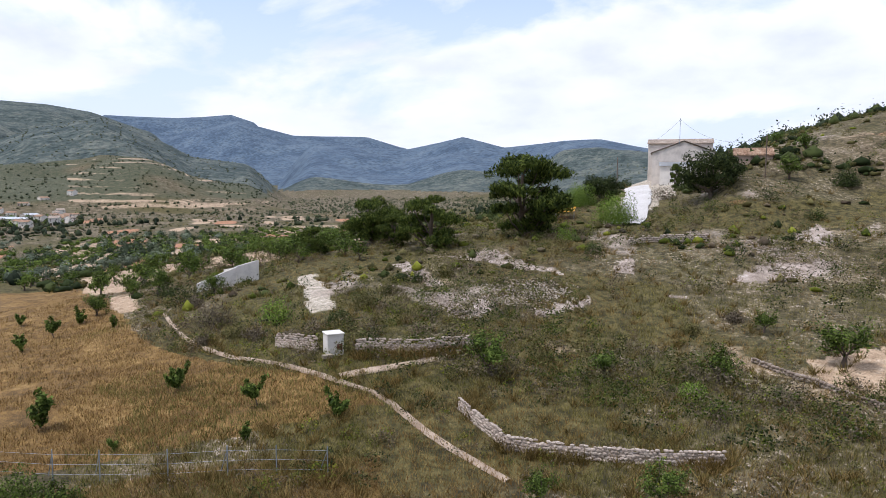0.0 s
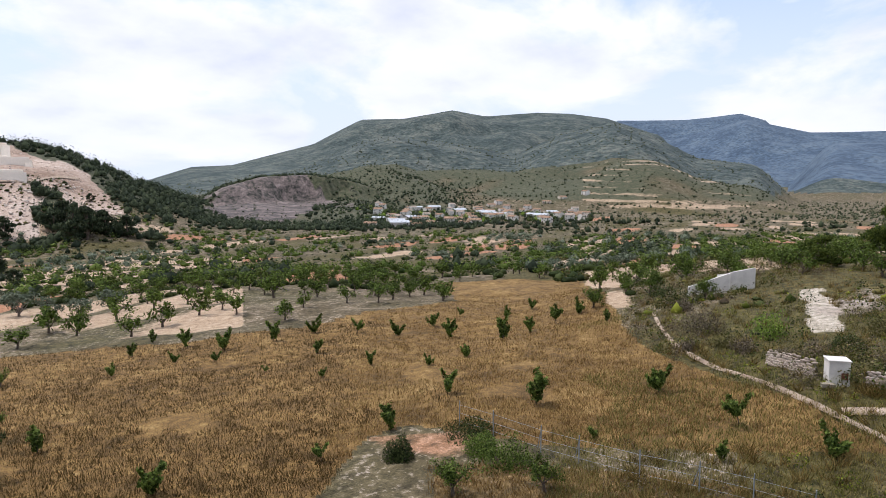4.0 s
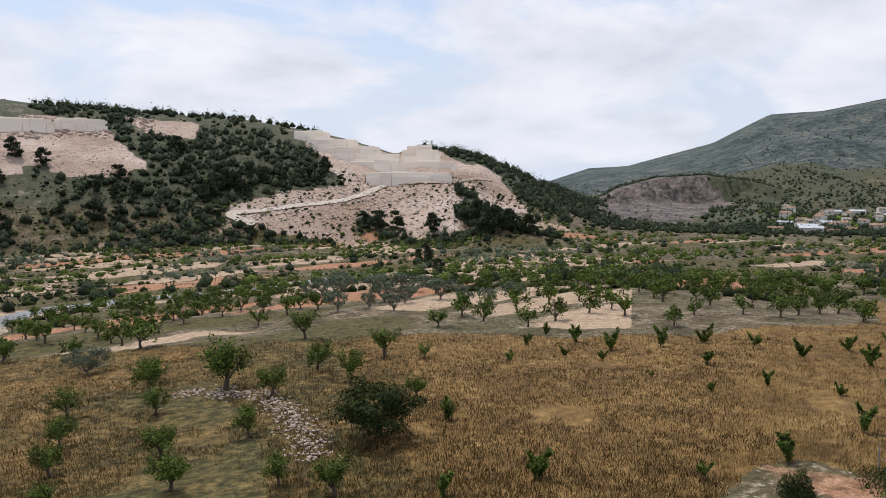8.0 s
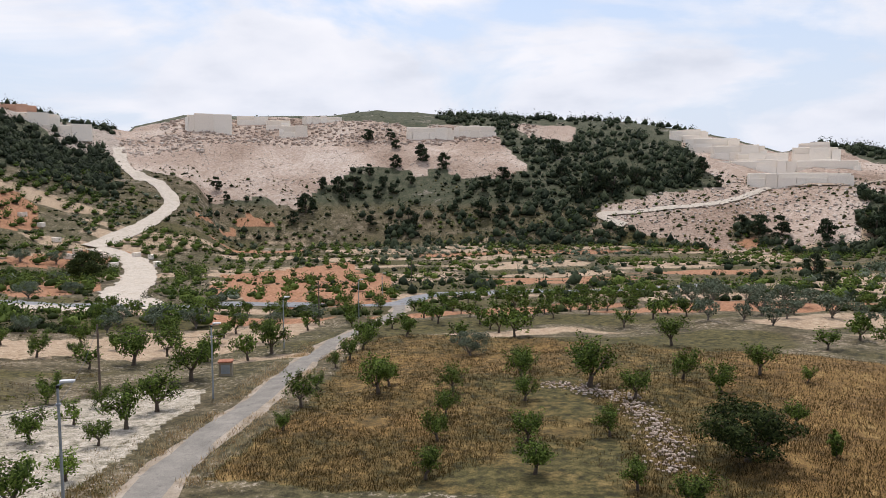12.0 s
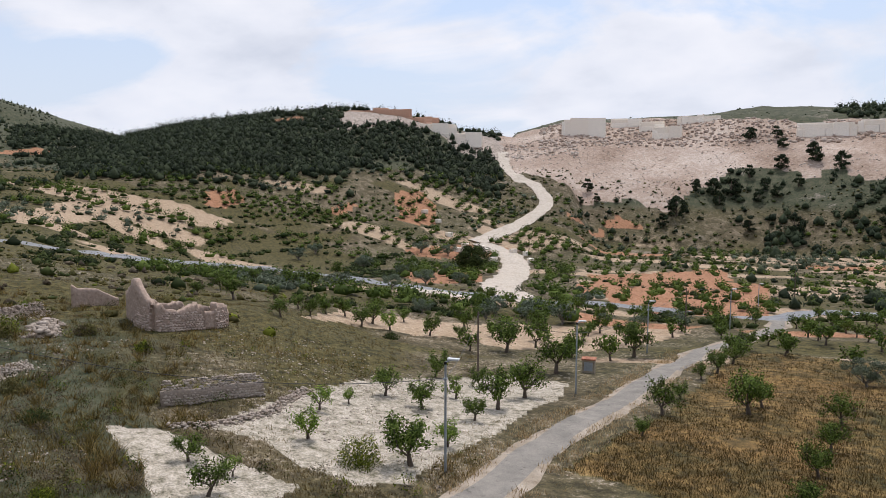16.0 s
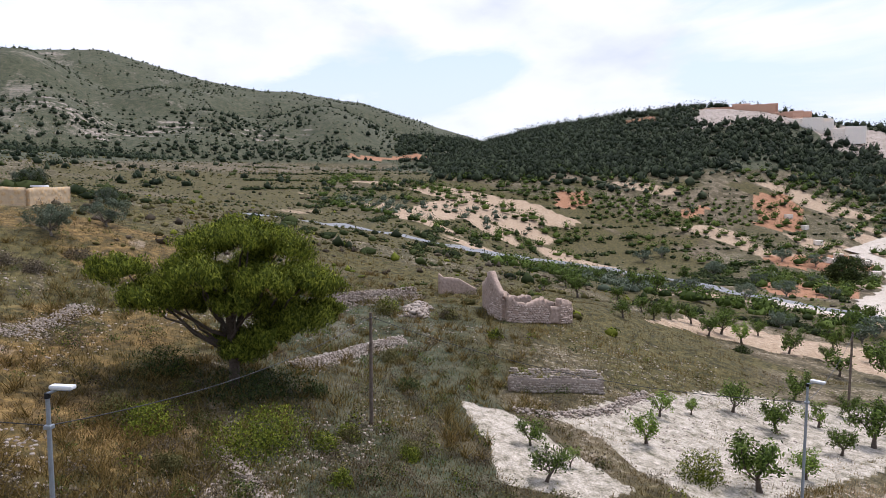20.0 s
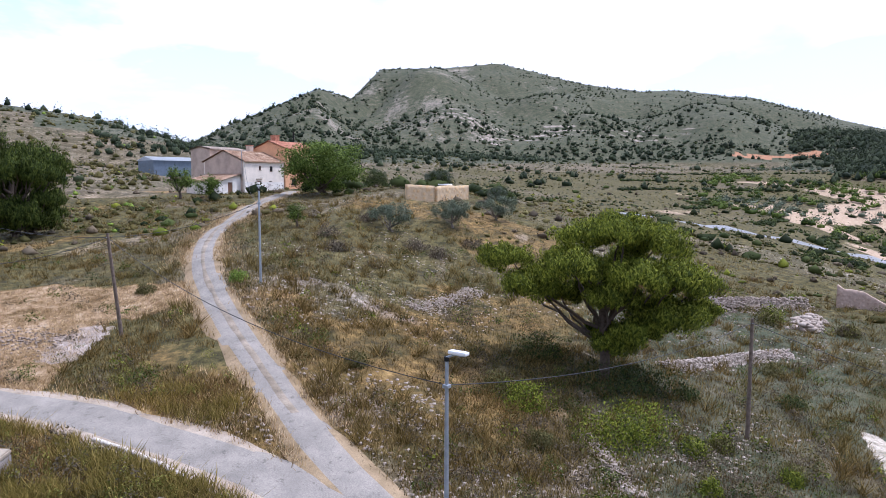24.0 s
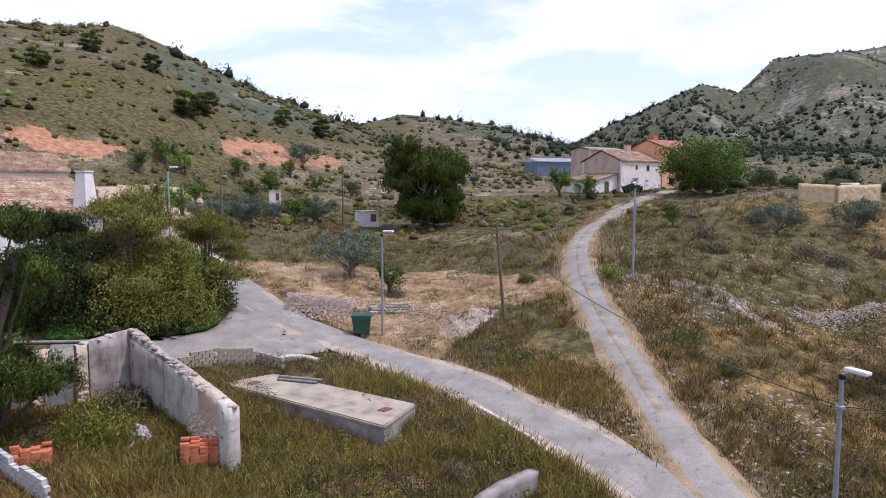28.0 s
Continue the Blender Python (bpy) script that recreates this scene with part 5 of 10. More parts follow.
TREES = {   # bearing, distance, height
    "young": [(61.6, 78.5, 1.4), (60.1, 68.3, 1.1), (59.1, 74.7, 1.9), (56.4, 71.1, 2.1), (57, 65.3, 1.2), (52.7, 72.3, 2.1), (49.5, 75.6, 2), (49.3, 65, 1.4), (48.8, 56.5, 0.8), (46, 73, 1.6), (44.9, 59.3, 1.3), (42.7, 71.7, 1.7), (43.3, 42, 1.6), (40.2, 58.1, 1), (49, 37.9, 1.1), (38.6, 49, 1.8), (37.1, 60.6, 1.3), (38.2, 70.3, 2), (39.8, 76.3, 1.5), (37.6, 80.6, 1.1), (34.1, 67.2, 2.2), (33.8, 79.2, 1.3), (31.8, 71, 1.6), (31.8, 84.4, 1.4), (29.8, 76.5, 2.1), (31.3, 46.3, 2.3), (28, 81.9, 1.9), (26.8, 40.8, 0.8), (21.7, 49.7, 1.9), (15.8, 44.4, 2), (16.9, 39, 1.1), (9.3, 41.1, 1.9)],
    "young_more": [(25.8, 74.4, 1.3), (26.8, 88.9, 1.8), (63, 72.6, 1.3), (64.5, 64.6, 1.1), (53.4, 59, 0.6), (69.5, 46.9, 1.6), (62.1, 37.1, 1.9), (70, 34.8, 1.4)],
    "almond": [(85.7, 47.6, 2.3), (83.9, 57.8, 2.8), (77.4, 61.3, 2.9), (74.8, 68.7, 3.2), (80.3, 64.8, 2.9), (72.3, 53.2, 2), (92.8, 67.7, 2.6), (92.6, 56.5, 2.4), (98.5, 59.9, 2.6), (99.3, 56.2, 1.4), (99.8, 45.4, 2.2), (91.7, 39.7, 2.5), (83.4, 38, 1.9), (87.4, 61, 4.8), (71.6, 67.4, 1.6), (81.2, 83.5, 3.7), (111, 57.7, 3), (109.7, 64.3, 1.8), (108.2, 74.2, 1.9), (107.1, 78.4, 2.8), (112.5, 49.7, 1.5), (104.7, 60.3, 3.8), (103.8, 63.5, 2.6), (99.1, 51.9, 2.2), (100.8, 38.7, 2.2), (92.4, 45.6, 2.5), (92.9, 62.8, 3.1), (78.9, 36.1, 2.4), (106, 85.7, 3.1), (105.1, 97.2, 3.1), (102.4, 92.1, 2.6), (123.5, 88.7, 5)],
    "almond_more": [(124.1, 56.2, 3.6), (121.9, 62.1, 3.8), (146.3, 117.4, 3.3), (145.4, 102.1, 3.7), (141, 146, 4.8), (139.4, 160.8, 5.7), (137.2, 207.1, 5), (142.3, 117.4, 2.6), (141.8, 86.5, 2.6), (140.4, 100.4, 2.5), (139.5, 94.1, 2.6), (138.2, 97.7, 2.7), (136.7, 101.4, 3), (135.4, 96, 3.1), (134.5, 100.6, 3.8), (131.9, 110.3, 2.6), (129.8, 95.7, 3.2), (126.9, 104.4, 3.4), (125.8, 115.3, 2.8), (127.3, 95.7, 2.1), (148.1, 104.2, 2.1), (143.8, 158.1, 3.5), (138.5, 106.8, 2.3), (134, 120.9, 2.6)],
    "dark": [(75.3, 44.1, 3.5)],
    "olive": [(97.1, 78.6, 3.0), (190.3, 72.5, 3.2), (185.5, 77.2, 3.2), (181.8, 84.6, 3.3), (234.2, 72.1, 3.0), (231.9, 74.3, 3.6), (226.3, 90.9, 3.8), (227, 149, 4.6), (229.5, 84.8, 2.4), (223.6, 57.9, 4.2), (186.4, 134.8, 3.7), (181.6, 105.4, 2.5), (140.3, 258.9, 4.9), (139, 270.7, 4.2), (135.2, 241.5, 5.1), (137.2, 158.4, 4.3), (132.8, 166.1, 3.9), (132, 219.8, 3.6), (130.1, 185.2, 4.3), (127.4, 184.8, 3.2), (128.2, 222, 3.9), (128.3, 288.7, 4.9), (130.5, 286.6, 5), (130.4, 120.6, 2.8)],
    "plot": [(139.8, 43.9, 2.4), (138.9, 49.9, 1.9), (136.5, 52.9, 1.4), (133.5, 56.7, 2.6), (131.4, 40, 3.4), (130.4, 54.3, 2.7), (128.3, 45.1, 2.2), (126.1, 51.7, 2.1), (125.6, 66.7, 2.2), (127.6, 59.7, 2.2), (129.3, 68.9, 2.8), (119.4, 73.9, 4.8), (113.3, 90.5, 4.8), (149.1, 39.1, 1.8), (147.8, 34.8, 2.1), (145.9, 37.3, 1.2), (133, 96.3, 3.2), (121, 111.5, 3.5), (116.9, 107.4, 2.5), (114.7, 114, 1.7)],
    "almond25": [(197.9, 72.7, 2.6), (220.5, 54.5, 2.8)],
        "willow": [(195.7, 106, 8.4)],
    "almond28": [(206.5, 122.2, 5.4), (204.4, 113.4, 4.2), (238.3, 82.8, 3.6), (236.2, 81, 3.4), (237.1, 121.6, 4.6), (235.8, 121.3, 4.4), (239.1, 115.9, 3.8), (231.9, 128.3, 3.8), (229.5, 121.2, 4.0), (237.2, 88.1, 3.2), (231.1, 102.1, 3.6), (227.7, 86.2, 4.0), (236.2, 82.3, 2.8), (233.2, 91.7, 2.8), (235.3, 93.6, 3.3), (231.9, 76.3, 2.3), (225.9, 92.5, 2.9), (234.3, 71.4, 1.9), (227.9, 138.7, 3.7), (230.1, 136, 1.5), (225.8, 129, 3.2), (223.3, 131.3, 3.6), (222.7, 102.9, 2.4), (229.5, 120.7, 2.7)],
    "pine0": [(-6.5, 96.7, 10.9), (1.3, 90.9, 6.6), (5.9, 108, 6.9), (4.1, 98.5, 4.8), (10.9, 102.3, 4.1)],
    "misc0": [(-12.6, 125.1, 5.3), (-13.7, 104.7, 4.5), (-18.1, 135.4, 5.1), (-20.6, 113.7, 8.1), (-3.5, 47.8, 3.6), (-13, 48.9, 2.2), (-21.7, 51.2, 2.8), (-30.1, 56.9, 3.9), (-19.9, 47.8, 1.1), (18.5, 67.6, 2.4), (13.9, 65.2, 2.6), (9, 59.1, 1.4), (6.6, 64.8, 1.9), (-24.8, 63, 2.1), (-7.7, 31.8, 1.5), (-18.2, 33, 2.1), (22.6, 90.6, 3.8), (18.5, 83.4, 2.3)],
    "misc3": [(38.1, 32.3, 1.9), (35.7, 37.6, 1.1), (30.5, 33, 1.8), (42.6, 37.3, 1.2)],
    "farpine": [(117.2, 452.4, 8.3), (109.1, 455.8, 7.5), (107.9, 452.4, 10.1), (106.6, 453.6, 10.8), (105.4, 474.2, 7.8), (104.3, 459.2, 7.4), (103.3, 484.9, 9.3), (103.2, 521, 6.8), (102.1, 462.7, 7.5), (101.1, 493.4, 12), (99.4, 482.6, 9.9), (94.7, 458.1, 8.8), (96.3, 444.7, 9.5), (95, 436, 8.1), (96.4, 417, 11.2), (102.2, 416.9, 10), (105.2, 419, 8.4), (110.4, 428.4, 11.8), (111.4, 418, 7.4), (105.4, 543.5, 9.4), (103.7, 536.8, 8.8), (98.5, 426.4, 5.5), (94.8, 413.9, 7.5), (93.4, 440.3, 7.6), (116.5, 440.3, 5.7), (107.4, 441.4, 7.4), (104.7, 448, 7.6), (103.4, 451.3, 6.9), (117.7, 434.8, 5.3), (79.5, 468.4, 9.9), (78.3, 448, 6.4), (75.3, 379.5, 10.8)],
    "farpine_more": [(73.9, 376.7, 10.6), (70.9, 372.1, 10.4), (76.6, 389.1, 6.6), (68.6, 429.6, 6.1), (67.7, 442.5, 4), (65.5, 434.9, 4.8), (67.2, 390, 13), (66.5, 348.9, 14.5), (65.8, 339.5, 14.1), (64.6, 349.8, 11.3), (63.1, 351.5, 9.9), (68, 383.3, 11.3), (61.4, 306, 6.7), (71.6, 243.7, 6.3), (70.4, 181.9, 4), (85.3, 386.2, 5.8), (87.7, 405.8, 8.2), (88.4, 429.5, 11.7), (87.3, 441.4, 15.6), (86, 437.1, 13.5), (90.5, 502.1, 12.3), (90, 461.5, 8.2), (85.2, 457, 9), (84.2, 450.2, 10), (80.9, 457, 10.1), (79.8, 452.5, 8.8), (83, 449.1, 9)],
    "dark20": [(126.2, 231.5, 10.8)],
    "garden": [(245.1, 44.1, 6.3), (240.8, 43.7, 8.1), (235.1, 46.1, 6.2)],
}


G_ALMOND, G_YOUNG = "almond trees of the orchard", "young almond trees of the dry field"
ALMONDS = [tree_kind("almond_tree", orchard_tree(100 + i, 3.0, 1500, 0.21, 4 + i % 2, 0.7 + 0.1 * (i % 3)), LEAF_ALMOND, BARK,
                     "green almond tree with a short dark trunk on open soil", "tree", G_ALMOND) for i in range(6)]
YOUNGS = [tree_kind("young_almond_tree", young_tree(200 + i, 1.7, 640 + 80 * i, 0.27), LEAF_ALMOND, BARK,
                    "small young almond tree standing in dry golden grass", "tree", G_YOUNG) for i in range(5)]
OLIVES = [tree_kind("olive_tree", round_tree(300 + i, 3.0, 4200, 0.18, 0.72, 0.16, base=0.12), LEAF_OLIVE, BARK_PALE,
                    "grey-green olive tree with a rounded crown", "tree", "olive trees") for i in range(3)]
BRIGHTS = [tree_kind("almond_tree", orchard_tree(400 + i, 2.4, 700, 0.2, 4, 0.8), LEAF_BRIGHT, BARK,
                     "yellow-green young almond tree on pale gravel", "tree", G_ALMOND) for i in range(2)]
DARKS = [tree_kind("carob_tree", round_tree(450 + i, 3.4, 6500, 0.2, 0.58, 0.14, 42, base=0.05), LEAF_DARK, BARK,
                   "dark green evergreen tree with a dense round crown", "tree") for i in range(2)]
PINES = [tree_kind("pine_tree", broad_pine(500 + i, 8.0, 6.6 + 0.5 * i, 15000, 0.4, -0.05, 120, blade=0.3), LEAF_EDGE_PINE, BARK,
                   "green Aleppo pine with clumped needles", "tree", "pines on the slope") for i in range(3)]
WILLOW = tree_kind("pepper_tree", round_tree(560, 8.4, 17000, 0.36, 0.66, 0.12, 60, -0.9, 0.0), LEAF_ALMOND, BARK, "large drooping green pepper tree beside the house", "tree")

FAR_PINES = [tree_kind("pine_tree", broad_pine(700 + i, 8.0, 6.4 + 0.5 * i, 1900, 0.8, -0.12, 96, blade=0.55), LEAF_PINE_FAR, BARK, "dark green pine standing alone on the quarry hillside", "tree", "pines on the quarry hill") for i in range(4)]
GARDEN = [tree_kind("garden_tree", broad_pine(720, 8.0, 7.0, 34000, 0.22, 0.03, 110), LEAF_DARK, BARK, "dense dark green evergreen crowding the garden house", "tree"),
          tree_kind("tamarisk", broad_pine(721, 8.0, 7.4, 40000, 0.2, 0.03, 110), LEAF_TAMARISK, BARK, "feathery olive-yellow tamarisk beside the garden house", "tree")]
for key, rows in TREES.items():
    for i, (b, d, t) in enumerate(rows):
        if key.startswith("young"):
            place_tree(YOUNGS[i % 5], b, d, max(t * 1.08, 0.8), wide=1.1)
        elif key.startswith(("almond", "plot")):
            bright = key == "plot" and i in (0, 1, 2, 6, 9, 15, 16) or key == "almond28" and i in (3, 5, 9, 12, 16)
            place_tree((BRIGHTS if bright else ALMONDS)[i % (2 if bright else 6)], b, d, max(t * 1.04, 1.2), wide=1.12)
        elif key.startswith("farpine"):
            place_tree(FAR_PINES[i % 4], b, d, max(t, 3.0) * 1.05, wide=1.1)
        elif key == "dark20":
            place_tree(DARKS[1], b, d, t, wide=1.0)
        elif key == "garden":
            place_tree(GARDEN[0 if i in (0, 4) else 1], b, d + 3.4, t * 1.06, wide=1.05 if i else 1.2)
        elif key.startswith("olive"):
            place_tree(OLIVES[i % 3], b, d, t, wide=1.05)
        elif key == "dark":
            place_tree(DARKS[0], b, d, t * 1.1, wide=1.25)
        elif key == "pine0":
            place_tree(PINES[i % 3], b, d, t * 1.08, wide=1.3)
        elif key == "willow":
            place_tree(WILLOW, b, d, t, wide=1.22)

for b, d, t in ((235.4, 144.2, 5.5), (234.1, 150.8, 5.0), (245.2, 151.7, 3.6), (241.8, 170.8, 4.2), (237.8, 166.9, 4.0), (225.4, 182.8, 5.0), (228.4, 174.9, 4.4)):
    place_tree(PINES[int(b) % 3], b, d, t, wide=1.25)
BIG_LOBES = [(x, y, z, r) for y, z, r, depths in ((-5.9, 7.7, 1.5, (0.4,)), (-4.3, 5.9, 1.8, (1.2, -1.6)), (-2.0, 7.2, 1.9, (2.4, -2.0)), (-1.5, 9.0, 1.7, (0.6,)), (0.8, 9.3, 1.8, (-0.6, 1.8)), (2.8, 8.5, 1.9, (0.4, -2.6)),
                                                  (1.4, 6.9, 1.7, (3.2, -3.4)), (3.7, 6.4, 2.0, (2.2, -1.6)), (5.2, 6.0, 1.5, (0.2,)), (3.4, 4.1, 1.9, (1.4, -2.0)), (1.6, 3.4, 1.4, (2.0,)), (5.1, 4.4, 1.4, (0.6,)), (-0.2, 5.6, 1.5, (-3.0, 2.6)), (-2.6, 5.0, 1.3, (-2.4,)), (0.9, 5.0, 1.5, (-2.2,)), (0.2, 2.6, 1.2, (1.6, -1.8)))
             for x in depths]   # foliage masses: along the slope, height, size, and how far up or down the slope
BIG_PINE = tree_kind("pine_tree", broad_pine(533, 10.4, 14.4, 150000, 0.3, 0.1, 260, (0, 0), [(x, y, z, r * 0.86) for x, y, z, r in BIG_LOBES]), LEAF_PINE, BARK, "broad Aleppo pine with a leaning dark trunk and spreading crown", "tree")
place_tree(BIG_PINE, 173.3, 42.5, 10.4, spin=0.0)
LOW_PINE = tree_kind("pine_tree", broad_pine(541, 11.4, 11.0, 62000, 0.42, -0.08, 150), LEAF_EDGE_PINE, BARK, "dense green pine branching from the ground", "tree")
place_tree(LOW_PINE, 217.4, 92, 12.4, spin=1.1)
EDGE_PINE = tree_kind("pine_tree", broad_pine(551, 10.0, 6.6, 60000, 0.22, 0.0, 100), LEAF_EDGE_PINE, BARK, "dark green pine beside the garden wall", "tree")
place_tree(EDGE_PINE, 250.2, 33.0, 10.0, spin=2.0)



def shrub(kind, bearing, distance, tall, wide, label, leaves=900, size=0.16, seed=0, upright=0.5, category="bush"):
    leaf = {"green": LEAF_PINE, "bright": LEAF_BRIGHT, "grey": LEAF_GREY, "almond": LEAF_ALMOND, "dark": LEAF_DARK, "scrub": LEAF_SCRUB, "tamarisk": LEAF_TAMARISK}[kind]
    v, f = bush_shape(seed or int(abs(bearing) * 7 + distance), tall, leaves, size, wide, upright)
    x, y = spot(bearing, distance)
    ob = mesh_object("bush", v, f, leaf)
    ob.location = (x, y, ground_z(x, y) - 0.06)
    return tagged(ob, label, category)


# east bank
place_tree(DARKS[1], -20.6, 116, 8.2, wide=1.15)
place_tree(DARKS[0], -12.6, 126, 5.0, wide=1.2)
place_tree(PINES[0], -18.1, 134, 5.0, wide=0.6)
for b, d, t, p in ((-3.5, 47.8, 3.6, 0), (-13.0, 48.9, 2.2, 3), (-21.7, 51.2, 2.8, 4), (-30.1, 56.9, 3.9, 1), (26.9, 84.8, 2.8, 2), (-7.7, 31.6, 1.9, 5), (-18.2, 32.6, 2.4, 2), (22.6, 90.6, 3.8, 0),
                   (18.5, 83.4, 2.6, 1), (38.1, 32.3, 2.1, 3), (30.5, 33.0, 1.9, 4), (-24.8, 63, 2.2, 5), (-26, 120, 4, 0), (-27, 135, 4, 1), (-25, 150, 3, 3)):
    place_tree(ALMONDS[p], b, d, t, wide=1.15)
for row in (("bright", -13.7, 104.7, 4.4, 0.75, "bright green rounded bush on the bank"), ("bright", -10.8, 122, 3.8, 0.8, "yellow-green bush beside the pale yard"), ("bright", -19.9, 47.8, 1.1, 0.95, "yellow flowering broom bush"),
            ("grey", 18.5, 67.6, 2.2, 0.9, "pale blossoming shrub on the bank"), ("bright", 13.9, 65.2, 2.4, 0.75, "fresh green leafy bush"), ("dark", 9.0, 59.1, 1.5, 0.9, "dark green shrub above the wall"),
            ("scrub", 6.6, 64.8, 1.9, 0.85, "grey-green shrub on stony ground"), ("grey", -17.2, 120, 2.6, 0.9, "purplish-grey bush by the yard"), ("dark", 20.5, 80, 2.6, 1.3, "dark green hedge of shrubs on the bank"),
            ("almond", 35.7, 37.6, 1.2, 0.9, "green bush on the weedy mound"), ("dark", 42.6, 37.3, 1.3, 0.7, "small dark green bush on the mound"), ("almond", 33.5, 36, 1.6, 1.0, "leafy green bush on the weedy mound"),
            ("dark", 36.5, 40.5, 1.0, 1.9, "brown and green weeds on a mound"), ("green", 135.7, 39.3, 1.7, 0.85, "dense dark green shrub at the edge of pale gravel"),
            ("green", 170.5, 34.5, 2.2, 0.9, "young bushy pine sapling"), ("green", 172.8, 33.2, 1.9, 1.2, "cluster of low green pine saplings"), ("green", 179.8, 36.2, 1.5, 1.1, "low green bushy pine sapling"),
            ("scrub", 178.5, 31.5, 0.9, 0.9, "tuft of tall dry-green grass"), ("dark", 173.2, 41.2, 1.7, 1.9, "dense dark undergrowth beneath the pine"), ("dark", 170.0, 42.5, 1.5, 1.8, "dark undergrowth beneath the pine"),
            ("dark", 178.5, 44.5, 1.6, 1.3, "dark green bush on the slope"), ("green", 243.6, 31.5, 2.0, 0.95, "bushy green weeds inside the ruin"), ("grey", 241.5, 34.0, 1.2, 1.0, "dry brown weeds inside the ruin"),
            ("dark", 191.5, 135, 3.8, 0.7, "dark green bush behind the houses"), ("dark", 181.6, 106, 3.0, 0.8, "dark green bush on the rise"), ("dark", 186.4, 134.8, 3.7, 0.75, "dark green bush on the rise")):
    kind, b, d, t, w, label = row
    near = d < 60
    shrub(kind, b, d, t, w, label, 9000 if t > 3 else 2200 if near else 900, 0.24 if t > 3 else 0.17 if near else 0.3)

GARDEN_LEAF = {"dark": LEAF_DARK, "green": LEAF_ALMOND, "olive": LEAF_SCRUB, "bright": LEAF_BRIGHT, "pine": LEAF_PINE}
for i, (kind, b, d, t, w, label) in enumerate((("dark", 246.2, 45.5, 5.4, 0.48, "dark green leafy garden tree by the lane"), ("dark", 243.6, 47.0, 4.2, 0.55, "dense dark green garden shrub"), ("olive", 241.4, 46.0, 5.4, 0.42, "tall olive-green feathery shrub by the lane"),
                                               ("pine", 239.0, 47.0, 5.0, 0.45, "feathery green garden shrub"), ("bright", 236.9, 48.5, 4.2, 0.5, "yellow-green garden shrub by the lane"), ("green", 240.2, 50.5, 5.6, 0.45, "tall green garden shrub"), ("pine", 235.6, 50.5, 3.0, 0.6, "green shrub at the bend of the lane"),
                                               ("dark", 238.0, 44.6, 1.2, 1.4, "low dark green hedge at the road edge"), ("dark", 241.5, 43.8, 1.2, 1.6, "low dark green hedge at the road edge"), ("bright", 250.0, 40.5, 3.2, 0.5, "bright green garden tree"))):
    kind_ = tree_kind("garden_shrub", round_tree(900 + i, t, 6500 if t > 2 else 3000, 0.2, w, 0.12, 34, 0.3, 0.04), GARDEN_LEAF[kind], BARK, label, "shrub")
    place_tree(kind_, b, d, t)
    drop_pattern(kind_)

SLOPE_BUSHES = (("dark", 23.7, 100.2, 1.6, 1.1),
    ("dark", 21.8, 87.9, 1.8, 1.1),
    ("grey", 20.0, 76.6, 1.4, 1.0),
    ("scrub", 17.0, 62.2, 1.2, 1.3),
    ("grey", 19.6, 61.5, 0.9, 1.2),
    ("grey", 15.7, 60.5, 1.3, 1.1),
    ("grey", 10.8, 58.1, 1.4, 1.1),
    ("scrub", 8.5, 59.5, 1.3, 1.0),
    ("grey", 12.6, 58.0, 1.0, 1.5),
    ("scrub", 4.7, 69.2, 1.3, 1.0),
    ("dark", 2.3, 74.4, 1.2, 1.0),
    ("scrub", -0.0, 76.3, 1.3, 1.0),
    ("bright", -9.7, 92.0, 2.4, 0.9),
    ("dark", -12.0, 83.8, 1.6, 1.0),
    ("dark", -27.9, 105.5, 1.8, 1.1),
    ("dark", -24.7, 109.8, 2.4, 1.0),
    ("dark", -29.7, 120.8, 3.4, 0.7),
    ("scrub", -19.5, 61.4, 1.0, 1.2))
MORE_BUSHES = (("grey", -22.7, 65.2, 1.1, 1.1),
    ("scrub", -7.9, 51.0, 1.0, 1.2),
    ("scrub", 182.2, 37.7, 1.4, 1.1),
    ("dark", 173.0, 47.1, 1.4, 1.3),
    ("scrub", 164.2, 36.6, 0.8, 1.0),
    ("green", 166.1, 34.4, 0.8, 1.0),
    ("green", 159.3, 34.6, 0.8, 1.0),
    ("green", 165.0, 30.0, 0.8, 0.9),
    ("scrub", 160.8, 52.5, 1.0, 1.2),
    ("dark", 159.4, 46.6, 0.9, 1.3),
    ("dark", 166.9, 42.9, 0.9, 1.2),
    ("green", 152.1, 60.8, 0.9, 1.0),
    ("green", 161.0, 68.0, 1.5, 1.0),
    ("scrub", 155.9, 67.5, 1.2, 1.0),
    ("scrub", 161.2, 66.6, 1.6, 1.1),
    ("grey", 156.1, 67.6, 1.0, 1.0),
    ("green", 164.4, 37.1, 0.8, 1.1),
    ("green", 166.4, 35.0, 0.9, 1.1))
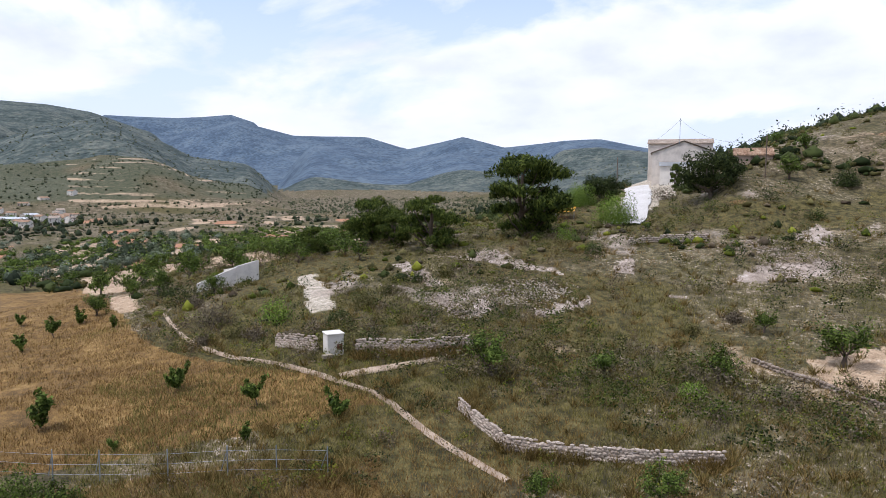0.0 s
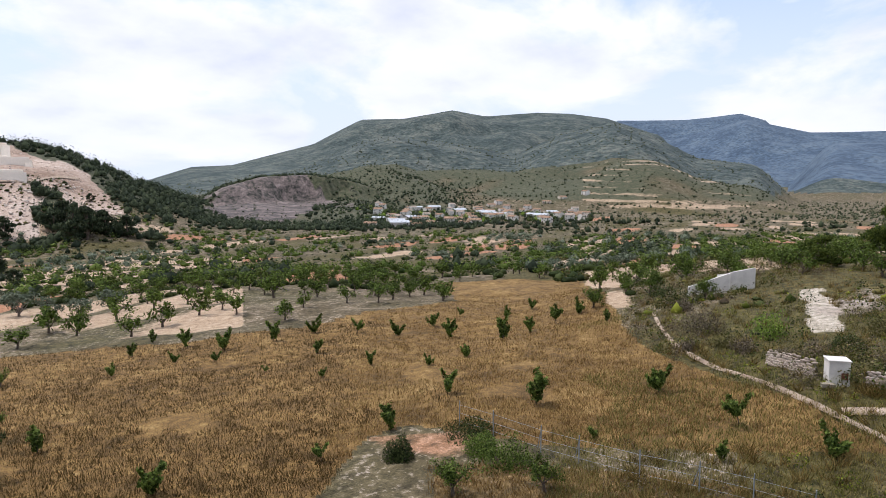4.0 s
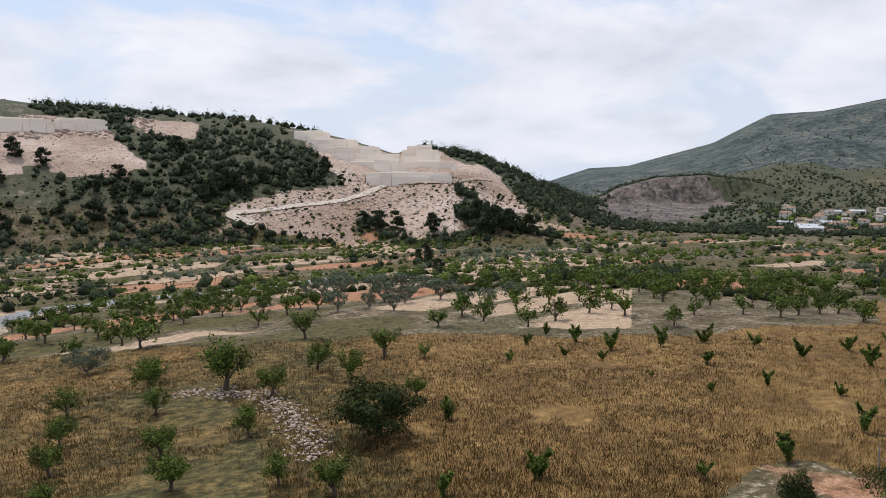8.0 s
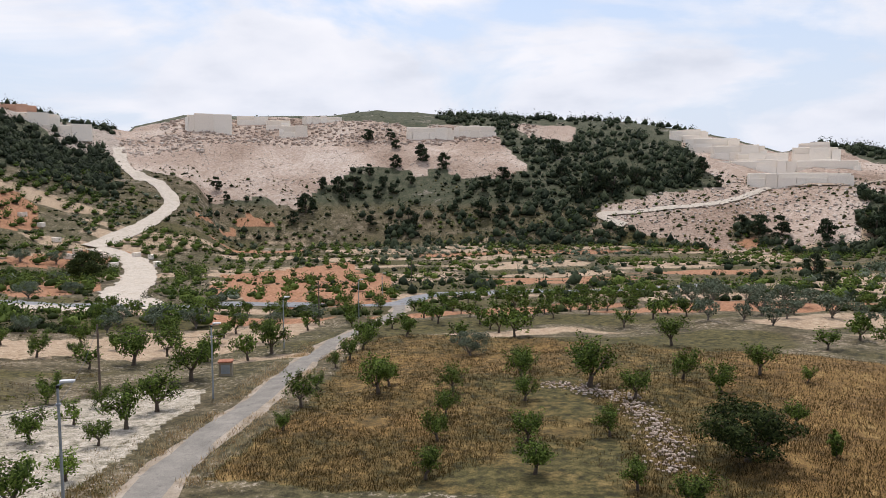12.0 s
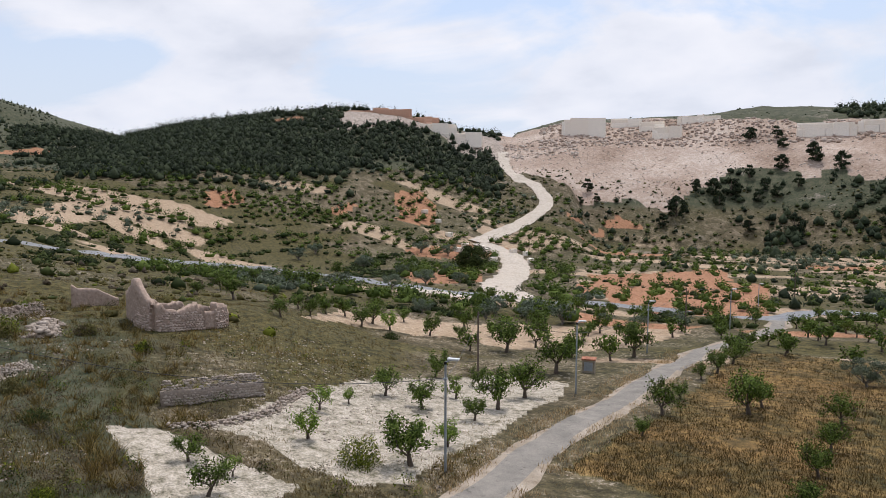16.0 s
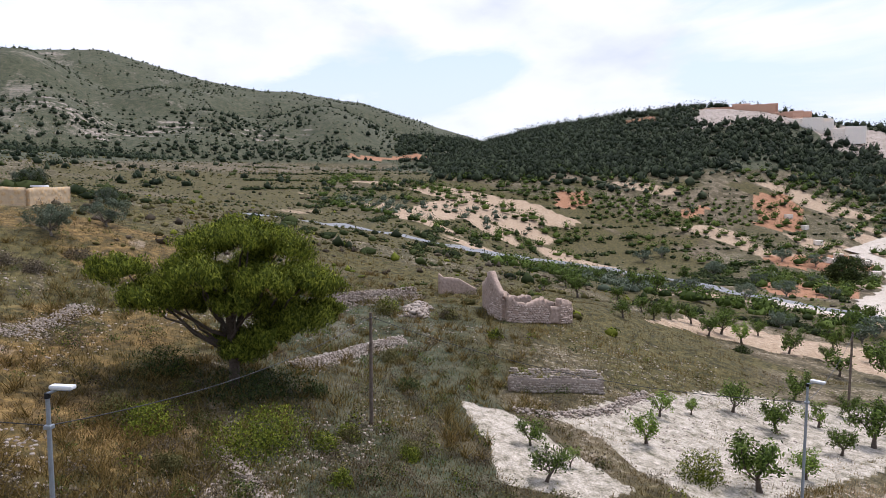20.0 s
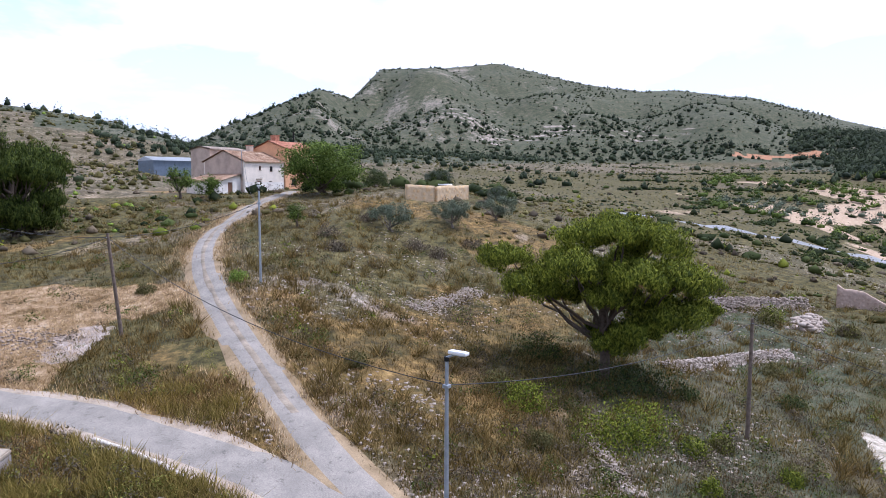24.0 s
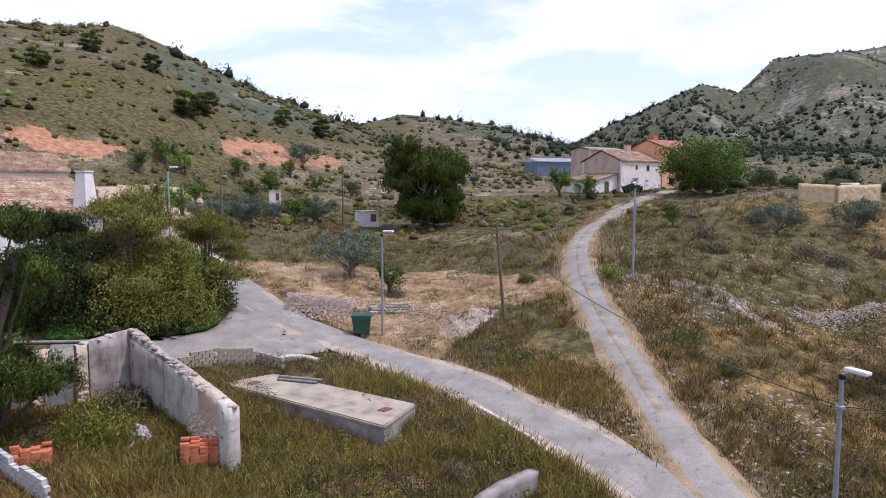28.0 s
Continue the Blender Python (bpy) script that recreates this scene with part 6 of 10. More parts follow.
LAST_BUSHES = (("scrub", 159.2, 35.3, 0.9, 1.1),
    ("scrub", 151.9, 60.9, 0.9, 0.9),
    ("dark", 122.4, 178.6, 1.8, 1.2),
    ("dark", 119.4, 242.8, 5.5, 0.9),
    ("grey", 130.2, 130.7, 1.6, 1.3),
    ("dark", 133.0, 88.8, 0.9, 1.5),
    ("bright", 202.7, 51.5, 0.9, 1.0),
    ("grey", 195.5, 68.4, 1.3, 1.2),
    ("grey", 192.3, 75.0, 1.3, 1.3),
    ("grey", 186.7, 66.0, 1.2, 1.1),
    ("grey", 220.1, 53.7, 0.8, 1.3),
    ("scrub", 209.4, 54.4, 0.7, 1.4),
    ("grey", 194.9, 62.6, 1.0, 1.6),
    ("grey", 188.5, 67.2, 1.1, 1.6),
    ("grey", 183.9, 71.2, 1.1, 1.5),
    ("scrub", 193.8, 38.2, 0.9, 1.3))
for b, d, t, w, kind in ((246.6, 46.6, 5.0, 0.62, "dark"), (243.6, 46.0, 5.4, 0.6, "dark"), (241.0, 45.6, 6.2, 0.55, "tamarisk"), (238.6, 46.0, 6.6, 0.52, "tamarisk"), (236.4, 47.0, 5.6, 0.55, "tamarisk"), (234.9, 48.4, 3.8, 0.6, "dark")):
    shrub(kind, b, d, t * 0.72, w * 1.1, "dense feathery shrub crowding the garden's edge" if kind == "tamarisk" else "dense dark green garden shrub", 9000, 0.2)
BUSH_LABEL = {'dark': 'dark green shrub on the dry slope', 'scrub': 'olive-green shrub on the dry slope', 'grey': 'grey-brown dry shrub on the slope', 'green': 'low bright green shrub on stony ground', 'bright': 'yellow-green leafy bush on the slope'}
for kind, b, d, t, w in (*SLOPE_BUSHES, *MORE_BUSHES, *LAST_BUSHES):
    shrub(kind, b, d, t, w * 0.8, BUSH_LABEL[kind], 3000 if t > 3 else 1000 if d < 60 else 600, 0.17 if d < 60 else 0.27)


# ---- built things ----
def part(name, bm, material, parent, label=""):
    me = bpy.data.meshes.new(name)
    bm.normal_update()
    bm.to_mesh(me)
    bm.free()
    me.materials.append(material)
    ob = new(name, me)
    ob.parent = parent
    return tagged(ob, label)


def box(x0, y0, z0, x1, y1, z1, bevel=0.0, bm=None):
    own = bmesh.new()
    m = Matrix.Translation(((x0 + x1) / 2, (y0 + y1) / 2, (z0 + z1) / 2)) @ Matrix.Diagonal((x1 - x0, y1 - y0, z1 - z0, 1))
    bmesh.ops.create_cube(own, size=1, matrix=m)
    if bevel:
        bmesh.ops.bevel(own, geom=own.edges[:], offset=bevel, segments=2, affect="EDGES", profile=0.6)
    if bm is None:
        return own
    tmp = bpy.data.meshes.new("tmp")
    own.to_mesh(tmp)
    own.free()
    bm.from_mesh(tmp)
    bpy.data.meshes.remove(tmp)
    return bm


def rod(a, b, r0, r1=None, sides=10, bm=None):
    bm = bm or bmesh.new()
    a, b = Vector(a), Vector(b)
    m = Matrix.Translation((a + b) / 2) @ (b - a).to_track_quat("Z", "Y").to_matrix().to_4x4()
    bmesh.ops.create_cone(bm, cap_ends=True, segments=sides, radius1=r0, radius2=r0 if r1 is None else r1, depth=(b - a).length, matrix=m)
    return bm


def set_at(ob, bearing, distance, turn=0.0, sink=0.0, z=None):
    x, y = spot(bearing, distance)
    ob.matrix_basis = Matrix.Translation((x, y, (ground_z(x, y) if z is None else z) - sink)) @ Matrix.Rotation(radians(turn), 4, "Z")
    return ob


def panel(w, h, t, holes=(), top=None, y=0.0):
    """A wall in the xz plane, t thick towards +y, with rectangular openings through it; top(x) gives a sloping head."""
    bm = bmesh.new()
    xs = sorted({0.0, w, *(v for q in holes for v in (q[0], q[0] + q[2])), *((w / 2,) if top else ())})
    zs = sorted({0.0, h, *(v for q in holes for v in (q[1], q[1] + q[3]))})

    def solid(i, k):
        if not (0 <= i < len(xs) - 1 and 0 <= k < len(zs) - 1):
            return False
        cx, cz = (xs[i] + xs[i + 1]) / 2, (zs[k] + zs[k + 1]) / 2
        return not any(q[0] < cx < q[0] + q[2] and q[1] < cz < q[1] + q[3] for q in holes)

    def quad(*c):
        bm.faces.new([bm.verts.new(p) for p in c])

    for i in range(len(xs) - 1):
        for k in range(len(zs) - 1):
            if not solid(i, k):
                continue
            a, b, c, d = xs[i], xs[i + 1], zs[k], zs[k + 1]
            last = top and k == len(zs) - 2
            da, db = (top(a), top(b)) if last else (d, d)
            quad((a, y, c), (b, y, c), (b, y, db), (a, y, da))
            quad((b, y + t, c), (a, y + t, c), (a, y + t, da), (b, y + t, db))
            if not solid(i - 1, k):
                quad((a, y + t, c), (a, y, c), (a, y, da), (a, y + t, da))
            if not solid(i + 1, k):
                quad((b, y, c), (b, y + t, c), (b, y + t, db), (b, y, db))
            if not solid(i, k - 1):
                quad((a, y + t, c), (b, y + t, c), (b, y, c), (a, y, c))
            if not solid(i, k + 1):
                quad((a, y, da), (b, y, db), (b, y + t, db), (a, y + t, da))
    return bm


def turned(bm, m):
    bmesh.ops.transform(bm, matrix=m, verts=bm.verts[:])
    return bm


def tile_slope(w, run, rise, pitch=0.24, thick=0.09, across=4, rows=9):
    """A slope of barrel tiles: columns of half rounds in stepped courses, eave at y = 0 rising to y = run."""
    n = max(4, int(w / pitch)) * across
    xs = np.linspace(0, w, n + 1)
    bm = bmesh.new()
    wave = 0.095 * np.abs(np.cos(xs / pitch * math.pi))
    lines = []
    for k in range(rows):
        for s, drop in ((k / rows, 0.0), ((k + 1) / rows, -0.035)):
            lines.append([bm.verts.new((x, run * s, rise * s + thick + wv + drop * 0 + (0.03 if s == k / rows else 0))) for x, wv in zip(xs, wave)])
    under_line = [bm.verts.new((x, 0, 0)) for x in xs]
    under_top = [bm.verts.new((x, run, rise)) for x in xs]
    rowset = [under_line, *lines, under_top]
    for a, b in zip(rowset[:-1], rowset[1:]):
        for i in range(n):
            bm.faces.new((a[i], a[i + 1], b[i + 1], b[i]))
    for i in range(n):
        bm.faces.new((under_top[i], under_top[i + 1], under_line[i + 1], under_line[i]))
    return bm


def window(parent, x, z, w, h, y=0.0, frame_material=None, shutter=None, sill=True, m=None):
    """A window set into its opening: frame, pane and sill."""
    m = m or Matrix()
    root = part("window", turned(box(x, y + 0.12, z, x + w, y + 0.14, z + h), m), GLASS_DARK, parent, "dark window pane")
    fr = bmesh.new()
    for a in ((x, z, x + w, z + 0.06), (x, z + h - 0.06, x + w, z + h), (x, z + 0.06, x + 0.06, z + h - 0.06), (x + w - 0.06, z + 0.06, x + w, z + h - 0.06), (x + w / 2 - 0.03, z + 0.06, x + w / 2 + 0.03, z + h - 0.06)):
        box(a[0], y + 0.07, a[1], a[2], y + 0.118, a[3], 0, fr)
    part("frame", turned(fr, m), frame_material or WOOD_BROWN, root, "brown wooden frame")
    if sill:
        part("sill", turned(box(x - 0.08, y - 0.07, z - 0.07, x + w + 0.08, y + 0.1, z - 0.003, 0.01), m), CONCRETE_PALE, root)
    if shutter:
        part("shutter", turned(box(x + 0.06, y + 0.03, z + h * 0.4, x + w - 0.06, y + 0.066, z + h - 0.06), m), shutter, root, "lowered roller shutter")
    return root


def house(name, label, w, d, eave, ridge, walls, roof, holes=(), ridge_along="x", doors=(), overhang=0.3, base=0.6, tiles=0.24):
    """A gabled house: x along its front, y into its depth, its front at y = 0."""
    root = thing(name, label, "house")
    t = 0.3
    down = Matrix.Translation((0, 0, -base))
    flat_holes = [(a, b + base, c, e) for a, b, c, e, *_ in (*holes, *doors)]
    along = ridge_along == "x"

    def peak(span):
        return lambda q: eave + base + (ridge - eave) * (1 - abs(q / span * 2 - 1))

    part("wall", turned(panel(w, eave + base, t, flat_holes, None if along else peak(w)), down), walls, root)
    part("wall", turned(panel(w, eave + base, t, (), None if along else peak(w)), down @ Matrix.Translation((0, d - t, 0))), walls, root)
    for side in (0.0, w - t):
        m = Matrix.Translation((side + t, t, 0)) @ Matrix.Rotation(math.pi / 2, 4, "Z")
        head = peak(d) if along else None
        inner = (lambda q: head(q + t)) if along else None
        part("wall", turned(panel(d - 2 * t, eave + base, t, (), inner), down @ m), walls if side else (walls if name != "cottage" else RENDER_GREY), root)
    span = (d if along else w) / 2
    slope = (ridge - eave) / span
    run, rise = span + overhang, (ridge - eave) + overhang * slope
    length = (w if along else d) + 2 * 0.2
    for flip in (False, True):
        bm = tile_slope(length, run, rise, tiles, rows=max(3, int(run / (2.1 * tiles))), across=2 if length > 7 else 4)
        m = Matrix.Translation((-0.2, -overhang, eave - overhang * slope)) if along else Matrix.Translation((-overhang, d + 0.2, eave - overhang * slope)) @ Matrix.Rotation(-math.pi / 2, 4, "Z")
        if flip:
            c = Matrix.Translation((w / 2, d / 2, 0)) @ Matrix.Rotation(math.pi, 4, "Z") @ Matrix.Translation((-w / 2, -d / 2, 0))
            m = c @ m
        part("roof", turned(bm, m), roof, root, "weathered clay tile roof slope")
    for q in holes:
        window(root, q[0], q[1], q[2], q[3], shutter=q[4] if len(q) > 4 else None)
    for q in doors:
        leaf = part("door", box(q[0], 0.1, q[1], q[0] + q[2], 0.15, q[1] + q[3]), q[4], root, "closed wooden door")
        part("door_frame", box(q[0] - 0.1, -0.03, q[1], q[0] - 0.003, 0.06, q[1] + q[3] + 0.1), PLASTER_WHITE, leaf)
        part("door_frame", box(q[0] + q[2] + 0.003, -0.03, q[1], q[0] + q[2] + 0.1, 0.06, q[1] + q[3] + 0.1), PLASTER_WHITE, leaf)
    return root


def chimney(parent, x, y, z0, z1, s, material, cap):
    c = part("chimney", box(x - s / 2, y - s / 2, z0, x + s / 2, y + s / 2, z1, 0.02), material, parent)
    part("chimney_cap", box(x - s / 2 - 0.08, y - s / 2 - 0.08, z1, x + s / 2 + 0.08, y + s / 2 + 0.08, z1 + 0.12, 0.02), cap, c)
    return c


def clay_material(name, dark, mid, light):
    k = Nodes(name, 0.9)
    a = k.ramp(k.noise(0.9, 6, 0.65), (0.3, dark), (0.5, mid), (0.7, light))
    b = k.ramp(k.noise(5, 4, 0.7), (0.36, 0.5), (0.64, 1.2))
    k.colour(k.mix(1.0, a, b, "MULTIPLY")).bump(k.noise(20, 3), 0.3)
    return k.m


def masonry_material(name, stone_dark, stone_light, joint, scale):
    """Rubble masonry: rounded stones in lighter mortar, with relief."""
    k = Nodes(name, 0.95)
    warp_ = k.mix(0.12, k.space, k.noise(2.0, 3))
    cells = k.cells(scale, warp_)
    tone = k.ramp(k.noise(scale * 0.8, 2), (0.3, stone_dark), (0.7, stone_light))
    gap = k.ramp(cells.outputs["Distance"], (0.28, 0.0), (0.5, 1.0))
    k.colour(k.mix(k.math("MULTIPLY", gap, 0.8), tone, joint)).bump(k.math("SUBTRACT", 1.0, cells.outputs["Distance"]), 0.9, 0.06)
    return k.m


CLAY = clay_material("clay_tile", (0.15, 0.085, 0.052), (0.33, 0.21, 0.135), (0.50, 0.385, 0.275))
CLAY_RED = clay_material("clay_tile_red", (0.33, 0.13, 0.075), (0.45, 0.20, 0.125), (0.52, 0.28, 0.19))
CLAY_GREY = clay_material("clay_tile_grey", (0.26, 0.21, 0.165), (0.38, 0.31, 0.25), (0.48, 0.42, 0.35))
PLASTER_WHITE = plain("white_plaster", (0.74, 0.70, 0.64), 0.9, 0, 0.16, 0.9)
PLASTER_CREAM = plain("cream_plaster", (0.76, 0.68, 0.58), 0.9, 0, 0.16, 0.7)
PLASTER_ORANGE = plain("orange_plaster", (0.70, 0.38, 0.21), 0.9, 0, 0.12, 0.7)
RENDER_GREY = plain("grey_brown_render", (0.52, 0.41, 0.33), 0.95, 0, 0.24, 0.6, 0.4)
RENDER_OLD = plain("weathered_grey_render", (0.27, 0.24, 0.215), 0.95, 0, 0.55, 0.9, 0.6)
RENDER_PALE = plain("pale_grey_render", (0.62, 0.565, 0.505), 0.95, 0, 0.25, 0.7, 0.4)
def stained_plaster(name, dark, mid, light, bare):
    """Old lime plaster: rain streaks, lichen blotches and spots where it has come away from the stone."""
    k = Nodes(name, 0.95)
    tall_ = k.n.new("ShaderNodeMapping")
    tall_.inputs["Scale"].default_value = (2.6, 2.6, 0.35)
    k.l.new(k.space, tall_.inputs[0])
    streak = k.noise(1.0, 6, 0.7, tall_.outputs[0])
    base = k.ramp(k.mix(0.5, streak, k.noise(1.3, 6, 0.65)), (0.36, dark), (0.5, mid), (0.62, light))
    lost = k.ramp(k.noise(1.9, 7, 0.7), (0.6, 0.0), (0.63, 1.0))
    stone = k.ramp(k.cells(5.0).outputs["Distance"], (0.1, bare), (0.5, tuple(v * 0.45 for v in bare)))
    grain = k.ramp(k.noise(30, 3), (0.3, 0.75), (0.7, 1.1))
    k.colour(k.mix(1.0, k.mix(lost, base, stone), grain, "MULTIPLY")).bump(k.mix(0.5, k.noise(24, 4), lost), 0.6, 0.03)
    return k.m


STAINED = stained_plaster("stained_grey_plaster", (0.14, 0.12, 0.10), (0.32, 0.275, 0.24), (0.45, 0.40, 0.35), (0.40, 0.29, 0.18))
LIMEWASH = stained_plaster("flaking_limewash", (0.28, 0.245, 0.20), (0.52, 0.47, 0.405), (0.64, 0.595, 0.53), (0.43, 0.34, 0.24))
MASONRY = masonry_material("rubble_masonry", (0.34, 0.25, 0.17), (0.55, 0.42, 0.29), (0.42, 0.35, 0.27), 3.6)
MASONRY_PINK = masonry_material("pink_rubble_masonry", (0.24, 0.165, 0.125), (0.52, 0.39, 0.31), (0.36, 0.275, 0.22), 3.4)
MASONRY_OCHRE = masonry_material("ochre_masonry", (0.46, 0.30, 0.14), (0.66, 0.47, 0.26), (0.52, 0.40, 0.26), 2.2)
WOOD_BROWN = plain("brown_wood", (0.16, 0.085, 0.05), 0.7, 0, 0.3, 5.0)
WOOD_GREY = plain("grey_weathered_wood", (0.20, 0.19, 0.18), 0.9, 0, 0.35, 4.0, 0.5)
DOOR_RED = plain("dark_red_door", (0.17, 0.025, 0.025), 0.6, 0, 0.2, 5.0)
METAL_BLUE = plain("blue_grey_sheet", (0.17, 0.22, 0.28), 0.55, 0.2, 0.15, 1.2, 0.1)
METAL_ROOF = plain("pale_metal_roof", (0.55, 0.58, 0.6), 0.5, 0.2, 0.15, 1.2, 0.1)
BIN_GREEN = plain("dark_green_plastic", (0.012, 0.075, 0.04), 0.45, 0, 0.15, 3.0, 0.05)
RUBBER = plain("black_rubber", (0.015, 0.015, 0.015), 0.8)
BRICK_RED = stony("red_clay_brick", (0.38, 0.10, 0.045), (0.50, 0.15, 0.07), (0.60, 0.22, 0.11))
BLOCK_GREY = stony("concrete_block", (0.36, 0.34, 0.31), (0.46, 0.44, 0.41), (0.56, 0.54, 0.5))
RUST = plain("rusty_iron", (0.19, 0.075, 0.05), 0.8, 0.2, 0.3, 5.0)
YELLOW = plain("yellow_sheet", (0.75, 0.42, 0.03), 0.6, 0, 0.15, 2.0)
CUT_STONE = stony("sawn_limestone", (0.80, 0.68, 0.56), (0.89, 0.79, 0.67), (0.93, 0.86, 0.76))
CUT_RED = stony("red_quarry_rock", (0.42, 0.22, 0.14), (0.54, 0.32, 0.22), (0.62, 0.42, 0.31))
PEBBLE = stony("limestone_pebbles", (0.27, 0.215, 0.17), (0.43, 0.36, 0.295), (0.60, 0.53, 0.455))
gk = Nodes("dark_glass", 0.08)
gk.colour(gk.ramp(gk.noise(3), (0.3, (0.012, 0.014, 0.017)), (0.7, (0.03, 0.035, 0.04))))
GLASS_DARK = gk.m

# --- the houses at the end of the farm track
cottage = house("cottage", "cream two-storey cottage with clay tile roof and red door", 10.2, 10.0, 5.6, 7.5, PLASTER_CREAM, CLAY,
                holes=((3.6, 4.1, 0.55, 0.75), (6.4, 3.9, 0.75, 0.95), (6.1, 1.35, 0.9, 0.8)), doors=((3.1, 0, 0.95, 2.15, DOOR_RED), ))
set_at(cottage, 201.75, 129.6, 156.8, 0.1)
for i in range(16):   # dark stones set in the white plinth
    q = random.Random(i)
    x, z, s = q.uniform(0.4, 9.8), q.uniform(0.5, 1.7), q.uniform(0.12, 0.24)
    if 2.8 < x < 4.4:
        continue
    part("plinth_stone", box(x, -0.035, z, x + s, 0.02, z + s * 0.9, 0.03), RUST if i % 3 else BARK, cottage)
part("plinth", box(0.02, -0.02, 0, 10.18, -0.002, 1.95, 0), PLASTER_WHITE, cottage, "whitewashed lower wall")
part("lintel", box(2.85, -0.12, 2.35, 4.3, -0.022, 2.6, 0.02), CONCRETE_PALE, cottage)
chimney(cottage, 9.2, 7.6, 6.0, 8.9, 1.0, RENDER_GREY, CLAY_RED)
rodm = rod((-0.06, 0.5, 3.0), (-0.06, 0.5, 7.4), 0.05)
part("service_pole", rodm, STEEL, cottage, "thin grey metal service pole")
orange = house("village_house", "tall orange rendered house with red tile roof", 9.0, 8.0, 8.3, 9.7, PLASTER_ORANGE, CLAY_RED,
               holes=((1.6, 5.4, 1.7, 1.5, WOOD_BROWN), (5.6, 5.4, 1.5, 1.5, WOOD_BROWN), (1.8, 1.4, 1.4, 1.3)), doors=((5.6, 0, 1.1, 2.2, WOOD_BROWN),))
cx, cy = spot(201.75, 129.6)
ax = Vector((math.cos(radians(156.8)), math.sin(radians(156.8)), 0))
ay = Vector((-ax.y, ax.x, 0))


def beside(ob, dx, dy, turn=156.8, sink=0.1):
    p = Vector((cx, cy, 0)) + ax * dx + ay * dy
    ob.matrix_basis = Matrix.Translation((p.x, p.y, ground_z(cx, cy) - sink)) @ Matrix.Rotation(radians(turn), 4, "Z")
    return ob


beside(orange, 10.25, -0.3)
chimney(orange, 2.4, 4.6, 9.0, 10.9, 1.2, CLAY_RED, CLAY_RED)
part("flue", rod((8.2, 5.0, 8.6), (8.2, 5.0, 12.0), 0.16), RUBBER, orange, "black metal flue pipe")
back_house = house("old_house", "old grey-brown rendered house behind the cottage", 9.0, 5.0, 8.0, 8.5, RENDER_GREY, CLAY_GREY)
beside(back_house, 1.6, 10.1)
lean = thing("lean_to", "whitewashed lean-to store with clay tile roof", "shed")
part("wall", panel(5.0, 3.2, 0.25, ((2.0, 0.0, 1.1, 2.0),), lambda q: 2.2 + q / 5.0 * 1.2), PLASTER_WHITE, lean)
part("wall", turned(panel(7.4, 2.2, 0.25), Matrix.Translation((0.25, 0.26, 0)) @ Matrix.Rotation(math.pi / 2, 4, "Z")), PLASTER_CREAM, lean)
part("wall", turned(panel(5.0, 3.2, 0.25, (), lambda q: 2.2 + q / 5.0 * 1.2), Matrix.Translation((0, 7.7, 0))), PLASTER_CREAM, lean)
part("roof", turned(tile_slope(8.3, 5.3, 1.25, rows=8), Matrix.Translation((-0.25, 8.0, 2.12)) @ Matrix.Rotation(-math.pi / 2, 4, "Z")), CLAY, lean, "patched clay tile roof")
part("door", box(2.0, 0.12, 0.0, 3.1, 0.17, 2.0), WOOD_BROWN, lean, "dark wooden door")
beside(lean, -5.05, 0.9, sink=0.2)
shed = thing("metal_shed", "blue-grey corrugated metal shed with pale roof", "shed")
sb = bmesh.new()
for i in range(60):
    box(i * 0.25, 0, 0, i * 0.25 + 0.16, 0.05, 4.2, 0, sb)
part("cladding", sb, METAL_BLUE, shed, "ribbed metal cladding")
part("body", box(0, 0.055, -0.5, 15, 9, 4.2), METAL_BLUE, shed)
rb = bmesh.new()
for a, b in (((-0.3, -0.4, 4.22), (-0.3, 4.6, 5.4)), ((-0.3, 4.6, 5.4), (-0.3, 9.4, 4.22))):
    q = [rb.verts.new(p) for p in (a, (15.3, a[1], a[2]), (15.3, b[1], b[2]), b)]
    rb.faces.new(q)
bmesh.ops.solidify(rb, geom=rb.faces[:], thickness=0.08)
part("roof", rb, METAL_ROOF, shed)
set_at(shed, 208.2, 214, 145, 0.1)
for b, d, t, w, h, name, label in ((229.7, 107, 140, 1.7, 2.1, "well_house", "small white well house with a dark hatch"), (222.6, 95, 150, 2.6, 2.0, "hut", "small pale rendered hut below the pine")):
    hut = thing(name, label, "hut")
    part("wall", box(0, 0, -0.3, w, w, h, 0.02), PLASTER_WHITE, hut)
    part("roof", box(-0.08, -0.08, h + 0.003, w + 0.08, w + 0.08, h + 0.12, 0.02), CONCRETE_PALE, hut)
    part("hatch", box(w * 0.55, -0.03, h * 0.35, w * 0.85, -0.004, h * 0.85), WOOD_BROWN, hut, "dark hatch")
    set_at(hut, b, d, t)

# --- farmhouse on the east bank
farm = house("farmhouse", "pale grey rendered farmhouse with a wide gable", 11.6, 12.0, 6.6, 8.8, RENDER_PALE, CLAY_GREY, ridge_along="y")
set_at(farm, -16.3, 145.0, -108.2, 0.3)
wing = house("farmhouse_wing", "taller pale rendered wing of the farmhouse", 13.0, 8.0, 8.6, 9.6, RENDER_PALE, CLAY_GREY, ridge_along="x")
set_at(wing, -16.0, 158.0, -108.2, 0.5)
porch = thing("porch", "low white porch with a pale corrugated roof", "porch")
part("wall", panel(6.2, 4.0, 0.2), PLASTER_WHITE, porch)
part("wall", turned(panel(3.4, 4.0, 0.2), Matrix.Translation((0.2, 0.2, 0)) @ Matrix.Rotation(math.pi / 2, 4, "Z")), PLASTER_WHITE, porch)
pr = bmesh.new()
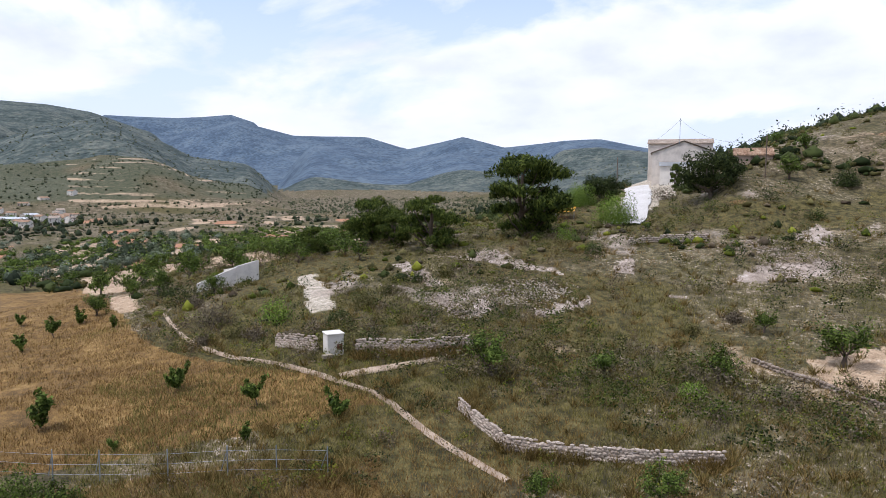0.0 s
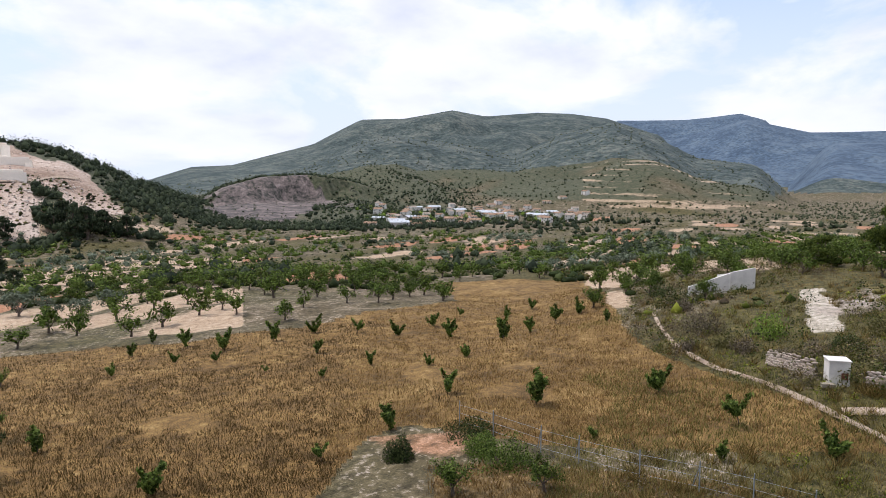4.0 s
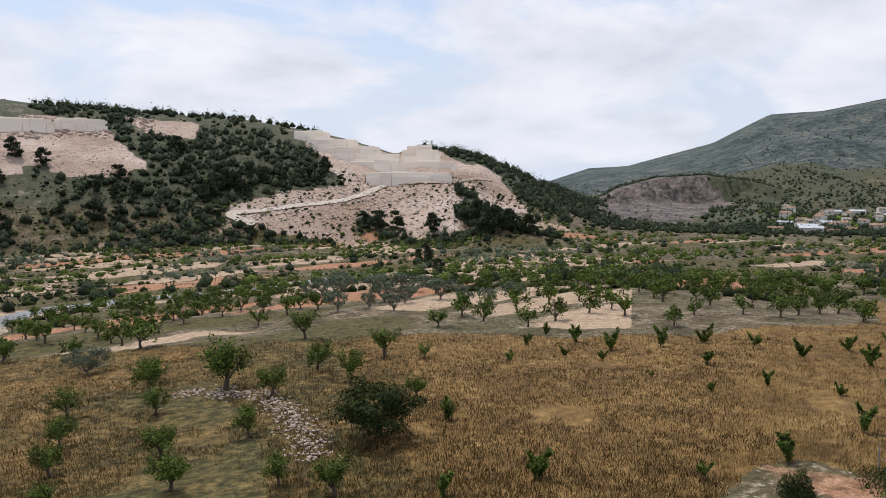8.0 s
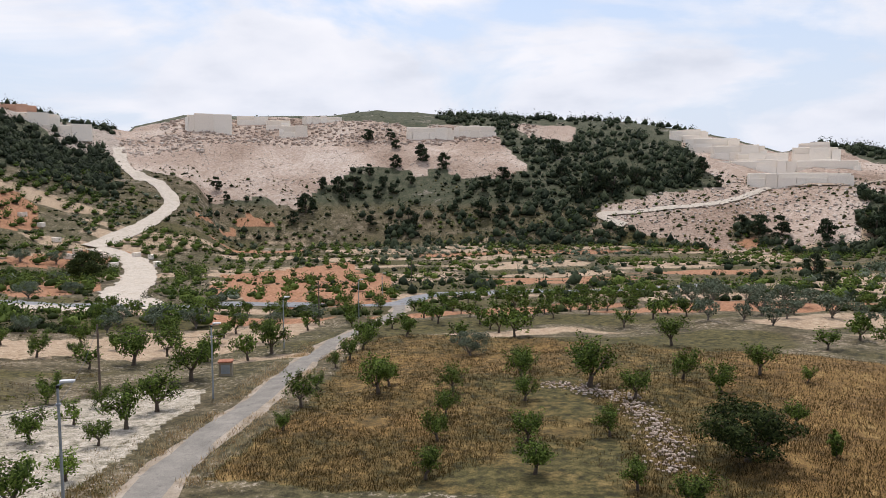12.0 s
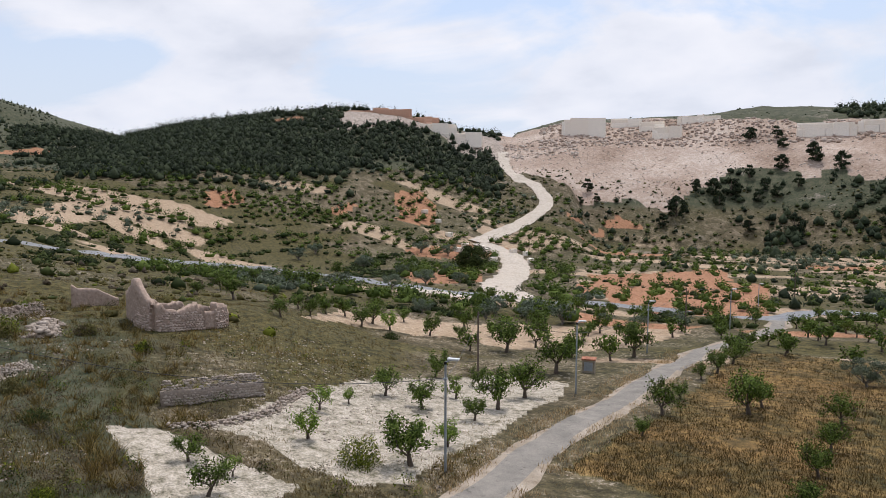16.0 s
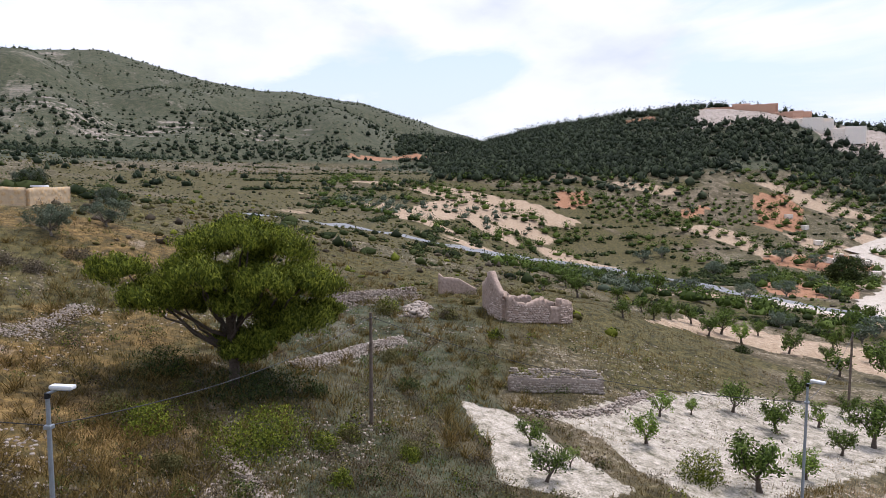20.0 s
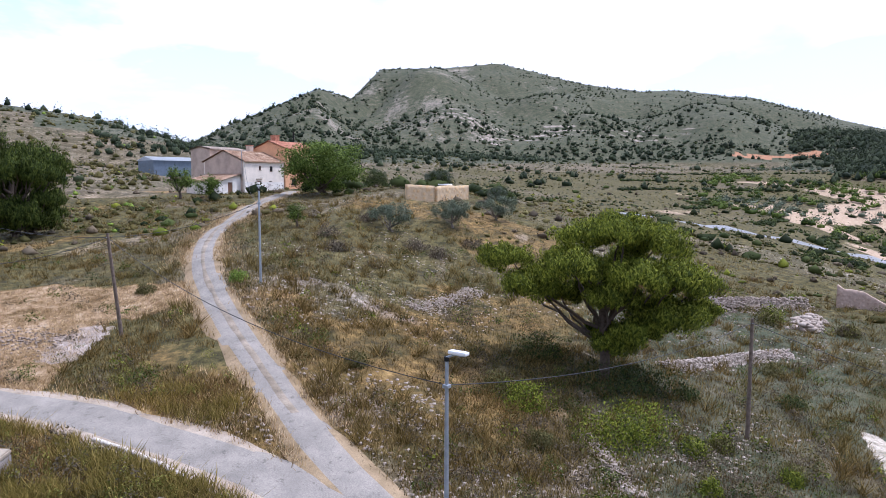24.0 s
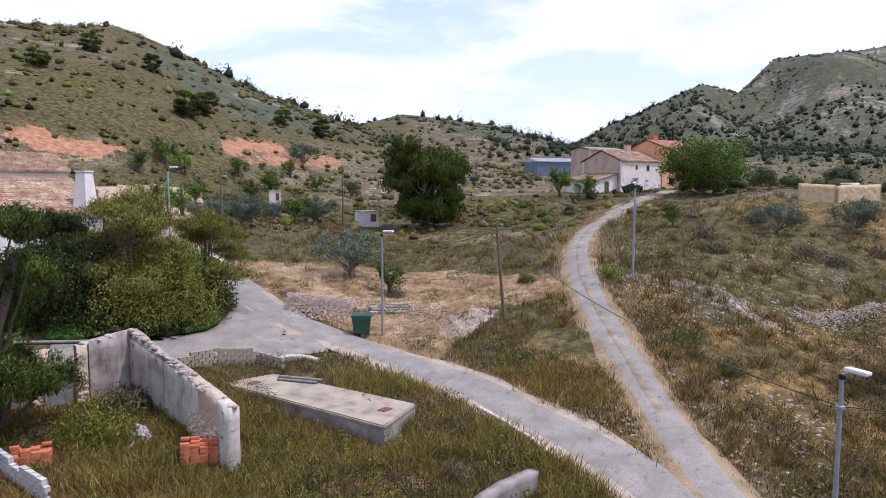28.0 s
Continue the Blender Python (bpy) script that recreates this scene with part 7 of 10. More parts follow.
pr.faces.new([pr.verts.new(p) for p in ((-0.2, -0.3, 4.05), (6.5, -0.3, 4.05), (6.5, 3.5, 4.9), (-0.2, 3.5, 4.9))])
bmesh.ops.solidify(pr, geom=pr.faces[:], thickness=0.08)
part("roof", pr, METAL_ROOF, porch)
set_at(porch, -16.9, 141.2, -108.2, 0.3)
barn = house("stone_barn", "low rubble-stone barn with tile roof", 6.0, 8.0, 3.2, 4.4, MASONRY_PINK, CLAY)
set_at(barn, -22.2, 128.5, -112, 0.4)
tarp = thing("sun_shade", "yellow canvas sun shade on thin posts", "sun shade")
tb = bmesh.new()
tb.faces.new([tb.verts.new(p) for p in ((0, 0, 1.3), (3.2, 0, 1.6), (3.4, 2.4, 2.2), (0.3, 2.2, 1.9))])
bmesh.ops.solidify(tb, geom=tb.faces[:], thickness=0.03)
part("canvas", tb, YELLOW, tarp)
for p, h in (((0.1, 0.1), 1.3), ((3.1, 0.1), 1.58), ((3.25, 2.3), 2.16), ((0.35, 2.1), 1.86)):
    part("post", rod((*p, -0.4), (*p, h), 0.03), STEEL, tarp)
set_at(tarp, -8.7, 106, -100)

# --- garden house behind the trees
garden = house("garden_house", "low white house with an old clay tile roof", 10.5, 10.0, 5.4, 8.0, PLASTER_WHITE, CLAY, base=1.5)
set_at(garden, 252.0, 54.0, 178, z=EYE_Z - 8.4)
upper = house("garden_house_wing", "taller white wing with a clay tile roof", 8.0, 7.0, 8.4, 9.8, PLASTER_WHITE, CLAY, base=2.0)
set_at(upper, 251.0, 63.0, 170, z=EYE_Z - 8.1)
flue = thing("chimney", "tapered white plastered chimney on the roof", "chimney")
cb = bmesh.new()
bmesh.ops.create_cone(cb, cap_ends=True, segments=4, radius1=0.95, radius2=0.55, depth=3.6, matrix=Matrix.Translation((0, 0, 1.8)) @ Matrix.Rotation(math.pi / 4, 4, "Z"))
part("shaft", cb, PLASTER_WHITE, flue)
part("cap", box(-0.45, -0.45, 3.603, 0.45, 0.45, 3.72, 0.02), PLASTER_WHITE, flue)
set_at(flue, 243.0, 58.0, 20, z=EYE_Z - 3.5)


# --- walls
def ragged_wall(points, tall, thick, seed, step=0.25, uneven=0.5, sink=0.5, course=0.0):
    """A broken wall along plan points (x, y, height factor): its head rises and falls with the lost stones."""
    rng_ = np.random.default_rng(seed)
    pts = np.array(points, float)
    seg = np.hypot(*np.diff(pts[:, :2], axis=0).T)
    s = np.concatenate([[0], np.cumsum(seg)])
    u = np.linspace(0, s[-1], max(3, int(s[-1] / step)))
    x, y, k = (np.interp(u, s, pts[:, i]) for i in range(3))
    t = np.stack([np.gradient(x), np.gradient(y)], 1)
    t /= np.linalg.norm(t, axis=1)[:, None] + 1e-9
    n = np.stack([-t[:, 1], t[:, 0]], 1) * thick / 2
    z0 = height(x, y)
    head = z0 + tall * k + rough(u, u * 0, 1.3, seed, 3) * uneven * 0.5
    if course:   # lost stones leave the head stepped
        head = z0 + np.round((head - z0 + rng_.normal(size=len(u)) * 0.12) / course) * course
    levels = 7
    rows = []
    for side in (1, -1):
        for q in range(levels) if side == 1 else range(levels - 1, -1, -1):
            f = q / (levels - 1)
            z = (z0 - sink) * (1 - f) + head * f
            bulge = rng_.normal(size=(len(u), 1)) * 0.03
            rows.append(np.stack([x + side * n[:, 0] * (1 + bulge[:, 0]), y + side * n[:, 1] * (1 + bulge[:, 0]), z], 1))
    v = np.stack(rows, 1)
    m = v.shape[1]
    i = np.arange(len(u) - 1)[:, None] * m + np.arange(m)[None, :]
    j = np.arange(len(u) - 1)[:, None] * m + (np.arange(m)[None, :] + 1) % m
    faces = [np.stack([i, i + m, j + m, j], -1).reshape(-1, 4)]
    for e in (0, (len(u) - 1) * m):
        faces.append(np.array([[e + q, e + q + 1, e + m - 2 - q, e + m - 1 - q] for q in range(levels - 1)]))
    return v.reshape(-1, 3), np.concatenate(faces)


def wall_part(name, points, tall, thick, material, parent, seed, label="", **kw):
    v, f = ragged_wall(points, tall, thick, seed, **kw)
    ob = mesh_object(name, v, f, material)
    ob.parent = parent
    return tagged(ob, label)


def bd(*rows):
    return [(*spot(b, d), k) for b, d, k in rows]


ruin = thing("ruined_house", "roofless ruined stone house with crumbling pink walls", "ruin")
wall_part("wall", bd((152.9, 74.5, 0.6), (152.6, 72.6, 0.85), (152.35, 71.4, 1.12), (152.0, 70.4, 0.85), (151.3, 68.9, 0.6)), 4.0, 0.6, MASONRY_PINK, ruin, 3, "tall broken side wall", uneven=0.7, course=0.22)
wall_part("wall", bd((151.2, 68.8, 0.62), (150.2, 69.4, 0.46), (149.2, 70.0, 0.5), (148.2, 71.0, 0.56), (147.75, 71.4, 0.6)), 4.0, 0.6, MASONRY_PINK, ruin, 4, "crumbling front wall", uneven=0.6, course=0.22)
wall_part("wall", bd((147.0, 72.4, 0.6), (146.6, 73.2, 0.62), (146.1, 74.2, 0.5)), 4.0, 0.6, MASONRY_PINK, ruin, 6, "wall beside the doorway", uneven=0.4, course=0.22)
wall_part("lintel", bd((147.8, 71.4, 0.0), (146.95, 72.45, 0.0)), 2.1, 0.5, MASONRY_PINK, ruin, 7, "stone lintel over the doorway", uneven=0.1, sink=-1.75)
wall_part("wall", bd((146.0, 74.6, 0.42), (146.4, 77.0, 0.3), (146.9, 79.3, 0.2)), 4.0, 0.55, MASONRY_PINK, ruin, 8, uneven=0.7, course=0.22)
wall_part("wall", bd((147.1, 79.4, 0.2), (149.5, 77.6, 0.25), (152.6, 74.9, 0.4)), 4.0, 0.55, MASONRY_PINK, ruin, 5, "broken back wall", uneven=0.8, course=0.22)
stub = thing("broken_wall", "low stub of a broken stone wall", "wall")
wall_part("wall", bd((156.7, 81.6, 1.2), (156.3, 81.5, 0.9), (155, 82, 0.85), (153.6, 82, 0.4)), 2.0, 0.6, MASONRY_PINK, stub, 8, uneven=0.6)
ochre = thing("ochre_wall", "low ochre stone wall of a roofless enclosure", "wall")
wall_part("wall", bd((189.2, 92.0, 1.0), (186.9, 93.0, 1.05)), 1.9, 0.5, MASONRY_OCHRE, ochre, 9, uneven=0.25)
wall_part("wall", bd((186.8, 93.2, 1.05), (184.2, 98.0, 1.0)), 1.9, 0.5, MASONRY_OCHRE, ochre, 10, uneven=0.2)
tank_lid = thing("tank_lid", "round white tank lid behind the ochre wall", "lid")
part("disc", turned(rod((0, 0, 0), (0, 0, 0.18), 1.0, 0.95, 20), Matrix()), WHITE_CAP, tank_lid)
part("stand", rod((0, 0, -2.0), (0, 0, -0.003), 0.8, 0.8, 16), CONCRETE_PALE, tank_lid)
set_at(tank_lid, 186.0, 96.8, 0, z=EYE_Z - 0.6)

# --- walled plot beside the lane
yard = thing("ruined_enclosure", "roofless plastered enclosure with broken stone walls", "ruin")
wall_part("wall", bd((236.65, 30.75, 1.0), (238.2, 32.8, 1.02), (240.6, 36.3, 1.1)), 2.65, 0.42, STAINED, yard, 12, "long wall of weathered grey plaster", uneven=0.3)
wall_part("bare_stone", bd((234.6, 28.2, 1.0), (236.6, 30.7, 1.0)), 2.68, 0.46, MASONRY, yard, 13, "stretch of bare ochre rubble stone", uneven=0.25)
wall_part("pier", bd((233.8, 27.4, 0.97), (234.55, 28.15, 1.0)), 2.6, 0.5, LIMEWASH, yard, 14, "white plastered wall end", uneven=0.12)
wall_part("coping", bd((235.9, 29.8, 0.0), (238.2, 32.8, 0.02), (240.6, 36.3, 0.1)), 2.67, 0.5, LIMEWASH, yard, 12, "crumbling pale mortar along the wall head", uneven=0.3, sink=-2.55)
wall_part("wall", bd((240.85, 36.2, 1.1), (242.6, 35.9, 1.04), (243.7, 35.7, 1.0)), 2.65, 0.42, STAINED, yard, 15, "plastered back wall", uneven=0.2)
wall_part("gate_pier", bd((243.8, 35.7, 1.0), (244.5, 35.6, 0.97)), 2.65, 0.5, MASONRY, yard, 16, uneven=0.2)
wall_part("gate_pier", bd((246.3, 35.4, 0.95), (247.3, 35.3, 0.92)), 2.65, 0.5, MASONRY, yard, 17, uneven=0.3)
wall_part("wall", bd((247.4, 35.3, 0.92), (251.0, 35.0, 0.95), (256, 35, 1.0)), 2.65, 0.42, STAINED, yard, 18, uneven=0.25)
gate = part("gate", box(0, 0, 0, 1.15, 0.05, 1.75), WOOD_GREY, yard, "weathered grey plank gate")
gx, gy = spot(245.4, 35.6)
gate.matrix_basis = Matrix.Translation((gx - 0.2, gy + 0.5, ground_z(gx, gy) + 0.05)) @ Matrix.Rotation(radians(-10), 4, "Z")
for i in range(4):
    part("plank", box(0.02 + 0.285 * i, -0.03, 0.02, 0.27 + 0.285 * i, -0.003, 1.73), WOOD_GREY, gate)
part("brace", box(0.02, -0.06, 0.75, 1.12, -0.033, 0.88), WOOD_GREY, gate)
bx, by = spot(245.6, 37.2)
beam = tagged(mesh_object("timber_beam", *tube(np.array([[bx - 1.6, by + 1.3, ground_z(bx, by) + 2.2], [bx + 1.4, by - 1.0, ground_z(bx, by) + 2.35]]), [0.1, 0.1], 4), WOOD_GREY), "long weathered timber beam over the gate", "beam")
low = thing("block_wall", "low wall of hollow concrete blocks", "wall")


def block_row(parent, b0, d0, b1, d1, rows, seed, material=None, size=(0.4, 0.2, 0.2), name="block"):
    (x0, y0), (x1, y1) = spot(b0, d0), spot(b1, d1)
    n = max(1, int(math.hypot(x1 - x0, y1 - y0) / size[0]))
    ang = math.atan2(y1 - y0, x1 - x0)
    bm = box(-size[0] / 2 + 0.006, -size[1] / 2, 0, size[0] / 2 - 0.006, size[1] / 2, size[2] - 0.008, 0.012)
    me = bpy.data.meshes.new(name)
    bm.to_mesh(me)
    bm.free()
    me.materials.append(material or BLOCK_GREY)
    q = random.Random(seed)
    for k in range(rows):
        for i in range(n):
            f = (i + (0.5 if k % 2 else 0.0)) / n
            if k == rows - 1 and q.random() < 0.12:
                continue
            ob = new(name, me)
            ob.parent = parent
            x, y = x0 + (x1 - x0) * f, y0 + (y1 - y0) * f
            ob.matrix_basis = Matrix.Translation((x, y, ground_z(x, y) - 0.15 + k * size[2])) @ Matrix.Rotation(ang + q.uniform(-0.015, 0.015), 4, "Z")


block_row(low, 251.0, 32.3, 247.0, 26.8, 5, 1)
parapet = thing("curved_parapet", "curved parapet wall of pale concrete blocks", "wall")
block_row(parapet, 237.4, 38.6, 234.6, 39.6, 5, 2, CONCRETE_PALE)
block_row(parapet, 234.5, 39.7, 231.4, 39.8, 5, 3, CONCRETE_PALE)
block_row(parapet, 231.3, 39.7, 229.4, 38.2, 4, 4, CONCRETE_PALE)
stub2 = thing("broken_wall", "broken end of a low rendered wall by the lane", "wall")
wall_part("wall", bd((214.0, 22.6, 1.0), (212.0, 23.6, 1.0), (209.2, 24.9, 0.9)), 0.9, 0.4, RENDER_OLD, stub2, 20, uneven=0.2)
cistern = thing("cistern", "long low concrete cistern with a flat slab top", "cistern")
c1, c2, c3, c4 = (Vector((*spot(b, d), 0)) for b, d in ((218.9, 31.2), (221.7, 28.3), (234.3, 36.3), (230.2, 37.4)))
top = EYE_Z - 10.6


def prism(corners, z0, z1, bevel=0.04):
    bm = bmesh.new()
    lo = [bm.verts.new((c.x, c.y, z0)) for c in corners]
    hi = [bm.verts.new((c.x, c.y, z1)) for c in corners]
    bm.faces.new(hi)
    bm.faces.new(lo[::-1])
    n = len(corners)
    for i in range(n):
        bm.faces.new((lo[i], lo[(i + 1) % n], hi[(i + 1) % n], hi[i]))
    bmesh.ops.recalc_face_normals(bm, faces=bm.faces[:])
    bmesh.ops.bevel(bm, geom=[e for e in bm.edges], offset=bevel, segments=2, affect="EDGES")
    return bm


centre = (c1 + c2 + c3 + c4) / 4
part("tank", prism([centre + (c - centre) * 0.998 for c in (c1, c2, c3, c4)], top - 1.6, top - 0.2), RENDER_OLD, cistern)
part("slab", prism((c1, c2, c3, c4), top - 0.197, top, 0.05), CONCRETE_PALE, cistern, "flat pale concrete slab")
for b, d in ((221.5, 30.4), (231.8, 35.8)):
    hatch = part("hatch", box(-0.28, -0.2, 0.004, 0.28, 0.2, 0.04, 0.008), RUST, cistern, "rusty iron hatch")
    hatch.location = (*spot(b, d), top)
plank = tagged(mesh_object("loose_planks", *joined([tube(np.array([[*spot(229.9, 36.5), top + 0.06], [*spot(226.4, 35.2), top + 0.07]]), [0.1, 0.1], 4), tube(np.array([[*spot(230.0, 36.0), top + 0.06], [*spot(226.9, 34.9), top + 0.06]]), [0.09, 0.09], 4)]), WOOD_GREY), "two loose grey planks lying on the slab", "planks")
G_BRICK = "stacked red bricks"


def brick_stack(bearing, distance, nx, ny, nz, turn, seed, label):
    root = thing("brick_stack", label, "bricks", G_BRICK)
    me = bpy.data.meshes.new("brick")
    bm = box(0, 0, 0, 0.33, 0.16, 0.1, 0.006)
    bm.to_mesh(me)
    bm.free()
    me.materials.append(BRICK_RED)
    q = random.Random(seed)
    for k in range(nz):
        for i in range(nx):
            for j in range(ny):
                if k >= nz - 3 and q.random() < 0.28 + 0.2 * (k - nz + 3):
                    continue
                ob = new("brick", me)
                ob.parent = root
                ob.matrix_basis = Matrix.Translation(((i - nx / 2) * 0.345 + q.uniform(-0.03, 0.03), (j - ny / 2) * 0.175, k * 0.103)) @ Matrix.Rotation(q.uniform(-0.06, 0.06), 4, "Z")
    return set_at(root, bearing, distance, turn, 0.05)


brick_stack(236.4, 28.2, 4, 3, 11, -40, 1, "stack of new red hollow bricks in the weeds")
brick_stack(247.8, 30.2, 4, 3, 8, -30, 2, "tumbled stack of red bricks in the weeds")
heap = thing("block_heap", "heap of loose grey concrete blocks", "blocks")
hm = bpy.data.meshes.new("block")
hb = box(-0.2, -0.1, -0.1, 0.2, 0.1, 0.1, 0.012)
hb.to_mesh(hm)
hb.free()
hm.materials.append(BLOCK_GREY)
q = random.Random(4)
for i in range(14):
    ob = new("block", hm)
    ob.parent = heap
    ob.matrix_basis = Matrix.Translation((q.uniform(-0.5, 0.5), q.uniform(-0.5, 0.5), 0.1 + 0.19 * (i // 5))) @ Euler((q.uniform(-0.4, 0.4), q.uniform(-0.4, 0.4), q.uniform(0, 3))).to_matrix().to_4x4()
set_at(heap, 240.8, 30.8, 0, 0.05)

# --- street furniture
G_LAMP = "street lamps along the lane"
lamp = thing("street_lamp", "grey steel street lamp with a flat white head", "street lamp", G_LAMP)
part("pole", rod((0, 0, -0.4), (0, 0, 6.45), 0.085, 0.06, 12), STEEL, lamp)
part("collar", rod((0, 0, 6.4), (0, 0, 6.55), 0.085, 0.085, 12), RUBBER, lamp, "dark collar")
part("arm", rod((0, 0, 6.52), (0.35, 0, 6.68), 0.045, 0.04, 8), STEEL, lamp)
hd = box(0.12, -0.13, 6.68, 0.82, 0.13, 6.8, 0.045)
head = part("head", turned(hd, Matrix.Translation((0, 0, 0))), WHITE_CAP, lamp, "white plastic lamp head")
part("lens", box(0.25, -0.1, 6.655, 0.75, 0.1, 6.678), STEEL, head)
part("clamp", box(-0.11, -0.11, 5.5, 0.11, 0.11, 5.62, 0.02), STEEL, lamp)
LAMPS = ((221.3, 44.7, 100), (201.0, 50.2, 200), (237.3, 65.2, 150), (186.6, 22.5, 60), (128.5, 39.4, 20), (117.8, 64.2, 20), (112.3, 92.4, 20), (106.3, 120, 0), (104.4, 150, 0))
for i, (b, d, turn) in enumerate(LAMPS):
    x, y = spot(b, d)
    m = Matrix.Translation((x, y, ground_z(x, y))) @ Matrix.Rotation(radians(turn), 4, "Z")
    copy_thing(lamp, m)
drop_pattern(lamp)


def wooden_pole(b, d, tall, lean_x=0.0, lean_y=0.0):
    pole = thing("utility_pole", "weathered wooden utility pole carrying a thin cable", "utility pole", "utility poles")
    part("shaft", rod((0, 0, -0.5), (lean_x * tall, lean_y * tall, tall), 0.12, 0.085, 9), POLE_WOOD, pole)
    part("bracket", rod((lean_x * tall - 0.12, lean_y * tall, tall - 0.25), (lean_x * tall + 0.12, lean_y * tall, tall - 0.25), 0.025), STEEL, pole)
    set_at(pole, b, d)
    p = pole.matrix_basis @ Vector((lean_x * tall, lean_y * tall, tall - 0.25))
    return p


P1 = wooden_pole(162.4, 39.6, 6.5)
P2 = wooden_pole(211.2, 46.5, 6.3, 0.06, -0.075)
P3 = wooden_pole(233.5, 67.8, 6.7)
P4 = wooden_pole(224.0, 93.5, 6.4)
P5 = wooden_pole(125.8, 70.5, 6.7)
P6 = wooden_pole(109.5, 118, 7.0)
P7 = wooden_pole(-13.7, 150, 6.8)
P8 = wooden_pole(-24.4, 120, 6.5)
P9 = wooden_pole(102, 190, 7.5)


def lamp_head(i, below=1.1):
    x, y = spot(*LAMPS[i][:2])
    return Vector((x, y, ground_z(x, y) + 6.7 - below))


def cable(a, b, sag, name="cable"):
    s = np.linspace(0, 1, 17)
    p = np.array(a)[None, :] * (1 - s[:, None]) + np.array(b)[None, :] * s[:, None]
    p[:, 2] -= sag * 4 * s * (1 - s)
    v, f = tube(p, np.full(17, 0.018), 5)
    return tagged(mesh_object(name, v, f, CABLE), "thin black overhead cable between the poles", "cable", "overhead cables")


yard_pole = Vector((*spot(-18.3, 144), ground_z(*spot(-18.3, 144)) + 12.2))
for a, b, sag in ((P1, lamp_head(3), 0.7), (lamp_head(3), P2, 1.1), (P2, lamp_head(0), 0.4), (lamp_head(0), P3, 0.6), (P3, lamp_head(2), 0.2), (P2, lamp_head(1), 0.5), (P4, P2, 1.6), (P1, lamp_head(4), 1.0),
                  (lamp_head(4), P5, 0.6), (P5, lamp_head(5), 0.4), (lamp_head(5), lamp_head(6), 0.7), (lamp_head(6), P6, 0.5), (P6, P9, 1.4), (P7, yard_pole, 1.2), (yard_pole, P8, 2.2), (lamp_head(1), Vector((cx, cy, ground_z(cx, cy) + 5.2)), 1.6)):
    cable(a, b, sag)
mast = thing("aerial_mast", "thin steel mast on the farmhouse roof", "mast")
part("pole", rod((0, 0, 0), (0, 0, 5.0), 0.05, 0.04, 8), STEEL, mast)
part("crossbar", rod((-0.3, 0, 4.7), (0.3, 0, 4.7), 0.03), STEEL, mast)
mast.location = (yard_pole.x, yard_pole.y, yard_pole.z - 4.7)
waste = thing("wheeled_bin", "dark green wheeled waste container with a ribbed lid", "waste container")
wb = box(-0.6, -0.5, 0.18, 0.6, 0.5, 1.15, 0.05)
for v in wb.verts:
    if v.co.z < 0.6:
        v.co.x *= 0.86
        v.co.y *= 0.84
part("body", wb, BIN_GREEN, waste)
lid = part("lid", box(-0.66, -0.56, 1.153, 0.66, 0.56, 1.34, 0.08), BIN_GREEN, waste, "domed green lid")
for i in range(4):
    part("rib", box(-0.5 + 0.28 * i, -0.5, 1.343, -0.42 + 0.28 * i, 0.5, 1.37), BIN_GREEN, lid)
part("handle", rod((-0.45, -0.6, 1.12), (0.45, -0.6, 1.12), 0.025), BIN_GREEN, waste)
for sx in (-0.42, 0.42):
    for sy in (-0.32, 0.32):
        wheel = part("wheel", rod((sx - 0.03, sy, 0.1), (sx + 0.03, sy, 0.1), 0.1, 0.1, 14), RUBBER, waste, "black rubber wheel")
        part("hub", rod((sx - 0.035, sy, 0.1), (sx + 0.035, sy, 0.1), 0.04, 0.04, 10), STEEL, wheel)
set_at(waste, 223.0, 44.9, 130)
meter = thing("meter_cabinet", "grey concrete meter cabinet with a tiled top", "cabinet")
part("body", box(-0.65, -0.5, -0.2, 0.65, 0.5, 1.45, 0.02), CONCRETE_PALE, meter)
part("roof", box(-0.75, -0.6, 1.453, 0.75, 0.6, 1.62, 0.03), CLAY_RED, meter, "orange tiled cap")
part("door", box(-0.45, -0.53, 0.3, 0.45, -0.504, 1.25), STEEL, meter, "grey metal door")
set_at(meter, 116.8, 75.5, 20)
well = thing("water_cabinet", "white rendered water cabinet beside a stone wall", "water cabinet")
part("body", box(-0.62, -0.62, -0.2, 0.62, 0.62, 1.5, 0.03), PLASTER_WHITE, well)
part("cap", box(-0.68, -0.68, 1.503, 0.68, 0.68, 1.6, 0.03), PLASTER_WHITE, well)
part("step", box(-1.1, -1.1, -0.1, -0.3, -0.63, 0.15, 0.03), CONCRETE_PALE, well)
part("tap", rod((0.35, -0.62, 0.6), (0.35, -0.85, 0.55), 0.05), RUBBER, well, "dark iron tap")
part("hatch", box(0.1, -0.645, 0.35, 0.5, -0.622, 0.8), RUST, well, "small rusty hatch")
set_at(well, 9.5, 51.6, -65)
basin = thing("water_tank", "open white-walled water tank with a sloping wing wall", "water tank")
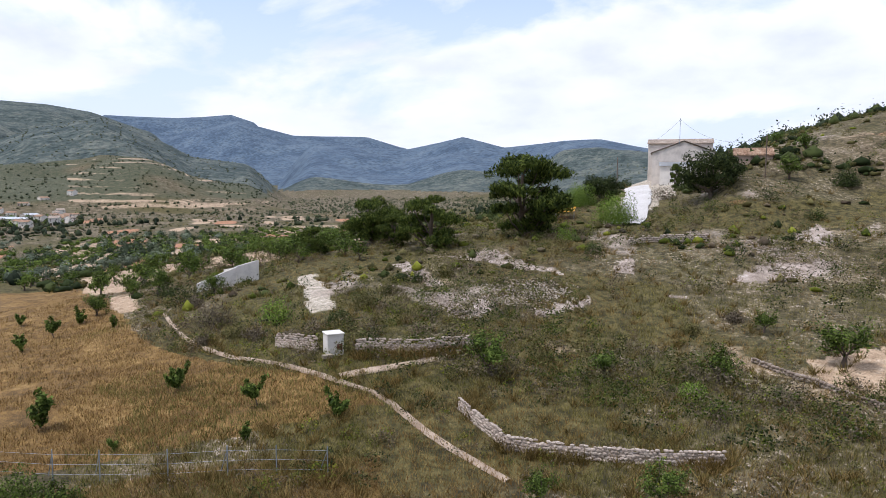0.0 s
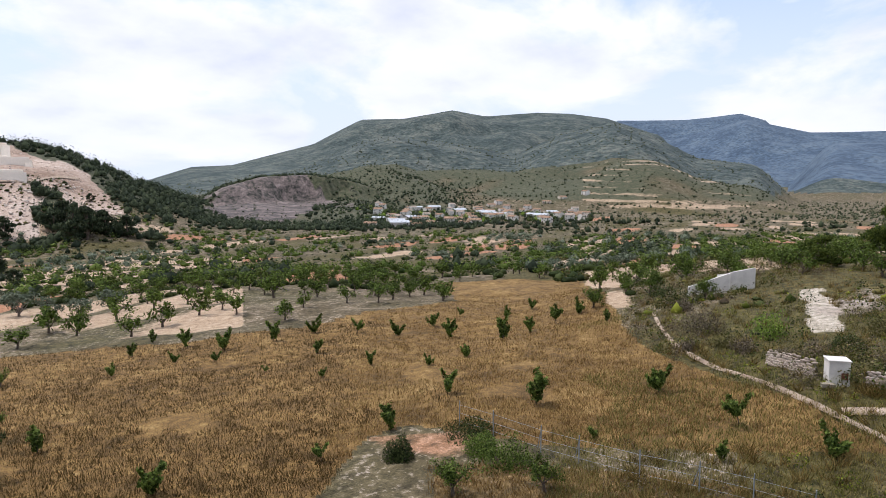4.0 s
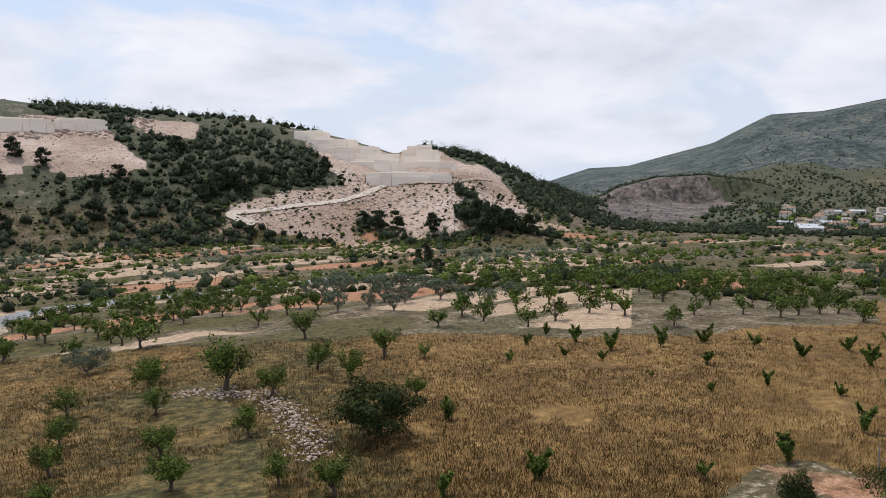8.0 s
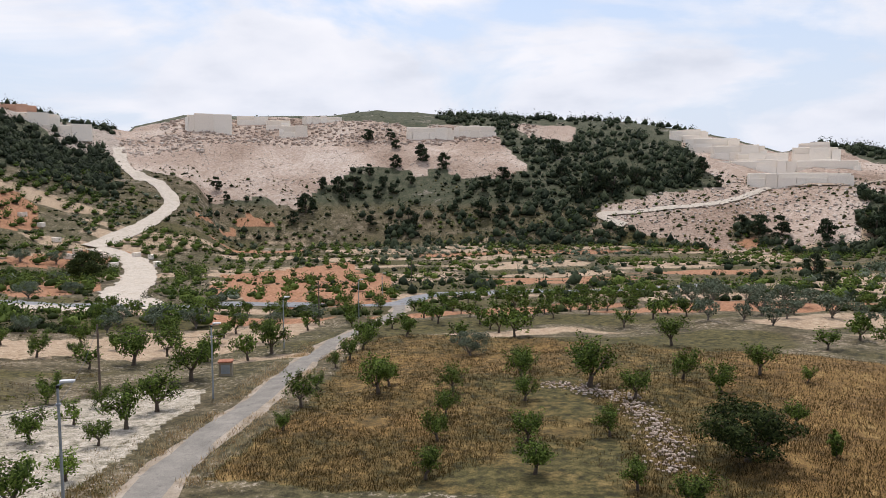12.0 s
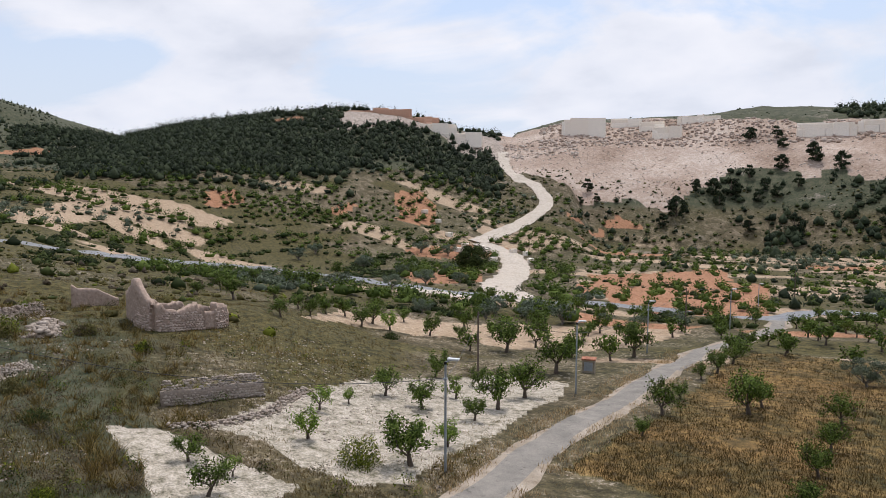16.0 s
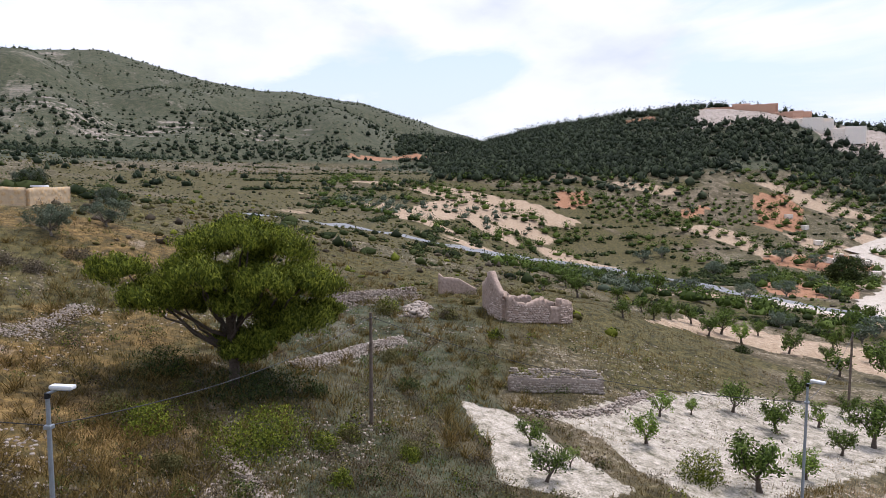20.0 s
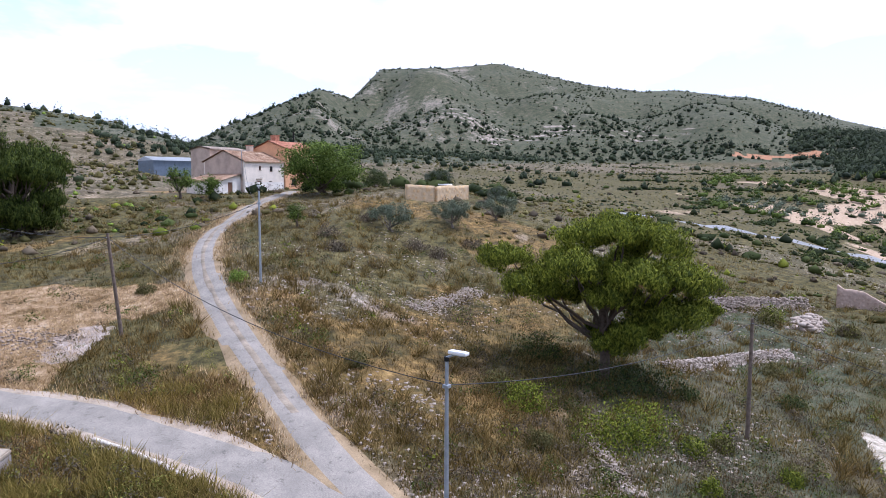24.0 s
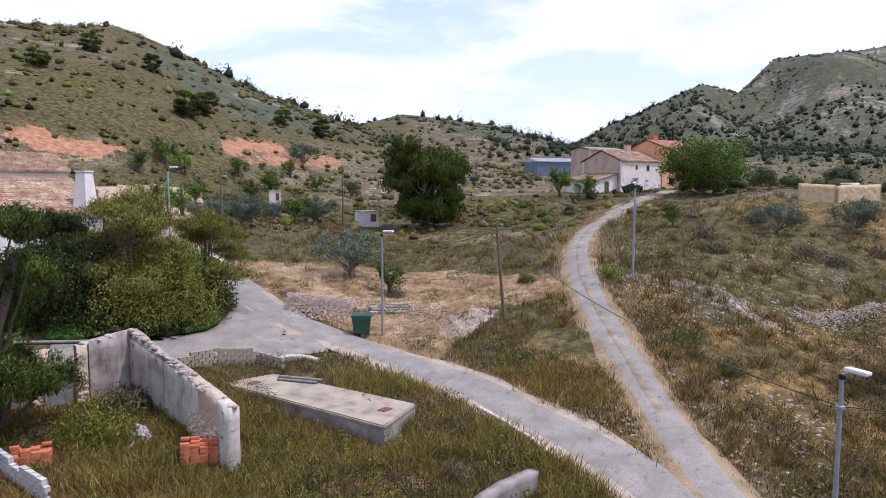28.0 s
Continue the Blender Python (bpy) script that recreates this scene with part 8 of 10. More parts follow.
for (x0, y0, h0), (x1, y1, h1), name in (((0, 0, 2.5), (2.6, 0.7, 3.1), "wall"), ((2.7, 0.75, 3.1), (1.2, 6.2, 1.7), "wall"), ((1.1, 6.3, 1.7), (-1.5, 5.6, 1.5), "wall"), ((-1.5, 5.5, 1.5), (-0.05, 0.15, 2.4), "wall"), ((-0.1, -0.05, 2.45), (-4.6, -0.9, 0.7), "wing_wall")):
    along = Vector((x1 - x0, y1 - y0, 0))
    bm = panel(along.length, max(h0, h1) + 1.0, 0.3)
    for v in bm.verts:
        if v.co.z > 1.0:
            v.co.z = h0 + (h1 - h0) * v.co.x / along.length + 1.0
    part(name, turned(bm, Matrix.Translation((x0, y0, -1.0)) @ Matrix.Rotation(math.atan2(along.y, along.x), 4, "Z")), PLASTER_WHITE, basin)
set_at(basin, 16.8, 88.5, -73, 0.2)
kerb = thing("kerb", "broken white concrete kerb along the lane", "kerb")
wall_part("kerb_stone", bd((207.6, 27.75, 1.0), (209.7, 29.3, 1.0), (212.1, 30.95, 1.0), (213.7, 32.2, 0.9)), 0.1, 0.2, LIMEWASH, kerb, 91, uneven=0.1)
wall_part("kerb_stone", bd((230.4, 39.7, 1.0), (229, 40.2, 1.0), (227.5, 39.9, 1.0), (226.6, 39.2, 0.9)), 0.22, 0.35, LIMEWASH, kerb, 92, uneven=0.1)
fence = thing("wire_fence", "sagging wire fence on thin steel posts", "fence")
FENCE = ((10.4, 33.9), (14.6, 34.3), (18.5, 34.8), (23.0, 35.2), (27.8, 36.8), (30.9, 38.0), (34.8, 40.2), (37.6, 42.0))
heads = []
for i, (b, d) in enumerate(FENCE):
    x, y = spot(b, d)
    z = ground_z(x, y)
    post = part("post", rod((x, y, z - 0.3), (x + 0.03 * (i % 3 - 1), y, z + 1.55), 0.032, 0.03, 7), STEEL, fence)
    if i in (0, 2, 4, 5):
        part("strut", rod((x + 0.5, y + 0.5, z), (x, y, z + 1.3), 0.02, 0.02, 6), STEEL, post)
    heads.append((x, y, z))
for h in (0.3, 0.8, 1.3):
    v, f = tube(np.array([(a, b, c + h) for a, b, c in heads]), np.full(len(heads), 0.008), 4)
    under(fence, mesh_object("wire", v, f, STEEL))


# ---- stone: terrace walls, rubble, quarry ----
def stone_mesh(seed, name="stone"):
    """One rough field stone of about 40 triangles, a metre across."""
    bm = bmesh.new()
    bmesh.ops.create_icosphere(bm, subdivisions=1, radius=0.55)
    q = random.Random(seed)
    for v in bm.verts:
        v.co *= q.uniform(0.78, 1.12)
        v.co.x, v.co.y, v.co.z = max(-0.46, min(0.46, v.co.x)), max(-0.44, min(0.44, v.co.y)), max(-0.42, min(0.42, v.co.z))
    me = bpy.data.meshes.new(name)
    bm.to_mesh(me)
    bm.free()
    return me


STONES = [stone_mesh(i) for i in range(8)]
for me in STONES:
    me.materials.append(STONE)
STONE_ARRAYS = []
for me in STONES:
    v = np.empty(len(me.vertices) * 3)
    me.vertices.foreach_get("co", v)
    STONE_ARRAYS.append((v.reshape(-1, 3), np.array([list(p.vertices) for p in me.polygons])))


def stone_soup(places, sizes, rng, flat=0.7):
    """Many stones in one mesh, each turned and sized at random."""
    pieces = []
    kinds = rng.integers(0, 8, len(places))
    ang = rng.uniform(0, 6.28, len(places))
    for k in range(8):
        m = kinds == k
        if not m.any():
            continue
        v, f = STONE_ARRAYS[k]
        c, s = np.cos(ang[m]), np.sin(ang[m])
        w = np.stack([v[None, :, 0] * c[:, None] - v[None, :, 1] * s[:, None], v[None, :, 0] * s[:, None] + v[None, :, 1] * c[:, None], np.broadcast_to(v[None, :, 2] * flat, (m.sum(), len(v)))], -1)
        w = w * sizes[m][:, None, None] + places[m][:, None, :]
        pieces.append((w.reshape(-1, 3), (f[None] + (np.arange(m.sum()) * len(v))[:, None, None]).reshape(-1, 3)))
    return joined(pieces)


def dry_wall(label, rows, tall, stone=0.3, limit=0, seed=1, thick=0.5, owner=None, shapes=None, other=False):
    """A dry-stone terrace wall: courses of single stones over a rubble core; or the stone facing of another wall."""
    root = owner or thing("dry_stone_wall", label, "wall", "dry-stone terrace walls")
    line = np.array([spot(*q) for q in rows])
    seg = np.hypot(*np.diff(line, axis=0).T)
    s = np.concatenate([[0], np.cumsum(seg)])
    q = np.random.default_rng(seed)
    if owner is None:
        wall_part("core", [(*p, 0.55) for p in line], tall, thick * 0.6, STONE, root, seed, uneven=0.2)
    places, sizes, made = [], [], 0
    for k in range(int(tall / (stone * 0.62))):
        for u in np.arange(stone / 2, s[-1], stone * 0.92):
            u = u + (k % 2) * stone * 0.45
            if q.random() < (0.04 if k < 2 else 0.1 if k < 3 else 0.25) or u > s[-1]:
                continue
            x, y = np.interp(u, s, line[:, 0]), np.interp(u, s, line[:, 1])
            i = min(np.searchsorted(s, u, side="right") - 1, len(seg) - 1)
            t = (line[i + 1] - line[i]) / seg[i]
            n = np.array([-t[1], t[0]])
            if (n @ np.array([x, y]) > 0) != other:
                n = -n
            px, py = np.array([x, y]) + n * (thick * 0.3 - k * 0.02)
            z = ground_z(x, y) + 0.08 + k * stone * 0.62 + q.normal() * 0.02
            size = stone * q.uniform(0.85, 1.3)
            if made < limit:
                ob = new("stone", (shapes or STONES)[int(q.integers(0, 8))])
                ob.parent = root
                ob.matrix_basis = Matrix.Translation((px, py, z)) @ Euler((q.normal() * 0.2, q.normal() * 0.2, math.atan2(t[1], t[0]) + q.normal() * 0.2)).to_matrix().to_4x4() @ Matrix.Diagonal((size * 1.1, size * 0.85, size * 0.72, 1))
                made += 1
            else:
                places.append((px, py, z))
                sizes.append(size)
    if places:
        v, f = stone_soup(np.array(places), np.array(sizes), q)
        tagged(under(root, mesh_object("stones", v, f, STONE)), kind="stuff")
    return root


dry_wall("long dry-stone terrace wall half hidden by grass", ((-1.0, 42.5), (-3.2, 39.4), (-5.1, 37.4), (-9.9, 36.9), (-15.9, 37.2), (-22.4, 38.3)), 1.0, 0.27, 295, 31)
dry_wall("dry-stone retaining wall beside the water cabinet", ((7.7, 51.1), (2.5, 51.0), (-2.3, 52.4)), 1.25, 0.27, 200, 32)
dry_wall("short curved dry-stone wall on the bank", ((14.0, 57.0), (12.2, 54.0), (10.8, 52.4)), 1.2, 0.27, 90, 33)
dry_wall("dry-stone terrace wall above the pale gravel", ((151.0, 48.8), (148.6, 49.2), (144.6, 51.2), (143.4, 51.8)), 1.7, 0.27, 298, 34, 0.8)
dry_wall("low dry-stone wall behind the waste container", ((222.3, 49.2), (219.0, 49.8)), 0.75, 0.3, 60, 35)
dry_wall("long low terrace wall below the farmhouse", ((-14.6, 88.8), (-20.5, 91.3)), 1.0, 0.4, 0, 36)
dry_wall("low tumbled stone wall beside a ploughed plot", ((-24.1, 56.1), (-28.4, 53.1), (-33.0, 49.6)), 0.5, 0.35, 0, 37)


def rubble_row(label, rows, width, high, n, size, seed, material=None):
    """A bank of loose stones along a line."""
    q = np.random.default_rng(seed)
    line = np.array([spot(*p) for p in rows])
    seg = np.hypot(*np.diff(line, axis=0).T)
    s = np.concatenate([[0], np.cumsum(seg)])
    u = q.uniform(0, s[-1], n)
    off = q.normal(size=n) * width / 2
    x, y = np.interp(u, s, line[:, 0]), np.interp(u, s, line[:, 1])
    t = np.stack([np.interp(u, s, np.gradient(line[:, 0], s)), np.interp(u, s, np.gradient(line[:, 1], s))], 1)
    t /= np.linalg.norm(t, axis=1)[:, None] + 1e-9
    x, y = x - t[:, 1] * off, y + t[:, 0] * off
    z = height(x, y) + high * np.exp(-(off / width * 1.6) ** 2) * q.uniform(0, 1, n)
    v, f = stone_soup(np.stack([x, y, z], 1), size * q.uniform(0.5, 1.4, n), q)
    return tagged(mesh_object("stone_bank", v, f, material or PEBBLE), label, "stones", kind="stuff")


rubble_row("bank of loose pale stones along a terrace edge", ((168.6, 47.3), (166.6, 49.2), (163.6, 53.6), (159.8, 58.0)), 0.9, 0.5, 2200, 0.17, 41)
rubble_row("bank of loose pale stones below the pines", ((166.2, 67.0), (162.0, 73.0), (158.8, 78.0)), 1.6, 0.8, 2400, 0.2, 42)
rubble_row("spill of pale boulders", ((158.6, 66), (158.2, 72)), 1.2, 0.7, 260, 0.5, 43)
rubble_row("narrow bank of white stones on the slope", ((174.6, 33.6), (172.6, 30.5), (171.0, 28.2)), 0.7, 0.25, 1100, 0.15, 44)
rubble_row("low bank of pale stones on the slope", ((189.0, 49.6), (186, 53), (183.5, 57.6)), 1.4, 0.3, 1000, 0.14, 45)
rubble_row("heap of white and red rubble by the lane", ((228.9, 50.2), (226.2, 50.0), (223.6, 49.6)), 2.2, 0.75, 2600, 0.13, 46, PINK_STONE)
rubble_row("scatter of small pale stones by the lane", ((224, 49.8), (219.5, 50.2), (215, 47.5)), 2.4, 0.2, 700, 0.13, 52, STONE)
rubble_row("pale stones along a field edge", ((150.6, 44.6), (147.4, 45.2), (142.8, 48.5), (139.9, 55.0)), 0.6, 0.25, 500, 0.24, 47)
rubble_row("stones dug from the dry gully", ((91.0, 62), (87.5, 60), (84.5, 58), (82.5, 52), (81.0, 46), (80.5, 41)), 1.5, 0.15, 700, 0.22, 48, RUBBLE)
rubble_row("bank of pale stones on the bank", ((4.6, 72), (1.0, 66), (-1.5, 60)), 1.2, 0.3, 1200, 0.2, 49)
rubble_row("pale eroded stones on the east slope", ((-3, 66), (-6, 70), (-10, 68)), 4.0, 0.15, 900, 0.2, 50)
rubble_row("pale eroded stones on the upper east slope", ((-23, 92), (-26, 86), (-30, 84)), 4.0, 0.15, 700, 0.22, 51)
q = np.random.default_rng(61)
b, r = np.radians(q.uniform(128, 206, 15000)), 17 * (75 / 17) ** q.uniform(0, 1, 15000)
x, y = r * np.cos(b), r * np.sin(b)
near_stone = (rough(x, y, 8, 91, 3) > 0.05) & (near_line(x, y, ROAD_LINES["fork"][0]) > 1.6) & (near_line(x, y, ROAD_LINES["lane"][0]) > 1.9)
x, y = x[near_stone], y[near_stone]
v, f = stone_soup(np.stack([x, y, height(x, y)], 1), q.uniform(0.06, 0.26, len(x)), q)
tagged(mesh_object("loose_stones", v, f, PEBBLE), "loose pale limestone pebbles strewn over the slope", "stones", kind="stuff")


# stones showing in the ruin's walls
PINK_STONES = []
for me in STONES:
    me = me.copy()
    me.materials.clear()
    me.materials.append(PINK_STONE)
    PINK_STONES.append(me)
for rows_, tall_, seed_ in ((((151.2, 68.8), (150.2, 69.4), (149.2, 70.0), (148.2, 71.0), (147.75, 71.4)), 1.9, 81), (((147.0, 72.4), (146.6, 73.2), (146.1, 74.2)), 2.2, 82), (((152.3, 71.3), (152.0, 70.4), (151.3, 68.9)), 2.7, 83), (((152.55, 72.8), (152.2, 71.2)), 3.7, 84)):
    dry_wall("", rows_, tall_, 0.36, 120, seed_, 1.2, ruin, PINK_STONES)
# bare ochre stone where the plaster of the enclosure is lost
OCHRE_STONES = []
for me in STONES:
    me = me.copy()
    me.materials.clear()
    me.materials.append(OCHRE_STONE)
    OCHRE_STONES.append(me)
dry_wall("", ((234.6, 28.2), (236.6, 30.7)), 2.5, 0.26, 180, 71, 1.15, yard, OCHRE_STONES)
dry_wall("", ((234.6, 28.2), (236.6, 30.7)), 2.5, 0.26, 180, 75, 1.15, yard, OCHRE_STONES, True)
dry_wall("", ((243.8, 35.7), (244.5, 35.6)), 2.4, 0.26, 40, 72, 1.15, yard, OCHRE_STONES)
dry_wall("", ((246.3, 35.4), (247.3, 35.3)), 2.4, 0.26, 50, 73, 1.15, yard, OCHRE_STONES)
q = np.random.default_rng(74)
for (b0, d0, k0), (b1, d1, k1) in (((233.8, 27.4, 2.5), (240.7, 36.3, 2.9)), ((240.7, 36.3, 2.85), (244.4, 35.6, 2.6)), ((246.3, 35.4, 2.45), (254, 35.0, 2.6))):
    (x0, y0), (x1, y1) = spot(b0, d0), spot(b1, d1)
    n = int(math.hypot(x1 - x0, y1 - y0) * 8)
    f = q.uniform(0, 1, n)
    x, y = x0 + (x1 - x0) * f + q.normal(size=n) * 0.1, y0 + (y1 - y0) * f + q.normal(size=n) * 0.1
    v, g = stone_soup(np.stack([x, y, height(x, y) + k0 + (k1 - k0) * f + q.normal(size=n) * 0.05], 1), q.uniform(0.14, 0.34, n), q)
    tagged(under(yard, mesh_object("wall_head", v, g, PEBBLE)), "loose stones bedded in mortar along the wall head", kind="stuff")


def quarry_face(name, label, rows, material, seed):
    """Sawn quarry benches: each bench a row of tall blocks set into the hill; rows give bearings, distance, foot and head."""
    root = thing(name, label, "quarry")
    rr = random.Random(seed)
    for b0, b1, d, z0, z1 in rows:
        mid = (b0 + b1) / 2
        x, y = spot(mid, d + 8)
        wide, tall = abs(radians(b1 - b0)) * d, z1 - z0
        bench = part("bench", box(-7.0, -wide / 2 + 1.5, -tall / 2 - 5, 16, wide / 2 - 1.5, tall / 2 - 0.6, 0.3), material, root)
        bench.matrix_basis = Matrix.Translation((x, y, EYE_Z + (z0 + z1) / 2 - 0.4)) @ Matrix.Rotation(radians(mid), 4, "Z")
        at = -wide / 2
        while at < wide / 2 - 2:
            w = min(rr.uniform(4, 14), wide / 2 - at)
            low = -tall / 2 - 5
            courses = rr.choice((1, 2, 2, 3))
            back = rr.uniform(-10.5, -9.0)
            edge = abs(at + w / 2) / (wide / 2)
            top_ = tall / 2 + rr.uniform(-0.9, 0.6) - (tall * 0.35 * rr.random() if edge > 0.75 else 0)
            for k in range(courses):
                high = -tall / 2 + (top_ + tall / 2) * (k + 1) / courses
                bm = box(back + k * rr.uniform(1.6, 3.0), at + 0.05, low, -3.0 + k * 0.3, at + w - 0.05, high, 0.1)
                for v in bm.verts:
                    v.co.x += (v.co.z + tall / 2) * 0.2
                    v.co += Vector((rr.uniform(-0.15, 0.15), 0, rr.uniform(-0.12, 0.12)))
                part("block", bm, material, bench)
                low = high - 0.3
            at += w
    return root


quarry_face("quarry_benches", "stepped white quarry benches with sawn faces", (
    (81.9, 79.1, 554, 29.5, 38.0),
    (80.7, 76.9, 527, 20.6, 30.7),
    (78.9, 75.0, 507, 14.3, 24.3),
    (77.2, 73.6, 503, 11.0, 18.6),
    (79.1, 69.0, 492, 5.6, 13.7),
    (76.3, 69.4, 453, -0.7, 5.8),
    (73.4, 70.3, 505, 13.1, 22.5),
    (73.0, 71.0, 559, 24.1, 27.8)), CUT_STONE, 1)
quarry_face("quarry_wall", "pale sawn quarry walls along the hilltop", (
    (118.8, 115.9, 572, 39.2, 51.3),
    (115.6, 113.2, 595, 45.0, 52.0),
    (112.4, 110.2, 559, 35.1, 42.8),
    (110.6, 107.5, 597, 46.5, 53.5),
    (102.4, 98.6, 543, 34.1, 41.2),
    (98.6, 95.2, 548, 35.6, 42.8),
    (113.4, 111.5, 582, 42.3, 48.5)), CUT_STONE, 2)
quarry_face("quarry_wall", "pale quarry walls above the gravel track", (
    (130.7, 127.6, 527, 38.8, 44.1),
    (128.9, 125.6, 523, 31.0, 36.8),
    (119.3, 117.2, 572, 39.6, 50.7)), CUT_STONE, 3)

quarry_face("quarry_cut", "reddish rock cut on the crest of the pine hill", (
    (137.6, 134.2, 548, 46.0, 55.5),
    (134.3, 131.2, 545, 43.0, 56.5),
    (131.2, 129.0, 540, 41.0, 50.0)), CUT_RED, 4)

# spoil and tumbled blocks on the quarry slopes
q = np.random.default_rng(71)
for b0, b1, r0, r1, n, s in ((62, 88, 335, 600, 9000, 1.0), (90, 125, 430, 640, 9000, 1.0), (122, 139, 480, 600, 1200, 1.0)):
    b, r = q.uniform(b0, b1, n), q.uniform(r0, r1, n)
    x, y = r * np.cos(np.radians(b)), r * np.sin(np.radians(b))
    c = covers(x, y)
    m = c["spoil"] > 0.5
    x, y = x[m], y[m]
    v, f = stone_soup(np.stack([x, y, height(x, y) + 0.1], 1), s * q.uniform(0.3, 1.0, m.sum()) ** 4 * 1.5, q, 0.7)
    tagged(mesh_object("quarry_rubble", v, f, RUBBLE), "tumbled pale pink limestone blocks on the quarry slope", "rubble", kind="stuff")
for b0, b1, r0, r1, n in ((92, 121, 530, 615, 2400), (66, 86, 395, 470, 900), (118, 131, 505, 560, 500)):
    b, r = q.uniform(b0, b1, n), q.uniform(r0, r1, n)
    x, y = r * np.cos(np.radians(b)), r * np.sin(np.radians(b))
    m = covers(x, y)["spoil"] > 0.5
    x, y = x[m], y[m]
    v, f = stone_soup(np.stack([x, y, height(x, y) + 0.3], 1), (0.7 if b0 < 90 else 1.0) + (1.8 if b0 < 90 else 3.0) * q.uniform(0, 1, m.sum()) ** 2.5, q, 0.75)
    tagged(mesh_object("quarry_boulders", v, f, RUBBLE), "large broken pale blocks below the quarry walls", "boulders", kind="stuff")
G_BLOCK = "sawn stone blocks beside the track"
for i, (b, d) in enumerate(((127.6, 298), (126.9, 308), (127.2, 298), (125.2, 303), (125.6, 307), (122, 306), (121.6, 290), (124.6, 286), (126.3, 300), (128.2, 323), (129.1, 339), (130.2, 348), (123, 309))):
    qq = random.Random(i)
    blk = tagged(part("stone_block", box(-1.6, -1, -0.2, 1.6, 1, 1.7, 0.08), CUT_STONE, None), "white sawn limestone block beside the gravel track", "stone block", G_BLOCK)
    set_at(blk, b, d, qq.uniform(0, 180))

# --- village across the valley
def village_house(seed, w, d, h, walls, roof, label):
    root = house("village_house", label, w, d, h, h + 1.5, walls, roof, holes=((1.2, h - 1.9, 1.0, 1.2), (w - 2.4, h - 1.9, 1.0, 1.2), (w - 2.4, 1.0, 1.0, 1.2)), doors=((1.3, 0, 1.1, 2.1, WOOD_BROWN),), tiles=0.7)
    return root


G_VILLAGE = "houses of the village"
kinds = [village_house(0, 9, 8, 5.4, PLASTER_WHITE, CLAY, "white village house with a clay tile roof"), village_house(1, 12, 7, 3.6, PLASTER_CREAM, CLAY, "low cream village house with a tile roof"),
         village_house(2, 8, 8, 6.4, PLASTER_WHITE, CLAY_GREY, "tall white village house"), village_house(3, 16, 10, 4.4, RENDER_PALE, METAL_ROOF, "long pale village barn with a light roof")]
for k in kinds:
    tagged(k, group=G_VILLAGE)
vr = random.Random(9)
spots_ = []
while len(spots_) < 84:
    b = vr.uniform(27.5, 45.5)
    d = 570 + (b - 36) * -6 + vr.uniform(-60, 230)
    if b < 31 and vr.random() < 0.5 or any(abs(b - p) * 9.6 < 7 and abs(d - s) < 13 for p, s in spots_):
        continue
    spots_.append((b, d))
for i, (b, d) in enumerate(spots_):
    x, y = spot(b, d)
    copy_thing(kinds[(0, 1, 2, 0, 1, 3)[i % 6]], Matrix.Translation((x, y, ground_z(x, y) - 0.3)) @ Matrix.Rotation(radians(b - 90 + vr.uniform(-50, 50)), 4, "Z") @ Matrix.Scale(vr.uniform(0.66, 0.85), 4))
for k in kinds:
    drop_pattern(k)


# ---- growth and stones that nobody could count ----
def free_of_roads(x, y, gap=0.4):
    ok = np.ones(x.shape, bool)
    for line, w in ROAD_LINES.values():
        ok &= near_line(x, y, line) > w / 2 + (gap if w > 1.5 else -0.15)
    for plot in BUILT_ON:
        ok &= ~inside_plot(x, y, plot)
    return ok


BUILT_ON = (   # plan outlines where nothing grows: slab, walls and yards, as (bearing, distance)
    [(232.2, 36.8), (227.8, 37.6), (222.6, 32.6), (224.2, 30.6), (228.0, 31.0)],)


def polar_field(rng, n, b0, b1, r0, r1, power=1.0):
    """Random places in a sector; power 1 thins them out evenly with distance, 2 spreads them evenly over the area."""
    b = np.radians(rng.uniform(b0, b1, n))
    u = rng.uniform(0, 1, n)
    r = r0 * (r1 / r0) ** u if power == 1.0 else np.sqrt(r0 ** 2 + (r1 ** 2 - r0 ** 2) * u)
    return r * np.cos(b), r * np.sin(b)


def body_shape():
    """A twenty-sided lump: its corners and faces."""
    bm = bmesh.new()
    bmesh.ops.create_icosphere(bm, subdivisions=1, radius=1)
    out = np.array([v.co for v in bm.verts]), np.array([[v.index for v in f.verts] for f in bm.faces])
    bm.free()
    return out


BODY = body_shape()


